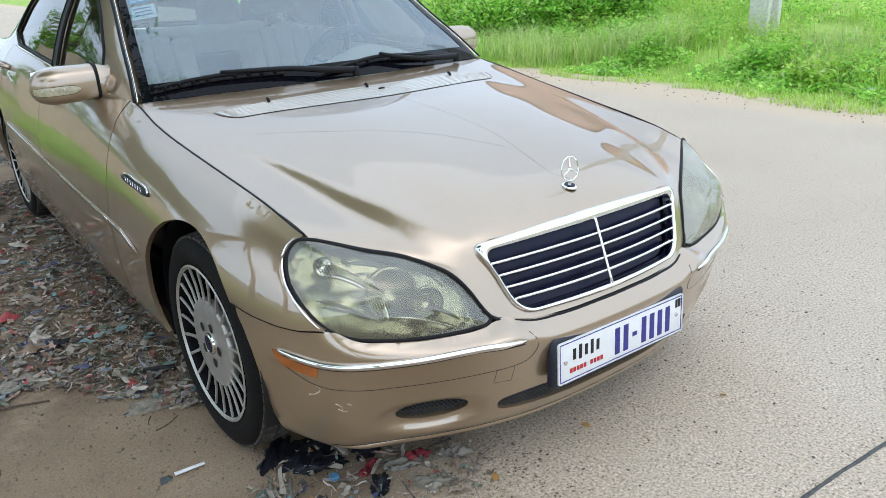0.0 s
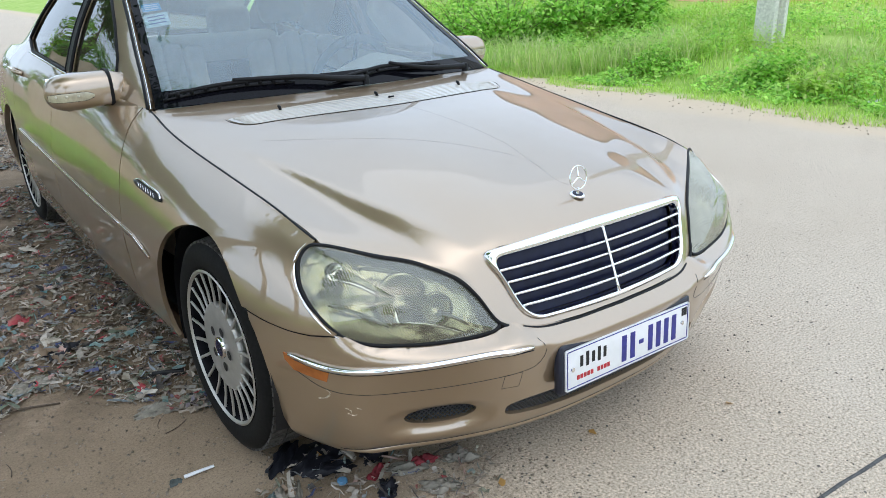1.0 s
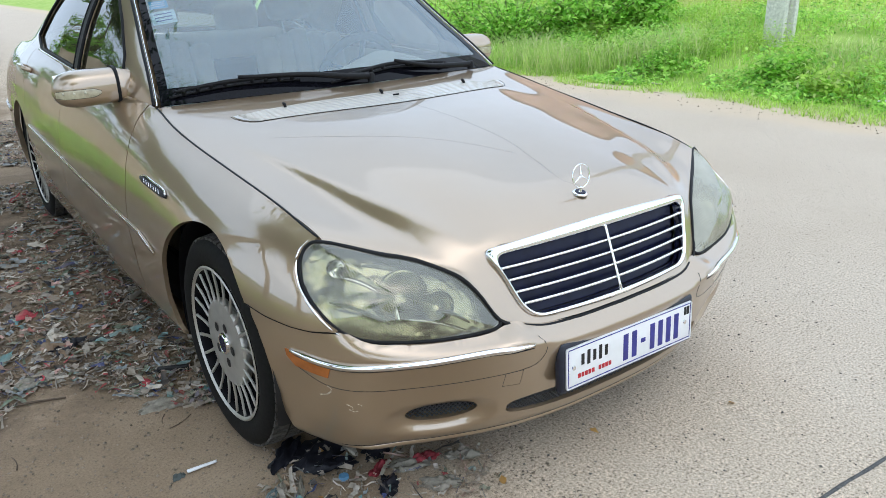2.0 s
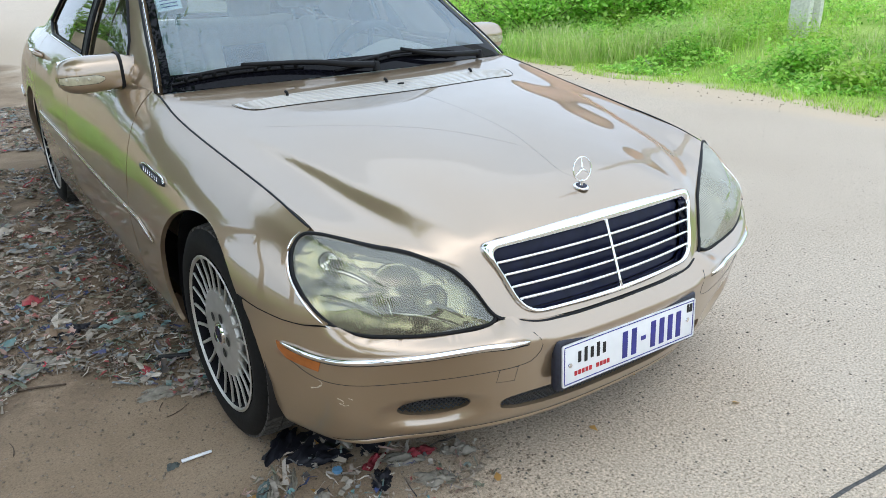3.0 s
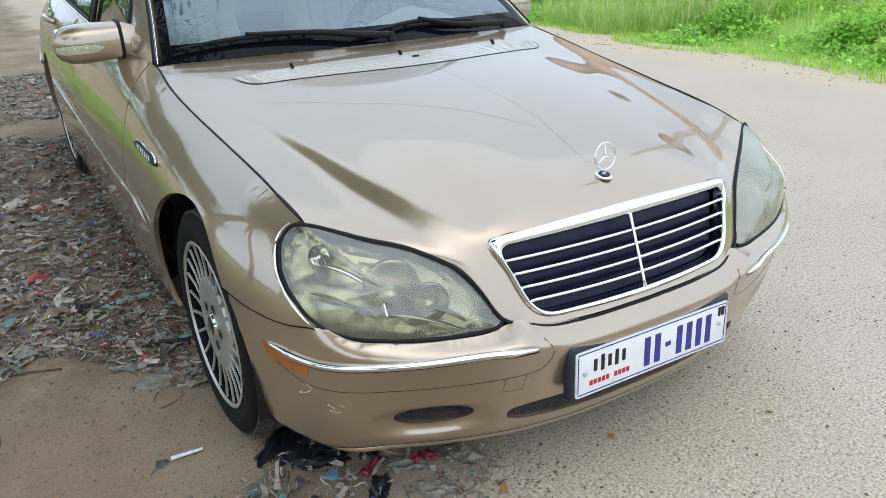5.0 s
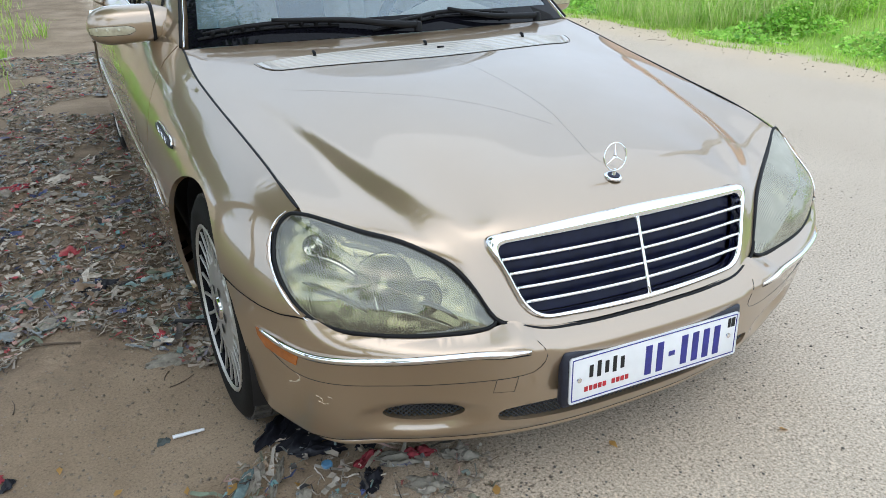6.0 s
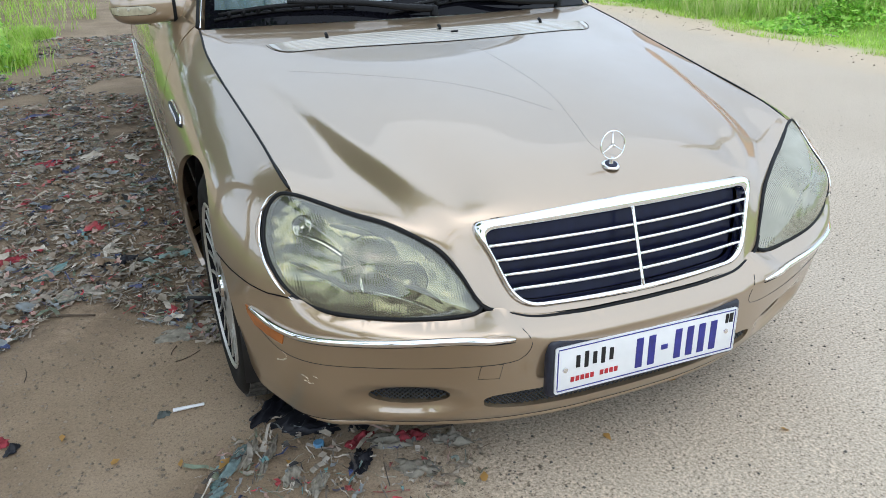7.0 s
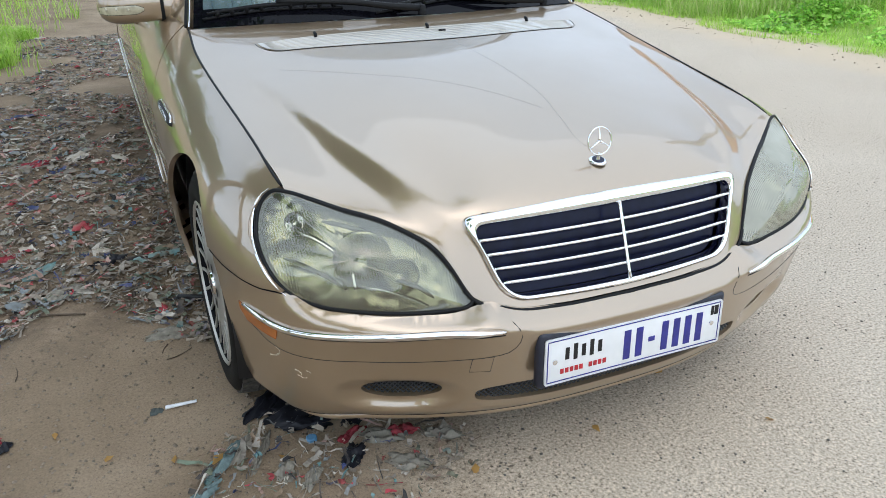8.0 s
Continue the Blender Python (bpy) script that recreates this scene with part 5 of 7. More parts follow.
# hairline scratches in the lacquer
SCRATCH = plain("dull scratch", (0.26, 0.23, 0.20), 0.8, scale=60)
for run_ in ([(0.02, 1.14), (0.04, 0.84), (0.046, 0.65), (0.02, 0.47), (0.0, 0.34), (0.03, 0.30)], [(-0.556, 1.07), (-0.38, 0.92), (-0.21, 0.79), (-0.107, 0.69), (0.0, 0.54)]):
    row = rope([(x, y, 0) for x, y in run_], 40)
    part("scratch", tube_mesh("scratch", on_bonnet([(p.x + 0.003 * noise.noise(Vector((p.y * 20, 0, 1))), p.y) for p in row], 0.0001), lambda t: 0.0003 + 0.0003 * abs(math.sin(t * 17)), 5, flat=0.4), SCRATCH, bonnet_ob)

# ---- flank details ----
def on_side(y, z, proud):
    v = level(y, z)
    p = Vector(side(y, v))
    n = (Vector(side(y + 0.01, v)) - p).cross(Vector(side(y, v + 0.01)) - p).normalized()
    return p + (n if n.x < 0 else -n) * proud


for k in (-1, 1):
    fl = lambda pts: [(p.x * -k, p.y, p.z) for p in pts]
    for y0, y1, z0, z1 in ((1.235, 1.375, 0.512, 0.545), (1.38, 1.515, 0.546, 0.551), (1.52, 2.575, 0.551, 0.588), (2.592, 3.42, 0.589, 0.612), (4.22, 4.86, 0.60, 0.60)):
        pts = [on_side(y0 + (y1 - y0) * i / 24, z0 + (z1 - z0) * i / 24, 0.003) for i in range(25)]
        part("side_trim", tube_mesh("side_trim", fl(pts), lambda t, a=y0: (0.005 if a > 1.3 else 0.002 + 0.003 * min(1, 3 * t)), 8, flat=2.6), PAINT, car)
        part("side_trim_chrome", tube_mesh("side_trim_chrome", fl([p + Vector((-0.004, 0, 0.006)) for p in pts]), lambda t, a=y0: (0.0017 if a > 1.3 else 0.0008 + 0.001 * min(1, 3 * t)), 6, flat=1.2), CHROME, car, "bright strip along the doors")
    # wing badge
    ring = rope([on_side(1.365, 0.731, 0.004), on_side(1.34, 0.742, 0.004), on_side(1.24, 0.737, 0.004), on_side(1.15, 0.728, 0.004), on_side(1.135, 0.717, 0.004), on_side(1.155, 0.711, 0.004), on_side(1.25, 0.719, 0.004)], 40, True)
    badge = part("wing_badge", tube_mesh("wing_badge", fl(ring), 0.004, 6, True), CHROME, car, "slim chrome badge with dark inlay")
    bed = [on_side(1.13 + 0.24 * i / 12, 0.7155 + 0.017 * i / 12, 0.002) for i in range(13)]
    part("inlay", tube_mesh("inlay", fl(bed), lambda t: 0.011 * min(1, 0.5 + 4 * t, 0.5 + 4 * (1 - t)), 8), DARK, badge)
    for i in range(7):
        y = 1.165 + 0.022 * i
        part("raised_mark", tube_mesh("raised_mark", fl([on_side(y, 0.713 + 0.017 * (y - 1.13) / 0.24, 0.013), on_side(y + 0.013, 0.724 + 0.017 * (y - 1.13) / 0.24, 0.013)]), 0.0013, 5), CHROME, badge)
    for y in (2.40, 3.50):
        z = top_line(y)[1] - 0.095
        grip = part("door_handle", tube_mesh("door_handle", fl(rope([on_side(y - 0.09, z, 0.0), on_side(y - 0.075, z, 0.032), on_side(y, z + 0.004, 0.040), on_side(y + 0.075, z + 0.005, 0.032), on_side(y + 0.09, z + 0.005, 0.0)], 20)), 0.012, 10), PAINT, car, "door handle with a bright insert")
        part("insert", tube_mesh("insert", fl([on_side(y - 0.06 + 0.012 * i, z + 0.006, 0.049) for i in range(11)]), 0.005, 6), CHROME, grip)

# ---- cabin ----
def seat(x, y):
    hub = thing("seat", "beige leather front seat with a padded headrest", "car seat", "front seats", at=(x, y, 0))
    bm = box("cushion", (-0.25, -0.50, 0.32), (0.25, 0.02, 0.50), 0.06, 4)
    part("cushion", bm, LEATHER, hub)
    lean = Matrix.Translation((0, 0, 0.48)) @ Matrix.Rotation(radians(-16), 4, "X")
    for i in range(5):
        me = box("back_panel", (-0.235 + 0.094 * i, -0.07 - (0.03 if i in (0, 4) else 0.0), 0.0), (-0.235 + 0.094 * (i + 1) - 0.002, 0.06, 0.59 - 0.02 * abs(i - 2)), 0.03, 4)
        me.transform(lean)
        part("back_panel", me, LEATHER, hub)
    me = box("headrest", (-0.13, -0.045, 0.65), (0.13, 0.055, 0.83), 0.045, 4)
    me.transform(lean)
    part("headrest", me, LEATHER, hub)
    for sx in (-0.06, 0.06):
        me = tube_mesh("headrest_post", [lean @ Vector((sx, 0.0, 0.56)), lean @ Vector((sx, 0.0, 0.68))], 0.007, 8)
        part("headrest_post", me, CHROME, hub)
    return hub


seats = [seat(-0.37, 2.62), seat(0.37, 2.62)]
bench = thing("rear_bench", "beige leather rear bench seat", "car seat")
part("cushion", box("cushion", (-0.66, 3.05, 0.32), (0.66, 3.55, 0.50), 0.06, 4), LEATHER, bench)
me = box("backrest", (-0.66, 3.50, 0.42), (0.66, 3.68, 1.02), 0.05, 4)
part("backrest", me, LEATHER, bench)
for x in (-0.38, 0.38):
    part("headrest", box("headrest", (x - 0.13, 3.56, 1.0), (x + 0.13, 3.68, 1.17), 0.04, 4), LEATHER, bench)
dash = thing("dashboard", "beige dashboard with a dark instrument hood", "dashboard")
rows_d = [(1.50, 0.83), (1.62, 0.885), (1.80, 0.915), (1.95, 0.92), (2.02, 0.90), (2.04, 0.80), (1.98, 0.60), (1.90, 0.45)]
v = [(-0.70 + 1.40 * j / 24, y - 0.05 * (1 - (2 * j / 24 - 1) ** 2) + 0.0, z + (0.075 * math.exp(-((-0.70 + 1.40 * j / 24 - 0.38) / 0.17) ** 2) if 1.7 < y < 2.03 else 0.0)) for y, z in rows_d for j in range(25)]
part("top", mesh_of("top", v, [[i * 25 + j, i * 25 + j + 1, i * 25 + 26 + j, i * 25 + 25 + j] for i in range(len(rows_d) - 1) for j in range(24)]), DASH, dash)
wheel_ob = thing("steering_wheel", "dark steering wheel with a red mark on the rim", "steering wheel")
tilt = Matrix.Translation((0.38, 2.14, 0.88)) @ Matrix.Rotation(radians(-65), 4, "X")
circ = [tilt @ Vector((0.19 * math.cos(g), 0.19 * math.sin(g), 0)) for g in np.linspace(0, math.tau, 49)[:-1]]
part("rim", tube_mesh("rim", circ, 0.022, 10, True), DARK, wheel_ob)
part("grip_mark", tube_mesh("grip_mark", [tilt @ Vector((0.19 * math.cos(g), 0.19 * math.sin(g), 0)) for g in np.linspace(radians(140), radians(172), 10)], 0.0245, 10), RED, wheel_ob, "red wrapped section")
for g in (200, 340, 270):
    part("spoke", tube_mesh("spoke", [tilt @ Vector((0, 0, -0.02)), tilt @ Vector((0.18 * math.cos(radians(g)), 0.18 * math.sin(radians(g)), 0))], 0.018, 8, flat=0.5), DARK, wheel_ob)
me = lathe("hub_pad", [(-0.03, 0.07), (0.01, 0.07), (0.025, 0.05), (0.03, 0.0005)], 24, "z")
me.transform(tilt)
part("hub_pad", me, DARK, wheel_ob)
LINER = plain("pale roof lining", (0.55, 0.52, 0.46), 0.9, scale=90, spread=0.06)
part("roof_lining", skin("roof_lining", [upper_loop(0.72, 1.44, 0.95)], lambda u, s: (upper(u, s)[0], upper(u, s)[1], upper(u, s)[2] - 0.03), 0.1, lambda p: (0, p[1], 3.0), su=0.58, depth=0.0), LINER, car)
for k in (-1, 1):
    v = [(k * (abs(cabin(y, 0.0)[0]) - 0.07), y, z) for y in np.linspace(1.7, 3.6, 12) for z in (0.30, 0.6, 0.86, 0.935)]
    part("door_card", mesh_of("door_card", v, [[i * 4 + j, i * 4 + j + 1, i * 4 + 5 + j, i * 4 + 4 + j] for i in range(11) for j in range(3)]), LEATHER, car, "beige inner door trim")
part("parcel_shelf", box("parcel_shelf", (-0.66, 3.66, 0.93), (0.66, 4.2, 0.95), 0.005), DASH, car)
part("cabin_floor", box("cabin_floor", (-0.72, 1.5, 0.27), (0.72, 3.6, 0.32), 0.01), DARK, car)
part("firewall", box("firewall", (-0.70, 1.45, 0.3), (0.70, 1.50, 0.84), 0.01), DARK, car)
# stickers on the windscreen
STICK_B, STICK_W = plain("blue paper sticker", (0.10, 0.35, 0.62), 0.6, scale=60), plain("white paper sticker", (0.62, 0.72, 0.74), 0.6, scale=60)
for name, quad, mat in (("sticker_blue", [(-0.593, 2.036), (-0.529, 2.012), (-0.536, 1.968), (-0.603, 1.992)], STICK_B), ("sticker_white", [(-0.610, 1.975), (-0.522, 1.952), (-0.535, 1.885), (-0.622, 1.908)], STICK_W)):
    st = part("windscreen_sticker", mesh_of(name, on_screen([screen_at(*p) for p in quad], -0.004), [[0, 1, 2, 3]], shade=False), mat, car, "small paper sticker inside the windscreen")
    for i in range(3):
        a, b, c, d = (Vector(p) for p in quad)
        f0, f1 = 0.22 + 0.25 * i, 0.30 + 0.25 * i
        q = [a + (d - a) * f0 + (b - a) * 0.15, b + (c - b) * f0 - (b - a) * 0.15, b + (c - b) * f1 - (b - a) * 0.15, a + (d - a) * f1 + (b - a) * 0.15]
        part("printed_bar", mesh_of("printed_bar", on_screen([screen_at(*p) for p in q], -0.0025), [[0, 1, 2, 3]], shade=False), PLATE_WHITE if mat is STICK_B else BLUE, st)
# ---- ground: sandy concrete road, bare earth strip, grass banks ----
rng = random.Random(7)


def bank_height(x, y):
    """The verge across the road rises gently; the near side stays flat."""
    edge = 5.95 + 0.18 * math.sin(y * 0.9) + 0.10 * math.sin(y * 2.3 + 1)
    return 0.17 * max(0.0, min(x - edge, 2.6)) + 0.05 * smooth(0, 4, x - edge - 2.6)


def ground_height(x, y):
    z = bank_height(x, y)
    earth = smooth(-0.15, -0.75, x) if x > -0.75 else 1.0
    earth *= 1 - smooth(12, 25, abs(y))
    z += earth * (0.020 * noise.noise(Vector((x * 1.3, y * 1.3, 0))) + 0.012 * noise.noise(Vector((x * 5, y * 5, 3))) + 0.005 * noise.noise(Vector((x * 19, y * 19, 5))))
    z += 0.003 * noise.noise(Vector((x * 3, y * 3, 9)))
    if z > 0.02 and x > 5:
        z += 0.05 * noise.noise(Vector((x * 0.8, y * 0.8, 1)))
    # the tyres stand on firm flat ground
    for ty in (0.86, 3.83):
        d = math.hypot(abs(x) - 0.78, y - ty)
        z *= smooth(0.12, 0.4, d)
    return z


def stations(lo, hi, step, far):
    mid = list(np.arange(lo, hi + 1e-6, step))
    out, s = [], step
    x = hi
    while x < far:
        s *= 1.22
        x += s
        out.append(x)
    back, s, x = [], step, lo
    while x > -far:
        s *= 1.22
        x -= s
        back.append(x)
    return back[::-1] + mid + out


gxs, gys = stations(-2.6, 7.2, 0.05, 500), stations(-1.3, 7.0, 0.05, 500)
verts = [(x, y, ground_height(x, y)) for y in gys for x in gxs]
nx = len(gxs)
faces = [[j * nx + i, j * nx + i + 1, j * nx + nx + i + 1, j * nx + nx + i] for j in range(len(gys) - 1) for i in range(nx - 1)]


def ground_material():
    m, nt, b = material("sandy concrete and earth")
    c = nt.nodes.new("ShaderNodeTexCoord")
    sep = nt.nodes.new("ShaderNodeSeparateXYZ")
    nt.links.new(c.outputs["Object"], sep.inputs[0])
    wob = tex(nt, 1.7, 6)

    def shifted(src, amount):
        a = nt.nodes.new("ShaderNodeMath")
        a.operation = "MULTIPLY_ADD"
        nt.links.new(wob.outputs[0], a.inputs[0])
        a.inputs[1].default_value = amount
        nt.links.new(src, a.inputs[2])
        return a.outputs[0]

    def mask(src, lo, hi):
        r = nt.nodes.new("ShaderNodeMapRange")
        r.inputs[1].default_value, r.inputs[2].default_value = lo, hi
        nt.links.new(src, r.inputs[0])
        return r.outputs[0]

    # concrete, worn pale, with dark and light aggregate
    big = ramp(nt, tex(nt, 0.9, 8).outputs[0], [(0.3, (0.525, 0.452, 0.366)), (0.7, (0.580, 0.506, 0.416))])
    grit = ramp(nt, tex(nt, 120, 3, rough=0.8).outputs[0], [(0.33, (0.14, 0.12, 0.10)), (0.42, (0.74, 0.72, 0.69)), (0.54, (1.0, 1.0, 1.0)), (0.64, (1.40, 1.38, 1.34))])
    road = mix(nt, 0.85, big.outputs[0], grit.outputs[0], "MULTIPLY")
    v = tex(nt, 42, kind="voronoi")
    chips = ramp(nt, v.outputs["Distance"], [(0.12, (0.10, 0.09, 0.08)), (0.18, (1, 1, 1))])
    some = ramp(nt, tex(nt, 23, 2).outputs[0], [(0.46, (0, 0, 0)), (0.49, (1, 1, 1))])
    road = mix(nt, some.outputs[0], road, mix(nt, 0.75, road, chips.outputs[0], "MULTIPLY"))
    # loose earth
    e1 = ramp(nt, tex(nt, 2.6, 8).outputs[0], [(0.28, (0.215, 0.160, 0.108)), (0.5, (0.295, 0.225, 0.156)), (0.75, (0.385, 0.300, 0.217))])
    e2 = ramp(nt, tex(nt, 150, 4, rough=0.8).outputs[0], [(0.30, (0.42, 0.39, 0.36)), (0.42, (0.92, 0.92, 0.92)), (0.68, (1.28, 1.26, 1.22))])
    earth = mix(nt, 0.9, e1.outputs[0], e2.outputs[0], "MULTIPLY")
    stain = ramp(nt, tex(nt, 0.55, 5).outputs[0], [(0.40, (1, 1, 1)), (0.62, (0.86, 0.85, 0.83))])
    earth = mix(nt, 1.0, earth, stain.outputs[0], "MULTIPLY")
    soil = ramp(nt, tex(nt, 1.4, 6).outputs[0], [(0.3, (0.24, 0.38, 0.07)), (0.6, (0.36, 0.48, 0.12)), (0.85, (0.52, 0.47, 0.28))])
    sand = mask(shifted(sep.outputs[0], 1.6), 2.1, 0.2)
    road = mix(nt, sand, road, mix(nt, 0.75, road, mix(nt, 1.0, (0.52, 0.425, 0.315), grit.outputs[0], "MULTIPLY")))
    m1 = mask(shifted(sep.outputs[0], 0.9), 0.22, -0.12)
    col = mix(nt, m1, road, earth)
    m2 = mask(shifted(sep.outputs[0], 0.7), 5.45, 5.75)
    col = mix(nt, m2, col, soil.outputs[0])
    # sandy fringe between road and verge
    fringe = nt.nodes.new("ShaderNodeMath")
    fringe.operation = "MULTIPLY"
    nt.links.new(mask(shifted(sep.outputs[0], 0.9), 4.9, 5.3), fringe.inputs[0])
    nt.links.new(mask(sep.outputs[0], 5.6, 5.2), fringe.inputs[1])
    col = mix(nt, fringe.outputs[0], col, (0.56, 0.46, 0.34))
    # darker brown ground under the litter beside the car
    dark_span = nt.nodes.new("ShaderNodeMath")
    dark_span.operation = "MULTIPLY"
    nt.links.new(mask(shifted(sep.outputs[1], 0.6), 1.45, 1.75), dark_span.inputs[0])
    nt.links.new(mask(shifted(sep.outputs[1], 2.0), 6.6, 5.0), dark_span.inputs[1])
    beside = nt.nodes.new("ShaderNodeMath")
    beside.operation = "MULTIPLY"
    nt.links.new(dark_span.outputs[0], beside.inputs[0])
    nt.links.new(mask(sep.outputs[0], -0.2, -0.5), beside.inputs[1])
    dark_earth = ramp(nt, tex(nt, 5, 8, rough=0.7).outputs[0], [(0.35, (0.095, 0.071, 0.050)), (0.55, (0.215, 0.160, 0.110)), (0.72, (0.34, 0.265, 0.19))])
    col = mix(nt, beside.outputs[0], col, mix(nt, 0.9, dark_earth.outputs[0], e2.outputs[0], "MULTIPLY"))
    nt.links.new(col, b.inputs["Base Color"])
    b.inputs["Roughness"].default_value = 0.92
    b.inputs["Specular IOR Level"].default_value = 0.2
    n1 = bump(nt, b, tex(nt, 130, 3, rough=0.7).outputs[0], 0.5, 0.004)
    bump(nt, b, tex(nt, 28, 6).outputs[0], 0.12, 0.010, n1)
    return m


ground = part("ground", mesh_of("ground", verts, faces), ground_material())
tagged(ground, "pale sandy concrete road with an earth strip and rising verge", "ground", kind="structure")
TAR = plain("grey joint filler", (0.085, 0.085, 0.083), 0.85, grain=0.5, scale=160, spread=0.5)
jv, jf = [], []
jx = np.arange(-0.35, 5.1, 0.02)
for i, x in enumerate(jx):
    y = -0.375 - 0.072 * x + 0.004 * noise.noise(Vector((x * 7, 1, 0)))
    w = 0.006 + 0.003 * noise.noise(Vector((x * 25, 4, 0)))
    z = ground_height(x, y)
    jv += [(x, y - w, z + 0.001), (x, y - w * 0.6, z + 0.0035), (x, y + w * 0.6, z + 0.0035), (x, y + w, z + 0.001)]
    if i:
        q = 4 * i
        jf += [[q - 4 + k, q + k, q + k + 1, q - 3 + k] for k in range(3)]
tagged(part("road_joint", mesh_of("road_joint", jv, jf), TAR), "dark filled joint across the concrete road", "road joint", kind="structure")

# ---- greenery ----
def leaf_material(name, stops, rough=0.5, island=True):
    m, nt, b = material(name)
    g = nt.nodes.new("ShaderNodeNewGeometry")
    r = ramp(nt, g.outputs["Random Per Island"], stops)
    n = ramp(nt, tex(nt, 6, 3).outputs[0], [(0.3, (0.75, 0.75, 0.75)), (0.7, (1.15, 1.15, 1.15))])
    col = mix(nt, 1.0, r.outputs[0], n.outputs[0], "MULTIPLY")
    nt.links.new(col, b.inputs["Base Color"])
    b.inputs["Roughness"].default_value = rough
    tl = nt.nodes.new("ShaderNodeBsdfTranslucent")
    nt.links.new(col, tl.inputs[0])
    ms = nt.nodes.new("ShaderNodeMixShader")
    ms.inputs[0].default_value = 0.5
    nt.links.new(b.outputs[0], ms.inputs[1])
    nt.links.new(tl.outputs[0], ms.inputs[2])
    nt.links.new(ms.outputs[0], nt.nodes["Material Output"].inputs[0])
    return m


GRASS = leaf_material("fresh grass", [(0.0, (0.28, 0.48, 0.05)), (0.40, (0.48, 0.74, 0.11)), (0.8, (0.60, 0.80, 0.17)), (1.0, (0.70, 0.72, 0.36))])
LEAVES = leaf_material("broad green leaves", [(0.0, (0.14, 0.36, 0.04)), (0.35, (0.34, 0.66, 0.08)), (0.7, (0.50, 0.82, 0.14)), (1.0, (0.66, 0.88, 0.24))], 0.4)
TREE_LEAVES = leaf_material("tree leaves", [(0.0, (0.05, 0.13, 0.02)), (0.6, (0.11, 0.25, 0.04)), (1.0, (0.20, 0.36, 0.06))], 0.4)
BARK = plain("grey-brown bark", (0.16, 0.12, 0.09), 0.9, grain=0.7, scale=18, spread=0.4)


def blades(name, spots, material_, label, category):
    """Grass: each blade a bent tapering strip; spots yield (x, y, height, lean)."""
    v, f = [], []
    for x, y, h, lean in spots:
        g = rng.uniform(0, math.tau)
        dx, dy = math.cos(g), math.sin(g)
        z = ground_height(x, y) - 0.01
        w = rng.uniform(0.0025, 0.0055) * (0.7 + h)
        b = len(v)
        a, c = lean * 0.35, lean
        v += [(x - dy * w, y + dx * w, z), (x + dy * w, y - dx * w, z), (x + dx * a * h - dy * w * 0.8, y + dy * a * h + dx * w * 0.8, z + h * 0.6), (x + dx * a * h + dy * w * 0.8, y + dy * a * h - dx * w * 0.8, z + h * 0.6), (x + dx * c * h, y + dy * c * h, z + h * (1 - 0.3 * lean))]
        f += [[b, b + 1, b + 3, b + 2], [b + 2, b + 3, b + 4]]
    return tagged(part(name, mesh_of(name, v, f), material_), label, category, kind="stuff")


BARE = [(7.8, 3.55, 0.55, 0.35), (10.6, 4.8, 0.9, 0.5), (9.4, 4.1, 0.5, 0.3), (14.0, 9.1, 2.4, 1.1)]


def bare(x, y):
    return any(((x - a) / c) ** 2 + ((y - b) / d) ** 2 < 1 for a, b, c, d in BARE)


def verge_spots(n):
    out = []
    while len(out) < n:
        y = rng.uniform(-1.5, 15)
        x = 5.1 + rng.random() ** 1.5 * (11 if y > 2 else 7)
        edge = 5.35 + 0.25 * noise.noise(Vector((0, y * 1.1, 2))) * 2 + 0.18 * math.sin(y * 2.1)
        if x < edge + rng.uniform(-0.15, 0.25) or bare(x, y):
            continue
        tall = noise.noise(Vector((x * 0.9, y * 0.9, 7)))
        if x < edge + 0.7:
            h = rng.uniform(0.04, 0.12)
        else:
            h = rng.uniform(0.10, 0.24) + max(0, tall) * 0.35
        out.append((x, y, h, rng.uniform(0.2, 1.1)))
    while len(out) < n + 10000:
        y = rng.uniform(-0.5, 9)
        edge = 5.12 + 0.16 * noise.noise(Vector((0, y * 1.1, 2))) * 2 + 0.10 * math.sin(y * 2.1)
        x = edge + abs(rng.gauss(0, 0.45))
        if noise.noise(Vector((x * 2.2, y * 2.2, 17))) < -0.25:
            continue
        out.append((x, y, rng.uniform(0.025, 0.085), rng.uniform(0.3, 1.3)))
    return out


blades("verge_grass", verge_spots(36000), GRASS, "bright green grass covering the verge", "grass")


def tuft_spots(cx, cy, r, h, n):
    for _ in range(n):
        d, g = r * math.sqrt(rng.random()), rng.uniform(0, math.tau)
        yield cx + d * math.cos(g), cy + d * math.sin(g), h * rng.uniform(0.5, 1.0), rng.uniform(0.3, 1.2)


TUFT = leaf_material("tall wispy grass", [(0.0, (0.38, 0.60, 0.11)), (0.6, (0.60, 0.76, 0.24)), (1.0, (0.78, 0.78, 0.45))])
for i, (cx, cy, r, h) in enumerate([(5.75, 6.3, 0.45, 0.55), (6.2, 5.55, 0.45, 0.60), (6.45, 4.95, 0.40, 0.55), (5.9, 7.2, 0.5, 0.6), (6.9, 5.4, 0.5, 0.5), (6.7, 2.9, 0.5, 0.4), (6.9, 2.2, 0.45, 0.45), (7.3, 3.2, 0.4, 0.4)]):
    blades("grass_tuft", list(tuft_spots(cx, cy, r, h, 480)), TUFT, "tall arching tuft of pale green grass", "grass tuft")


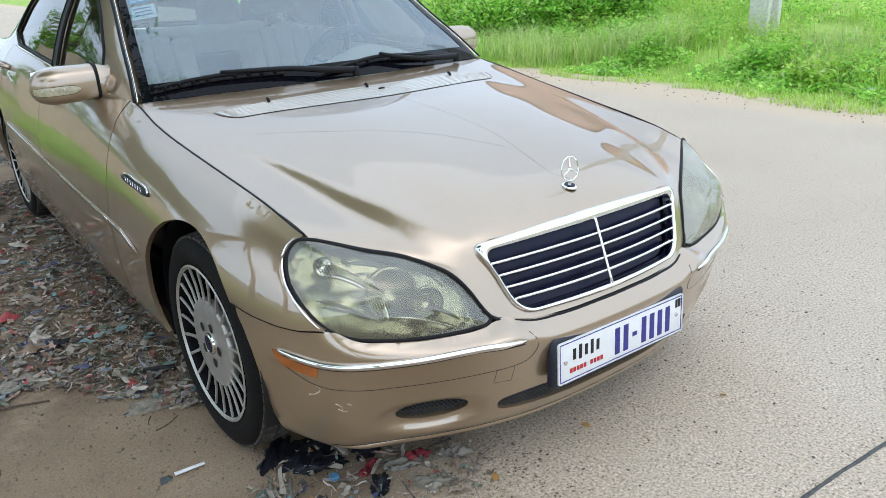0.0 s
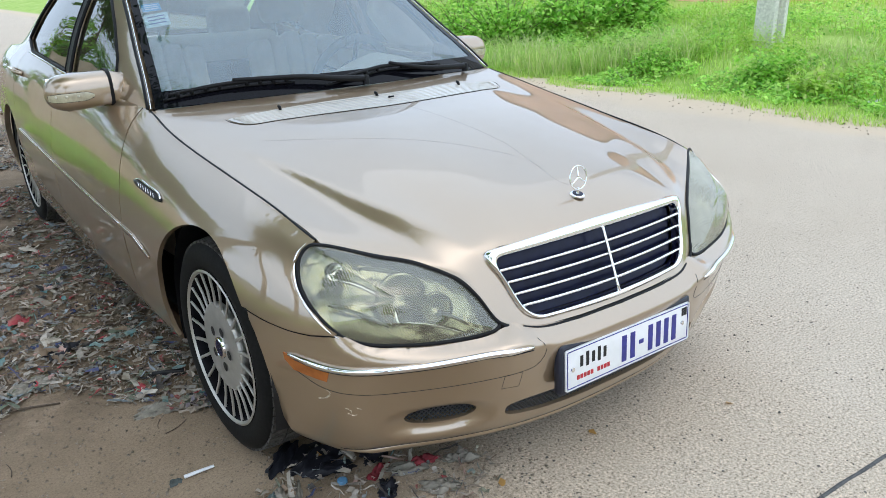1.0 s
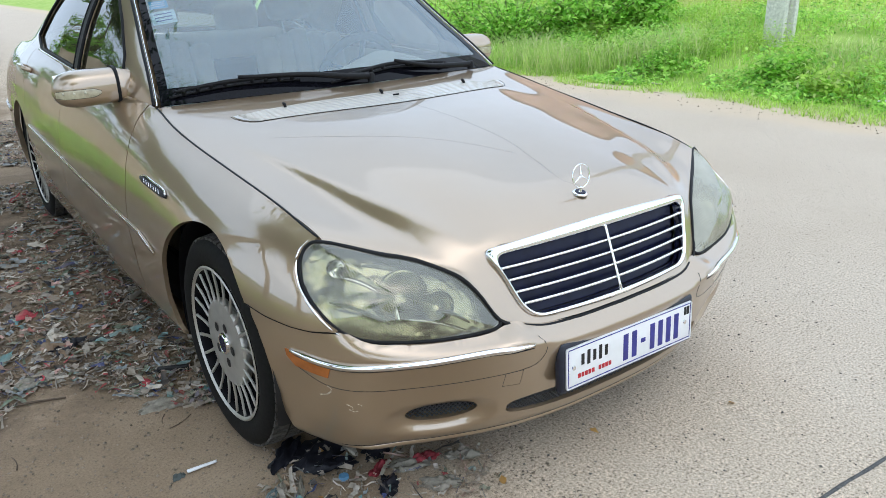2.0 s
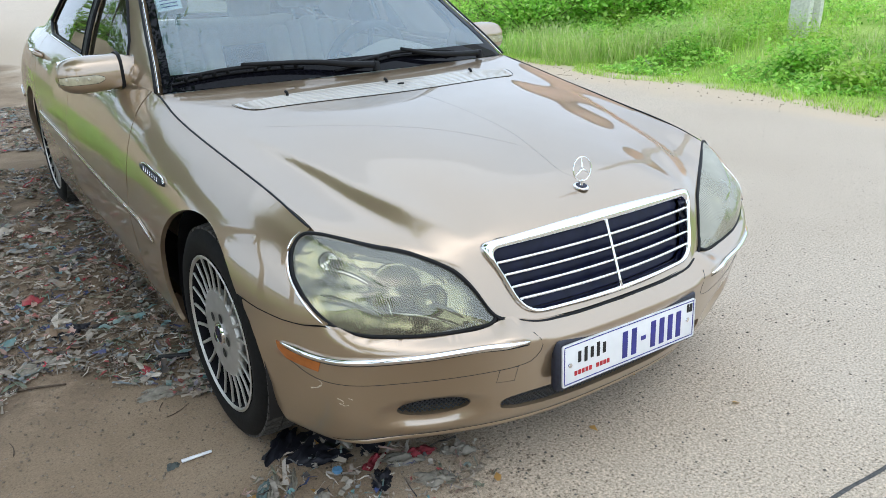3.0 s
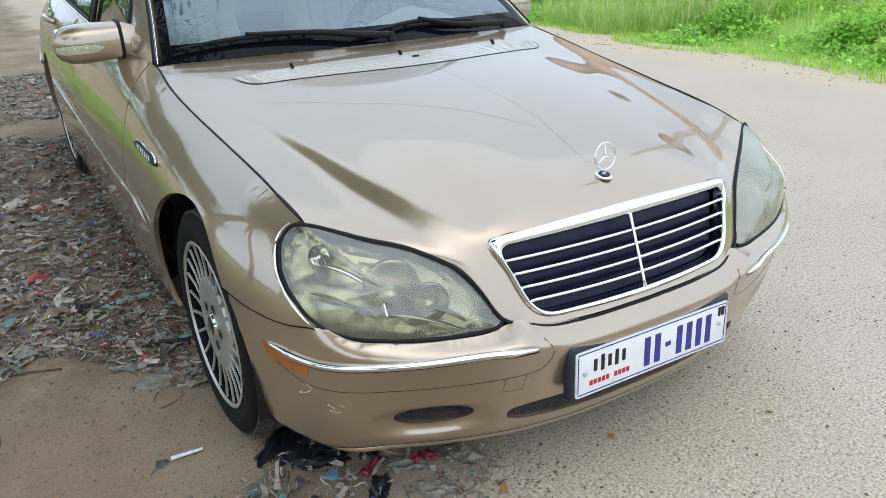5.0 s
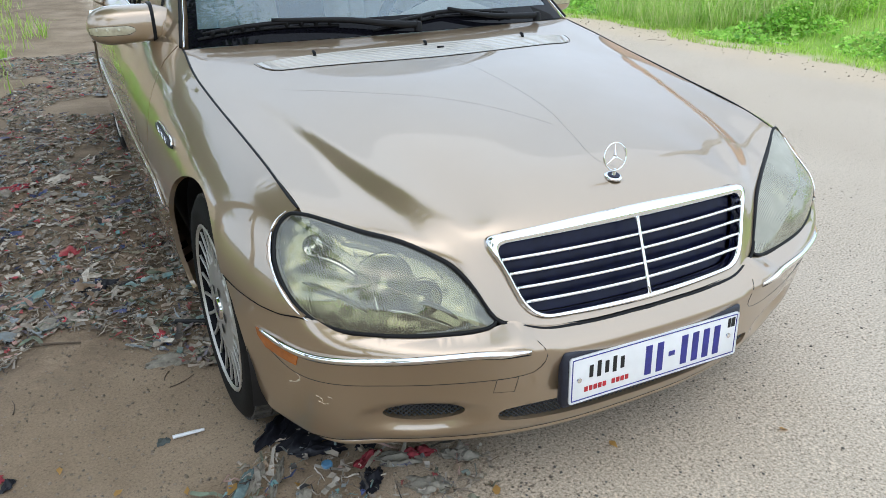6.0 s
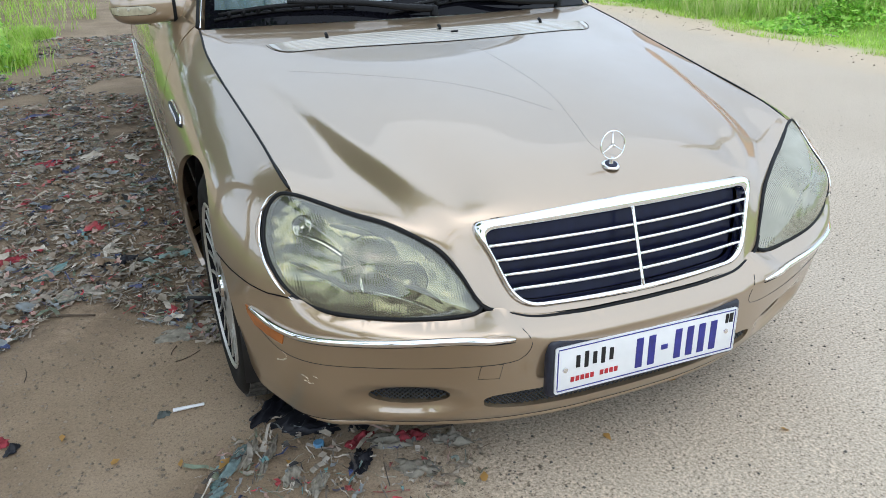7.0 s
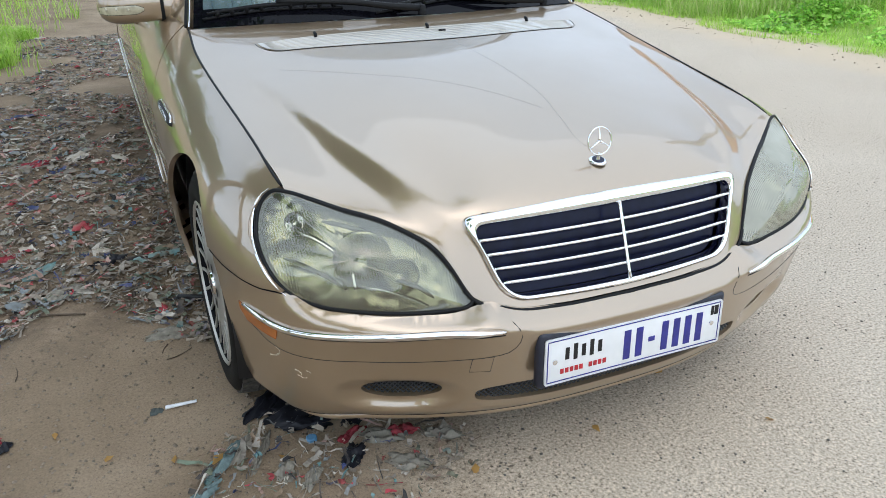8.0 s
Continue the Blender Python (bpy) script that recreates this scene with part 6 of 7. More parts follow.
def leaf_shape(v, f, at, size, normal, narrow=0.42):
    """One pointed leaf with a fold along its middle."""
    n = Vector(normal).normalized()
    t = n.orthogonal().normalized()
    t.rotate(Matrix.Rotation(rng.uniform(0, math.tau), 3, n))
    s = n.cross(t)
    b = len(v)
    at = Vector(at)
    v += [at, at + t * size * 0.4 + s * size * narrow * 0.5 + n * size * 0.06, at + t * size * 0.45, at + t * size * 0.4 - s * size * narrow * 0.5 + n * size * 0.06, at + t * size - n * size * 0.12]
    f += [[b, b + 1, b + 2], [b, b + 2, b + 3], [b + 1, b + 4, b + 2], [b + 2, b + 4, b + 3]]


def shrub(cx, cy, r, h, n, size, label, mat=None):
    hub = thing("shrub", label, "shrub", "verge shrubs", at=(cx, cy, ground_height(cx, cy)))
    v, f, stems = [], [], []
    for i in range(max(7, int(n / 110))):
        g, d = rng.uniform(0, math.tau), r * math.sqrt(rng.random())
        top = Vector((d * math.cos(g), d * math.sin(g), h * rng.uniform(0.5, 1.0) * (1 - 0.35 * (d / r) ** 2)))
        stem = rope([(0.15 * top.x, 0.15 * top.y, -0.02), (0.5 * top.x, 0.5 * top.y, 0.5 * top.z), tuple(top)], 6)
        stems.append(tube(stem, lambda t: (0.008 if h > 0.7 else 0.003) * (1 - 0.7 * t) + 0.001, 5))
        for _ in range(int(n / max(7, int(n / 110)))):
            t = rng.uniform(0.25, 1.0)
            p = stem[min(int(t * 5), 5)] + Vector((rng.gauss(0, 0.09), rng.gauss(0, 0.09), rng.gauss(0, 0.07)))
            leaf_shape(v, f, p, size * rng.uniform(0.6, 1.2), (rng.gauss(0, 0.6), rng.gauss(0, 0.6), 1.0), 0.5)
    part("stem", joined("stem", stems), BARK if h > 0.7 else LEAVES, hub)
    part("foliage", mesh_of("foliage", v, f), mat or LEAVES, hub)


for cx, cy, r, h, n, size in [(6.7, 8.2, 0.9, 1.1, 4200, 0.10), (7.5, 7.3, 0.9, 1.05, 4600, 0.11), (8.3, 7.0, 0.8, 0.95, 3600, 0.11), (7.0, 9.6, 1.2, 1.3, 2600, 0.08), (9.0, 8.6, 1.2, 1.3, 2600, 0.08), (6.0, 9.2, 0.8, 1.0, 1600, 0.075), (8.2, 10.5, 1.4, 1.4, 2400, 0.09)]:
    shrub(cx, cy, r, h, n, size, "dense green shrub with broad pointed leaves on the verge")
for cx, cy, r, h, n, size in [(6.75, 4.75, 0.35, 0.42, 900, 0.045), (7.2, 4.2, 0.4, 0.40, 900, 0.04), (7.3, 3.75, 0.35, 0.36, 700, 0.04), (7.9, 5.3, 0.6, 0.45, 1100, 0.045), (6.9, 3.45, 0.3, 0.34, 600, 0.04), (8.6, 4.9, 0.5, 0.4, 800, 0.04), (7.0, 1.9, 0.4, 0.35, 600, 0.04), (9.2, 6.0, 0.7, 0.5, 1000, 0.045)]:
    shrub(cx, cy, r, h, n, size, "low leafy weeds growing among the grass", GRASS)

clump = random.Random(31)
for i in range(15):
    cx, cy = clump.uniform(6.0, 7.1), clump.uniform(2.2, 7.0)
    if bare(cx, cy) or math.hypot(cx - 7.6, cy - 4.28) < 0.5:
        continue
    shrub(cx, cy, clump.uniform(0.22, 0.42), clump.uniform(0.28, 0.48), clump.randint(450, 900), clump.uniform(0.05, 0.085), "knee-high leafy weed growing on the verge", LEAVES if i % 3 else GRASS)

# low broad-leaved weeds all over the verge
v, f = [], []
while len(f) < 4 * 30000:
    y = rng.uniform(0.2, 11)
    x = 5.35 + rng.random() ** 1.4 * 4.6
    edge = 5.55 + 0.3 * noise.noise(Vector((0, y * 1.1, 2))) + 0.18 * math.sin(y * 2.1)
    lush = noise.noise(Vector((x * 1.1, y * 1.1, 23))) + 0.35 * noise.noise(Vector((x * 3.1, y * 3.1, 29)))
    if x < edge or bare(x, y) or lush < -0.12:
        continue
    h = (0.08 + 0.34 * max(lush, 0)) * smooth(-0.1, 0.8, x - edge) + 0.03
    leaf_shape(v, f, (x, y, ground_height(x, y) + h * (1 - rng.random() ** 2)), rng.uniform(0.03, 0.075), (rng.gauss(0, 0.5) - 0.2, rng.gauss(0, 0.5) - 0.2, 1.0), 0.55)
tagged(part("verge_weeds", mesh_of("verge_weeds", v, f), LEAVES), "low broad-leaved weeds among the verge grass", "weeds", kind="stuff")

# the near side: grass past the earth strip
def left_spots(n):
    out = []
    while len(out) < n:
        y = rng.uniform(-6, 16)
        x = -1.15 - rng.random() ** 1.4 * 9
        edge = -1.75 - 0.25 * noise.noise(Vector((1, y * 0.9, 4))) * 2 if y > 5.3 else -3.1 - 0.3 * noise.noise(Vector((1, y, 4)))
        if 5.3 < y < 5.9 and x > edge - (5.9 - y) * 1.6:
            continue
        patch = noise.noise(Vector((x * 0.8, y * 0.8, 11)))
        if x > edge + rng.uniform(-0.3, 0.3) and not (patch > 0.33 and 7 < y < 9.5):
            continue
        out.append((x, y, rng.uniform(0.06, 0.22) + max(0, patch) * 0.25, rng.uniform(0.2, 1.0)))
    return out


blades("roadside_grass", left_spots(26000), GRASS, "green grass beside the earth strip", "grass")


for cx, cy, r, h in ((-2.0, 6.5, 0.35, 0.26), (-2.15, 7.1, 0.45, 0.30), (-1.85, 7.9, 0.30, 0.18), (-2.5, 6.2, 0.4, 0.3)):
    blades("grass_tuft", list(tuft_spots(cx, cy, r, h, 1100)), GRASS, "dense bright green grass tuft beside the track", "grass tuft")

# leafy weeds in that grass
v, f = [], []
while len(f) < 4 * 7000:
    x, y = rng.uniform(-3.6, -1.5), rng.uniform(5.6, 9.5)
    if noise.noise(Vector((x * 1.6, y * 1.6, 31))) < -0.05 or x > -1.75 - 0.12 * (y - 5.6):
        continue
    leaf_shape(v, f, (x, y, ground_height(x, y) + 0.26 * rng.random() ** 1.5), rng.uniform(0.03, 0.075), (rng.gauss(0, 0.5), rng.gauss(0, 0.5) - 0.2, 1.0), 0.5)
tagged(part("roadside_weeds", mesh_of("roadside_weeds", v, f), LEAVES), "low leafy weeds beside the earth strip", "weeds", kind="stuff")


def tree(at, height, crown, radius, n, seed, leaf=(0.10, 0.19)):
    r2 = random.Random(seed)
    hub = thing("tree", "tall broadleaf tree with an open leafy crown", "tree", "roadside trees", at=(at[0], at[1], ground_height(*at)))
    trunk_top = Vector((crown[0] * 0.5, crown[1] * 0.5, height * 0.55))
    part("trunk", tube_mesh("trunk", rope([(0, 0, -0.1), (0.1, 0.05, height * 0.25), tuple(trunk_top)], 14), lambda t: 0.20 * (1 - 0.55 * t), 12), BARK, hub)
    v, f, limbs = [], [], []
    mid = Vector((crown[0], crown[1], height - radius * 0.75))
    for i in range(18):
        d = Vector((r2.gauss(0, 1), r2.gauss(0, 1), r2.gauss(0.15, 0.7))).normalized()
        tip = mid + Vector((d.x * radius, d.y * radius, d.z * radius * 0.75)) * r2.uniform(0.6, 1.0)
        limb = rope([tuple(trunk_top * r2.uniform(0.75, 1.0)), tuple(trunk_top.lerp(tip, 0.5) + Vector((0, 0, 0.25))), tuple(tip)], 9)
        limbs.append(tube(limb, lambda t: 0.07 * (1 - 0.85 * t), 6))
        for _ in range(int(n / 18)):
            t = r2.uniform(0.35, 1.0)
            p = limb[min(int(t * 8), 8)] + Vector((r2.gauss(0, 0.42), r2.gauss(0, 0.42), r2.gauss(0, 0.33)))
            leaf_shape(v, f, p, r2.uniform(*leaf), (r2.gauss(0, 0.7), r2.gauss(0, 0.7), 1), 0.5)
    part("limb", joined("limb", limbs), BARK, hub)
    part("crown", mesh_of("crown", v, f), TREE_LEAVES, hub)


tree((-5.5, -0.6), 6.0, (0.2, 0.2), 2.2, 4600, 2)
tree((-4.4, -6.2), 6.8, (0.5, 0.3), 2.4, 4600, 3)
# three unseen overhanging crowns, placed to darken reflections in bonnet and windscreen
tree((-3.9, 4.8), 8.6, (2.1, -4.0), 2.2, 22000, 6, (0.08, 0.14))
tree((-6.2, 3.6), 8.6, (4.0, 2.1), 1.8, 15000, 12, (0.11, 0.18))
tree((-6.4, 1.4), 8.4, (4.2, 2.1), 1.8, 13000, 15, (0.09, 0.15))
tree((-3.3, 13.8), 7.4, (0.0, 0.0), 2.7, 17000, 7, (0.16, 0.28))
tree((-7.0, 13.4), 7.0, (0.2, 0.2), 2.7, 13000, 9, (0.16, 0.28))
tree((-9.2, 13.4), 6.5, (0.0, 0.0), 2.6, 6000, 8)

for i in range(5):
    shrub(-3.0 - 1.0 * i, 12.9 + 0.3 * (i % 2), 0.9, 4.3, 4000, 0.13, "tall leafy hedge shrub behind the yard wall")

# distant tree line all round
v, f = [], []
for i in range(9000):
    g = rng.uniform(0, math.tau)
    d = rng.uniform(130, 160)
    h = (4.2 + 1.5 * noise.noise(Vector((math.cos(g) * 4, math.sin(g) * 4, 0))) * 2) * rng.random() ** 0.7
    leaf_shape(v, f, (d * math.cos(g), d * math.sin(g), max(h, 0.2)), rng.uniform(1.2, 2.6), (rng.gauss(0, 1), rng.gauss(0, 1), 0.6), 0.8)
tagged(part("far_woods", mesh_of("far_woods", v, f), TREE_LEAVES), "distant dark green tree line", "trees", kind="stuff")

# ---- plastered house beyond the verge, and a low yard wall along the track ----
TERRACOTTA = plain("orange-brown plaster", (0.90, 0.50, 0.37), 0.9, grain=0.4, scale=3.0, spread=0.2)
ROOFING = plain("dark roof sheeting", (0.16, 0.10, 0.08), 0.7, grain=0.3, scale=12, spread=0.3)
BEIGE = plain("beige plaster", (0.62, 0.50, 0.36), 0.9, grain=0.4, scale=4.0, spread=0.2)


def slab(a, b, thick, z0, z1):
    """An upright wall from a to b, thick outwards."""
    a, b = Vector((*a, 0)), Vector((*b, 0))
    d = (b - a).normalized()
    o = Vector((d.y, -d.x, 0)) * thick
    v = [p + Vector((0, 0, z)) for z in (z0, z1) for p in (a, b, b + o, a + o)]
    return mesh_of("wall", v, [[3, 2, 1, 0], [4, 5, 6, 7], [0, 1, 5, 4], [1, 2, 6, 5], [2, 3, 7, 6], [3, 0, 4, 7]], shade=False)


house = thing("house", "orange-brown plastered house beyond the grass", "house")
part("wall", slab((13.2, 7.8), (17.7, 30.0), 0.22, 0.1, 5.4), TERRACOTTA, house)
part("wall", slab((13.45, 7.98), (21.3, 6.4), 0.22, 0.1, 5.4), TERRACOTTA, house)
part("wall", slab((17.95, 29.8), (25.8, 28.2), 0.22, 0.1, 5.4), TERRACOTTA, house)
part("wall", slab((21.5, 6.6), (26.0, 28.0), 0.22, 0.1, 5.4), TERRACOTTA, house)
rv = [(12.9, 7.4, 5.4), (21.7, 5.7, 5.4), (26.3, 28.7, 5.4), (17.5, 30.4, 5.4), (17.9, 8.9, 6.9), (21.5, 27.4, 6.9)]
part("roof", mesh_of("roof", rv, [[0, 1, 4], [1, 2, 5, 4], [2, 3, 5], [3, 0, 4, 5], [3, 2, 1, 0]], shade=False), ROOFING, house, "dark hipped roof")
yard = part("yard_wall", slab((-10.0, 11.9), (-2.4, 11.4), 0.16, -0.1, 1.6), BEIGE)
tagged(yard, "low beige plastered yard wall beside the track", "wall", kind="structure")

# ---- concrete pole ----
CONCRETE = plain("weathered grey concrete", (0.68, 0.67, 0.63), 0.9, grain=0.5, scale=35, spread=0.2)
pole = thing("utility_pole", "grey concrete utility pole with a recessed side, standing in the grass", "utility pole", at=(7.6, 4.28, 0.0))
pole.rotation_euler = (0, radians(1.0), radians(4))
pole.scale = (1.05, 1.05, 1.0)
core = [((-0.14, -0.035, -0.3), (0.14, 0.035, 7.0)), ((-0.165, -0.115, -0.3), (-0.085, 0.115, 7.0)), ((0.085, -0.115, -0.3), (0.165, 0.115, 7.0))]
for lo, hi in core:
    part("flange" if lo[0] != -0.14 else "web", box("flange", lo, hi, 0.008), CONCRETE, pole)
for z in (0.95, 2.6, 4.3):
    part("stiffener", box("stiffener", (-0.1, -0.10, z), (0.1, 0.10, z + 0.30), 0.01), CONCRETE, pole)
for i in range(3):
    part("painted_bar", box("painted_bar", (-0.1665, -0.07 + 0.05 * i, 0.98), (-0.1645, -0.04 + 0.05 * i, 1.05)), DARK, pole)

# ---- small things on the verge ----
PLASTIC = plain("white plastic film", (0.75, 0.76, 0.78), 0.35, scale=30, spread=0.15)


def crumple(name, rx, ry, h, seed, n=10):
    """A crumpled sheet or bag."""
    verts_, faces_ = [], []
    for j in range(n + 1):
        for i in range(n + 1):
            u, w = -1 + 2 * i / n, -1 + 2 * j / n
            edge = 1 + 0.40 * noise.noise(Vector((u * 1.7 + seed, w * 1.7, seed * 0.7))) + 0.25 * noise.noise(Vector((u * 4.5, w * 4.5 + seed, seed)))
            zz = h * (0.5 + 0.9 * noise.noise(Vector((u * 2.2, w * 2.2, seed))) + 0.4 * noise.noise(Vector((u * 6, w * 6, seed)))) * (1 - 0.7 * max(abs(u), abs(w)) ** 2)
            verts_.append((u * math.sqrt(1 - 0.45 * w * w) * rx * edge, w * math.sqrt(1 - 0.45 * u * u) * ry * edge, max(zz, 0.001)))
    for j in range(n):
        for i in range(n):
            q = j * (n + 1) + i
            faces_.append([q, q + 1, q + n + 2, q + n + 1])
    return mesh_of(name, verts_, faces_)


bag = part("plastic_bag", crumple("plastic_bag", 0.085, 0.07, 0.13, 3.3, 12), PLASTIC)
bag.location = (6.04, 2.21, ground_height(6.04, 2.21))
tagged(bag, "crumpled white plastic bag lying in the grass", "plastic bag")
TWIG_W = plain("bleached dry wood", (0.55, 0.50, 0.42), 0.8, scale=40)
TWIG = plain("dark dry twig", (0.09, 0.065, 0.045), 0.9, scale=40, spread=0.4)
tw = [(5.82, 5.16, 0.10), (5.76, 4.98, 0.035), (5.71, 4.85, 0.02), (5.68, 4.68, 0.015), (5.66, 4.48, 0.02)]
tagged(part("branch", tube_mesh("branch", rope([(x, y, z + ground_height(x, y)) for x, y, z in tw], 20), 0.010, 6), TWIG_W), "bleached bent branch lying at the edge of the grass", "branch")

# ---- litter on the earth strip ----
def cloth_material():
    m, nt, b = material("dirty textile scraps")
    o = nt.nodes.new("ShaderNodeObjectInfo")
    stops = [(0.0, (0.30, 0.28, 0.25)), (0.15, (0.46, 0.43, 0.39)), (0.26, (0.05, 0.05, 0.055)), (0.37, (0.64, 0.61, 0.55)), (0.47, (0.28, 0.33, 0.37)), (0.56, (0.27, 0.20, 0.14)), (0.67, (0.46, 0.07, 0.09)), (0.71, (0.19, 0.24, 0.18)), (0.78, (0.54, 0.36, 0.33)), (0.83, (0.17, 0.32, 0.34)), (0.87, (0.40, 0.38, 0.34)), (0.96, (0.06, 0.08, 0.20))]
    r = ramp(nt, o.outputs["Random"], stops)
    r.color_ramp.interpolation = "CONSTANT"
    dirt = ramp(nt, tex(nt, 22, 6).outputs[0], [(0.35, (0.50, 0.43, 0.35)), (0.65, (1.0, 0.97, 0.92))])
    col = mix(nt, 0.85, r.outputs[0], dirt.outputs[0], "MULTIPLY")
    soil = ramp(nt, tex(nt, 9, 5).outputs[0], [(0.45, (0.0,) * 3), (0.65, (0.65,) * 3)])
    col = mix(nt, soil.outputs[0], col, (0.25, 0.195, 0.14))
    nt.links.new(col, b.inputs["Base Color"])
    b.inputs["Roughness"].default_value = 0.95
    bump(nt, b, tex(nt, 260, 3).outputs[0], 0.5, 0.002)
    return m, stops


CLOTH, cloth_stops = cloth_material()
scrap_mes = []
for i in range(22):
    me = crumple("cloth_scrap", rng.uniform(0.022, 0.055), rng.uniform(0.012, 0.035), rng.uniform(0.006, 0.020), i * 1.7, 5)
    me.materials.append(CLOTH)
    scrap_mes.append(me)


def litter_spot(r):
    """Where scraps lie: thick along the flank of the car, and a heap before the front wheel."""
    while True:
        if r.random() < 0.022:
            x, y = r.uniform(-1.08, -0.28), r.uniform(0.12, 0.70)
            c = ((x + 0.66) / 0.42) ** 2 + ((y - 0.38) / 0.26) ** 2 + 0.5 * noise.noise(Vector((x * 4, y * 4, 8)))
            if c < 0.9:
                return x, y
        else:
            x, y = r.uniform(-2.9, -0.35), 1.10 + r.random() ** 1.35 * 6.6
            edge = 1.33 + 0.25 * noise.noise(Vector((x * 2, 0, 5))) * 2 - 0.10 * smooth(-1.4, -0.9, x)
            if y > edge and noise.noise(Vector((x * 1.5, y * 1.5, 6))) > (-0.55 - 0.25 * noise.noise(Vector((x * 5, y * 5, 2))) if y < 4.8 else -0.25):
                return x, y


heap = random.Random(21)
for i in range(290):
    x, y = litter_spot(heap)
    ob = part("cloth_scrap", scrap_mes[i % 22])
    s = heap.uniform(0.7, 1.7) * (0.5 if y < 0.75 else 1.0)
    ob.matrix_basis = Matrix.Translation((x, y, ground_height(x, y) + 0.002 + heap.random() * 0.006)) @ Euler((heap.gauss(0, 0.12), heap.gauss(0, 0.12), heap.uniform(0, math.tau))).to_matrix().to_4x4() @ Matrix.Diagonal((s, s * heap.uniform(0.5, 1.1), s, 1))
    tagged(ob, "dirty crumpled textile scrap trodden into the earth", "textile scrap", "textile scraps")


def shreds_material():
    m, nt, b = material("small textile shreds")
    g = nt.nodes.new("ShaderNodeNewGeometry")
    r = ramp(nt, g.outputs["Random Per Island"], cloth_stops)
    r.color_ramp.interpolation = "CONSTANT"
    dirt = ramp(nt, tex(nt, 30, 5).outputs[0], [(0.35, (0.42, 0.36, 0.29)), (0.65, (1.0, 0.97, 0.92))])
    col = mix(nt, 0.75, r.outputs[0], dirt.outputs[0], "MULTIPLY")
    soil = ramp(nt, tex(nt, 7, 6).outputs[0], [(0.44, (0.0,) * 3), (0.64, (0.65,) * 3)])
    nt.links.new(mix(nt, soil.outputs[0], col, (0.27, 0.21, 0.15)), b.inputs["Base Color"])
    b.inputs["Roughness"].default_value = 0.95
    return m


v, f = [], []
for i in range(30000):
    x, y = litter_spot(heap)
    z = ground_height(x, y)
    L = (0.006 + 0.030 * heap.random() ** 2) * (1.8 if heap.random() < 0.12 else 1.0)
    W = (0.002 + 0.013 * heap.random() ** 2) * (0.3 if heap.random() < 0.35 else 1.0)
    if y < 0.75:
        L, W = L * 0.9, W * 0.6
    g = heap.uniform(0, math.tau)
    c, s = math.cos(g), math.sin(g)
    b = len(v)
    lift = heap.uniform(0.001, 0.012)
    tip, cant = heap.gauss(0, 0.10) * L, heap.gauss(0, 0.25) * W
    for j in range(4):
        t = -1 + 2 * j / 3
        bend = heap.gauss(0, 0.35) * W
        for w in (-1, 1):
            ww = W * w * heap.uniform(0.5, 1.2)
            v.append((x + c * t * L - s * (ww + bend), y + s * t * L + c * (ww + bend), z + 0.003 + abs(tip) + abs(cant) + tip * t + cant * w + lift * heap.random() + 0.004 * (j % 2)))
    f += [[b + 2 * j, b + 2 * j + 1, b + 2 * j + 3, b + 2 * j + 2] for j in range(3)]
tagged(part("textile_shreds", mesh_of("textile_shreds", v, f, shade=False), shreds_material()), "countless small trodden textile shreds on the earth", "litter", kind="stuff")

# stones and grit
STONE = plain("grey-brown stones", (0.215, 0.172, 0.128), 0.9, scale=60, spread=0.6)


DARK_STONE = plain("dark grey grit", (0.13, 0.115, 0.10), 0.9, scale=60, spread=0.7)


def grit(name, n, spot, lo, hi, label, mat):
    v, f = [], []
    for _ in range(n):
        x, y = spot()
        r = lo + (hi - lo) * rng.random() ** 3
        z = ground_height(x, y) + r * 0.2
        b = len(v)
        q = [(1, 0, 0), (-0.9, 0.1, 0), (0.1, 0.9, 0), (0, -1, 0), (0, 0.1, 0.7), (0.1, 0, -0.6)]
        g = rng.uniform(0, math.tau)
        for px, py, pz in q:
            k = r * rng.uniform(0.7, 1.25)
            v.append((x + k * (px * math.cos(g) - py * math.sin(g)), y + k * (px * math.sin(g) + py * math.cos(g)), z + k * pz))
        f += [[b + a, b + c, b + d] for a, c, d in ((0, 2, 4), (2, 1, 4), (1, 3, 4), (3, 0, 4), (2, 0, 5), (1, 2, 5), (3, 1, 5), (0, 3, 5))]
    tagged(part(name, mesh_of(name, v, f, shade=False), mat), label, "gravel", kind="stuff")


grit("earth_grit", 16000, lambda: (rng.uniform(-2.4, -0.2), rng.uniform(-0.6, 2.2)), 0.0012, 0.0075, "small stones and grit in the loose earth", STONE)
grit("road_grit", 7000, lambda: (-0.3 + 4.2 * rng.random() ** 1.7, rng.uniform(-0.7, 4.5)), 0.001, 0.006, "fine dark grit scattered on the concrete road", DARK_STONE)
grit("edge_grit", 450, lambda: (5.0 + rng.gauss(0, 0.16), rng.uniform(0.5, 8)), 0.002, 0.014, "stones along the edge of the verge", STONE)

# twigs
for i in range(16):
    x, y = (rng.uniform(-1.9, -0.95), rng.uniform(0.55, 1.5)) if i < 12 else (5.1 + rng.gauss(0, 0.12), rng.uniform(1.2, 6))
    g, L = rng.uniform(0, math.tau), rng.uniform(0.03, 0.09) if i < 12 else rng.uniform(0.08, 0.25)
    pts = [(x + math.cos(g + 0.1 * k) * L * k / 3, y + math.sin(g + 0.1 * k) * L * k / 3, 0) for k in range(4)]
    pts = [(a, b, ground_height(a, b) + 0.004) for a, b, _ in pts]
    tagged(part("twig", tube_mesh("twig", rope(pts, 8), lambda t: 0.002 * (1 - 0.5 * t), 5), TWIG), "thin dark dry twig on the earth", "twig", "twigs")
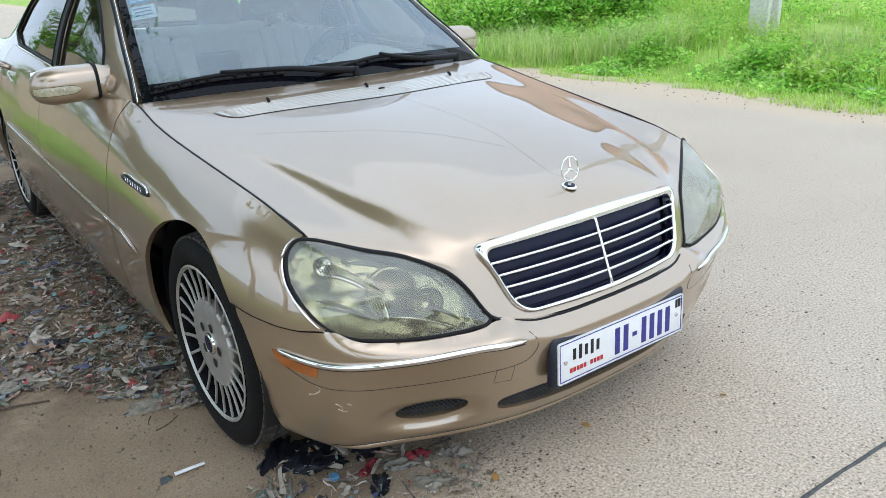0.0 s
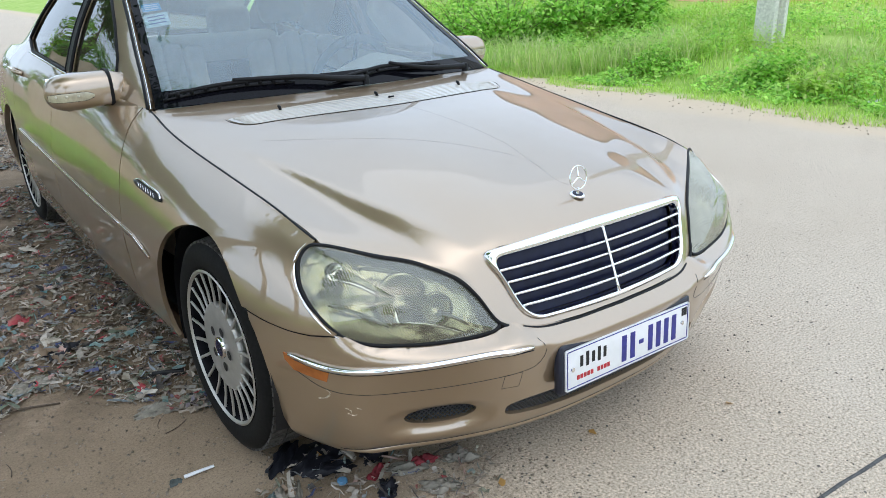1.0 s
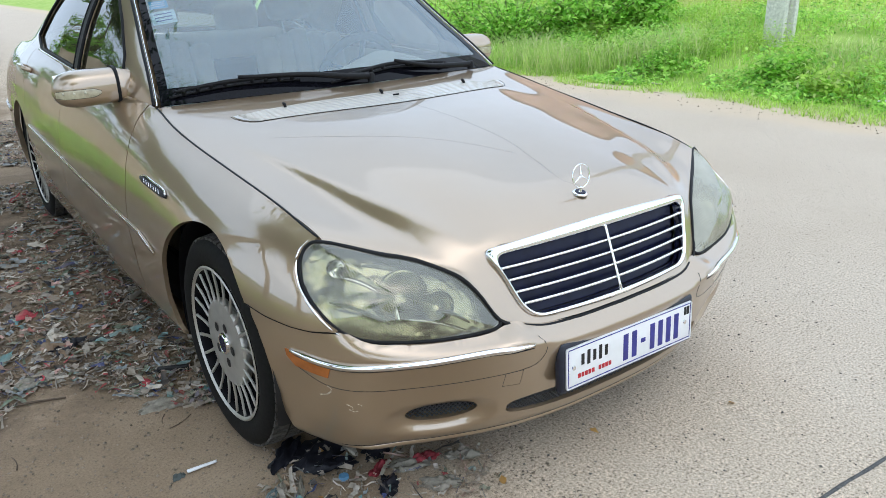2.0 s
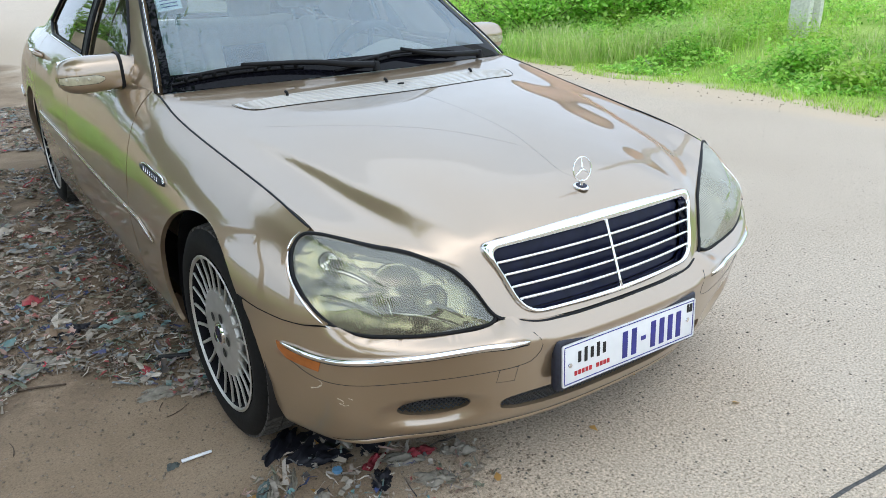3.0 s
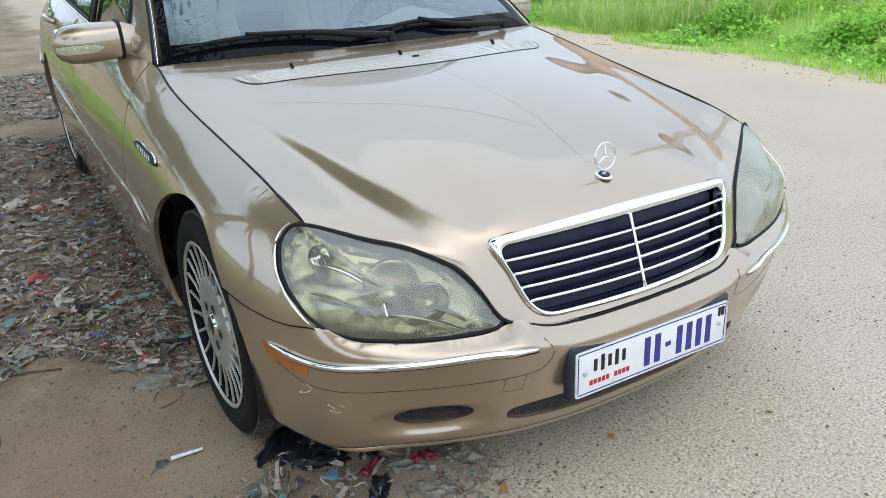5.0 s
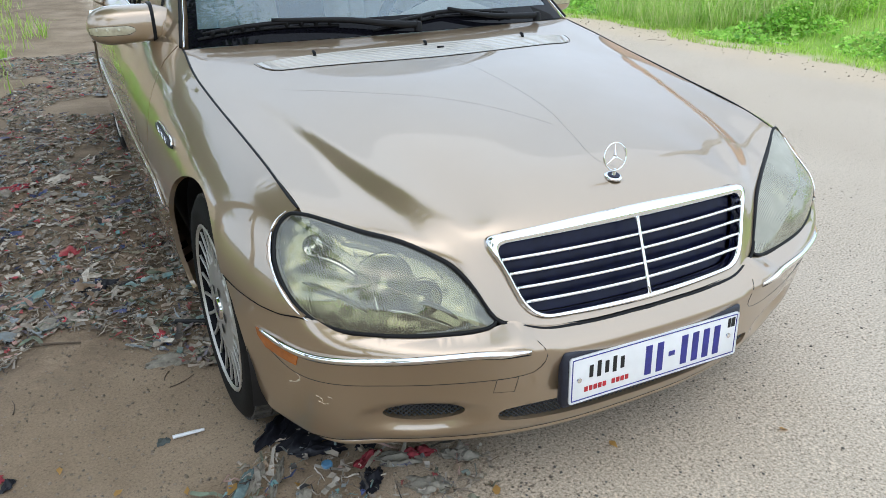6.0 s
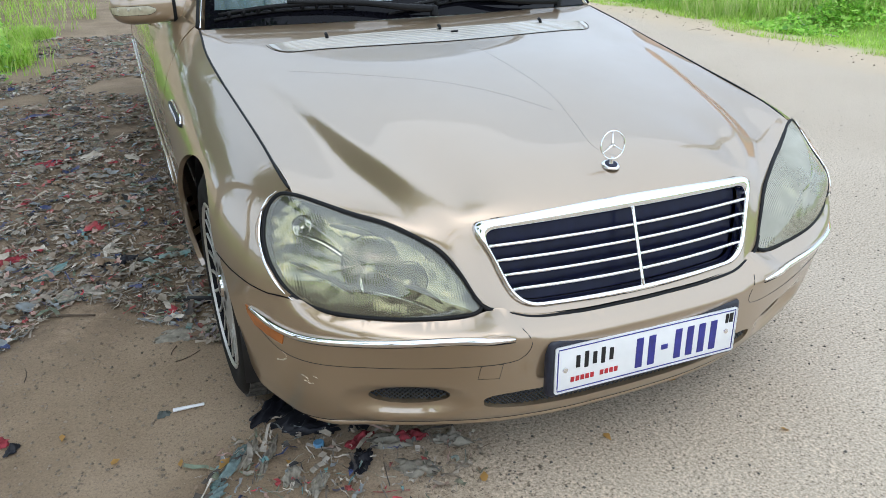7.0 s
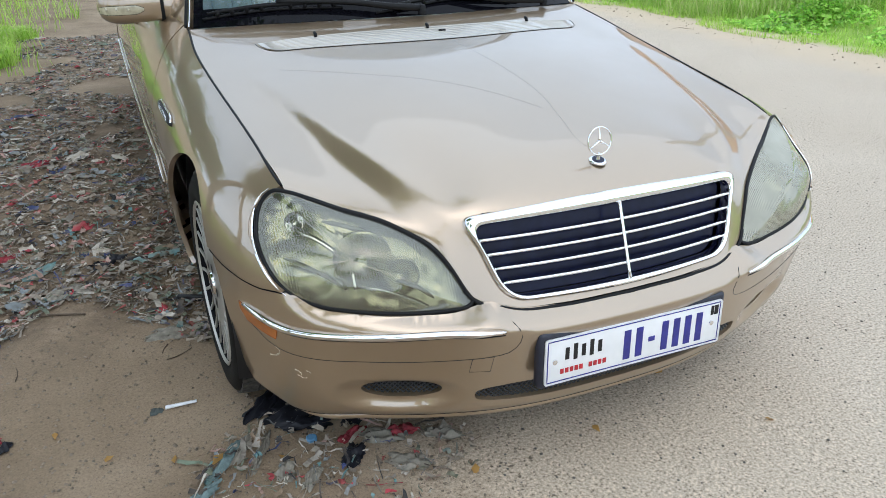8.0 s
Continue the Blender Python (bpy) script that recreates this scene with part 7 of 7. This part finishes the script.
pts = [(-1.60, 1.44), (-1.48, 1.50), (-1.36, 1.475), (-1.24, 1.43)]
tagged(part("twig", tube_mesh("twig", rope([(a, b, ground_height(a, b) + 0.008) for a, b in pts], 16), lambda t: 0.006 * (1 - 0.5 * t), 6), TWIG), "long bent dark branch lying on the litter", "branch")

# dry leaves
DRY = leaf_material("dry yellow leaves", [(0.0, (0.35, 0.15, 0.05)), (0.5, (0.50, 0.28, 0.08)), (1.0, (0.55, 0.42, 0.16))], 0.7)
for x, y, s in [(-0.72, 0.636, 0.052), (0.455, 0.03, 0.034), (0.008, 0.204, 0.036), (0.353, 0.336, 0.03), (-0.80, 0.44, 0.05), (-0.52, 0.26, 0.04), (-0.93, 0.50, 0.05), (-1.19, 0.62, 0.035), (-1.05, 0.52, 0.03), (-0.35, 0.20, 0.04), (-1.33, 0.78, 0.03)]:
    v, f = [], []
    leaf_shape(v, f, (0, 0, 0), s, (rng.gauss(0, 0.25), rng.gauss(0, 0.25), 1), 0.55)
    ob = part("dry_leaf", mesh_of("dry_leaf", v, f), DRY)
    ob.location = (x, y, ground_height(x, y) + 0.008)
    tagged(ob, "small curled dry yellow leaf on the ground", "leaf", "dry leaves")

# single finds near the front wheel
pts = [(-1.045, 0.777), (-1.01, 0.772), (-0.960, 0.766)]
tagged(part("paper_stick", tube_mesh("paper_stick", rope([(a, b, ground_height(a, b) + 0.008) for a, b in pts], 10), lambda t: 0.0075 - 0.002 * t, 8, flat=0.6), PLASTIC), "pale flattened paper stick on the sand", "stick")
me = crumple("stone", 0.020, 0.015, 0.022, 5.1, 8)
ob = part("stone", me, plain("dark green-grey stone", (0.07, 0.085, 0.08), 0.7, scale=40))
ob.location = (-1.072, 0.779, ground_height(-1.072, 0.779))
tagged(ob, "small dark stone beside the pale stick", "stone")
CAP = plain("blue plastic", (0.10, 0.24, 0.40), 0.45, scale=40)
me = lathe("bottle_cap", [(0.0, 0.0145), (0.010, 0.0145), (0.012, 0.0125), (0.012, 0.0005)], 28, "z")
ob = part("bottle_cap", me, CAP)
ob.location = (-0.706, 0.461, ground_height(-0.706, 0.461) + 0.004)
tagged(ob, "round blue plastic bottle cap lying among scraps", "bottle cap")
NAVY_CLOTH = plain("black oily rag", (0.006, 0.0065, 0.012), 0.6, grain=0.4, scale=60, spread=0.4)
RED_CLOTH = plain("red rag", (0.24, 0.03, 0.04), 0.9, grain=0.4, scale=60, spread=0.4)
BLUE_CLOTH = plain("light blue plastic sheet", (0.20, 0.42, 0.54), 0.5, grain=0.3, scale=60, spread=0.2)
TEAL_CLOTH = plain("pale teal rag", (0.15, 0.21, 0.21), 0.9, grain=0.4, scale=60, spread=0.3)
GREY_CLOTH = plain("grey-beige rag", (0.24, 0.22, 0.18), 0.95, grain=0.5, scale=60, spread=0.3)
for i, (x, y, rx, ry, g, mat, lab) in enumerate([
    (-0.78, 0.67, 0.085, 0.04, 0.8, NAVY_CLOTH, "black oily rag lying before the front tyre"),
    (-0.70, 0.62, 0.11, 0.06, 0.3, NAVY_CLOTH, "black oily rag lying before the front tyre"),
    (-0.60, 0.44, 0.045, 0.018, 0.4, RED_CLOTH, "bright red rag on the sand"),
    (-0.70, 0.54, 0.07, 0.035, -0.3, NAVY_CLOTH, "dark rag trodden into the earth"),
    (-0.56, 0.52, 0.06, 0.04, 0.5, NAVY_CLOTH, "dark rag trodden into the earth"),
    (-0.48, 0.40, 0.05, 0.022, -0.2, RED_CLOTH, "bright red rag on the sand"),
    (-0.62, 0.36, 0.05, 0.03, 0.9, NAVY_CLOTH, "dark rag trodden into the earth"),
    (-1.49, 0.80, 0.030, 0.022, 0.3, RED_CLOTH, "bright red rag on the sand"),
    (-1.45, 0.77, 0.026, 0.014, 0.9, NAVY_CLOTH, "dark rag trodden into the earth"),
    (-1.55, 2.05, 0.07, 0.035, 0.5, RED_CLOTH, "bright red rag on the sand"),
    (-1.75, 1.80, 0.050, 0.03, 0.4, BLUE_CLOTH, "light blue plastic scrap among darker rags"),
    (-0.93, 0.47, 0.10, 0.016, 0.9, TEAL_CLOTH, "pale teal rag among darker scraps"),
    (-1.03, 0.34, 0.09, 0.018, 0.6, TEAL_CLOTH, "pale teal rag among darker scraps"),
    (-0.84, 0.47, 0.16, 0.020, 1.1, GREY_CLOTH, "grey-beige rag spread on the ground"),
    (-0.75, 0.30, 0.09, 0.030, 1.0, GREY_CLOTH, "grey-beige rag spread on the ground"),
    (-0.38, 0.34, 0.10, 0.030, -0.5, GREY_CLOTH, "grey-beige rag spread on the ground"),
    (-0.53, 0.40, 0.11, 0.05, -0.4, GREY_CLOTH, "grey-beige rag spread on the ground"),
    (-0.88, 0.50, 0.14, 0.022, 1.0, GREY_CLOTH, "grey-beige rag spread on the ground"),
    (-0.50, 0.28, 0.10, 0.05, -0.5, GREY_CLOTH, "grey-beige rag spread on the ground"),
    (-0.80, 0.36, 0.07, 0.035, 1.2, GREY_CLOTH, "grey-beige rag spread on the ground"),
    (-0.96, 1.20, 0.10, 0.05, -0.2, GREY_CLOTH, "grey-beige rag spread on the ground"),
    (-1.30, 1.62, 0.08, 0.05, 0.6, GREY_CLOTH, "grey-beige rag spread on the ground"),
    (-1.15, 1.85, 0.07, 0.05, 0.6, NAVY_CLOTH, "dark rag trodden into the earth"),
    (-1.9, 3.2, 0.13, 0.07, 0.2, NAVY_CLOTH, "dark rag trodden into the earth"),
    (-1.45, 3.3, 0.09, 0.05, 0.2, RED_CLOTH, "bright red rag on the sand"),
]):
    if y < 0.56 and mat is GREY_CLOTH:
        rx, ry = rx * 0.55, ry * 0.65
    ob = part("rag", crumple("rag", rx, ry, 0.022, 40 + i * 2.3, 14), mat)
    ob.location, ob.rotation_euler = (x, y, ground_height(x, y) + 0.002), (0, 0, g)
    tagged(ob, lab, "rag", "larger rags")
ob = part("plastic_strip", box("plastic_strip", (-0.055, -0.007, 0.0), (0.055, 0.007, 0.022), 0.003), DARK)
ob.location, ob.rotation_euler = (-0.885, 1.40, ground_height(-0.885, 1.40)), (0, 0, -0.45)
tagged(ob, "short black plastic strip standing on edge behind the wheel", "plastic strip")
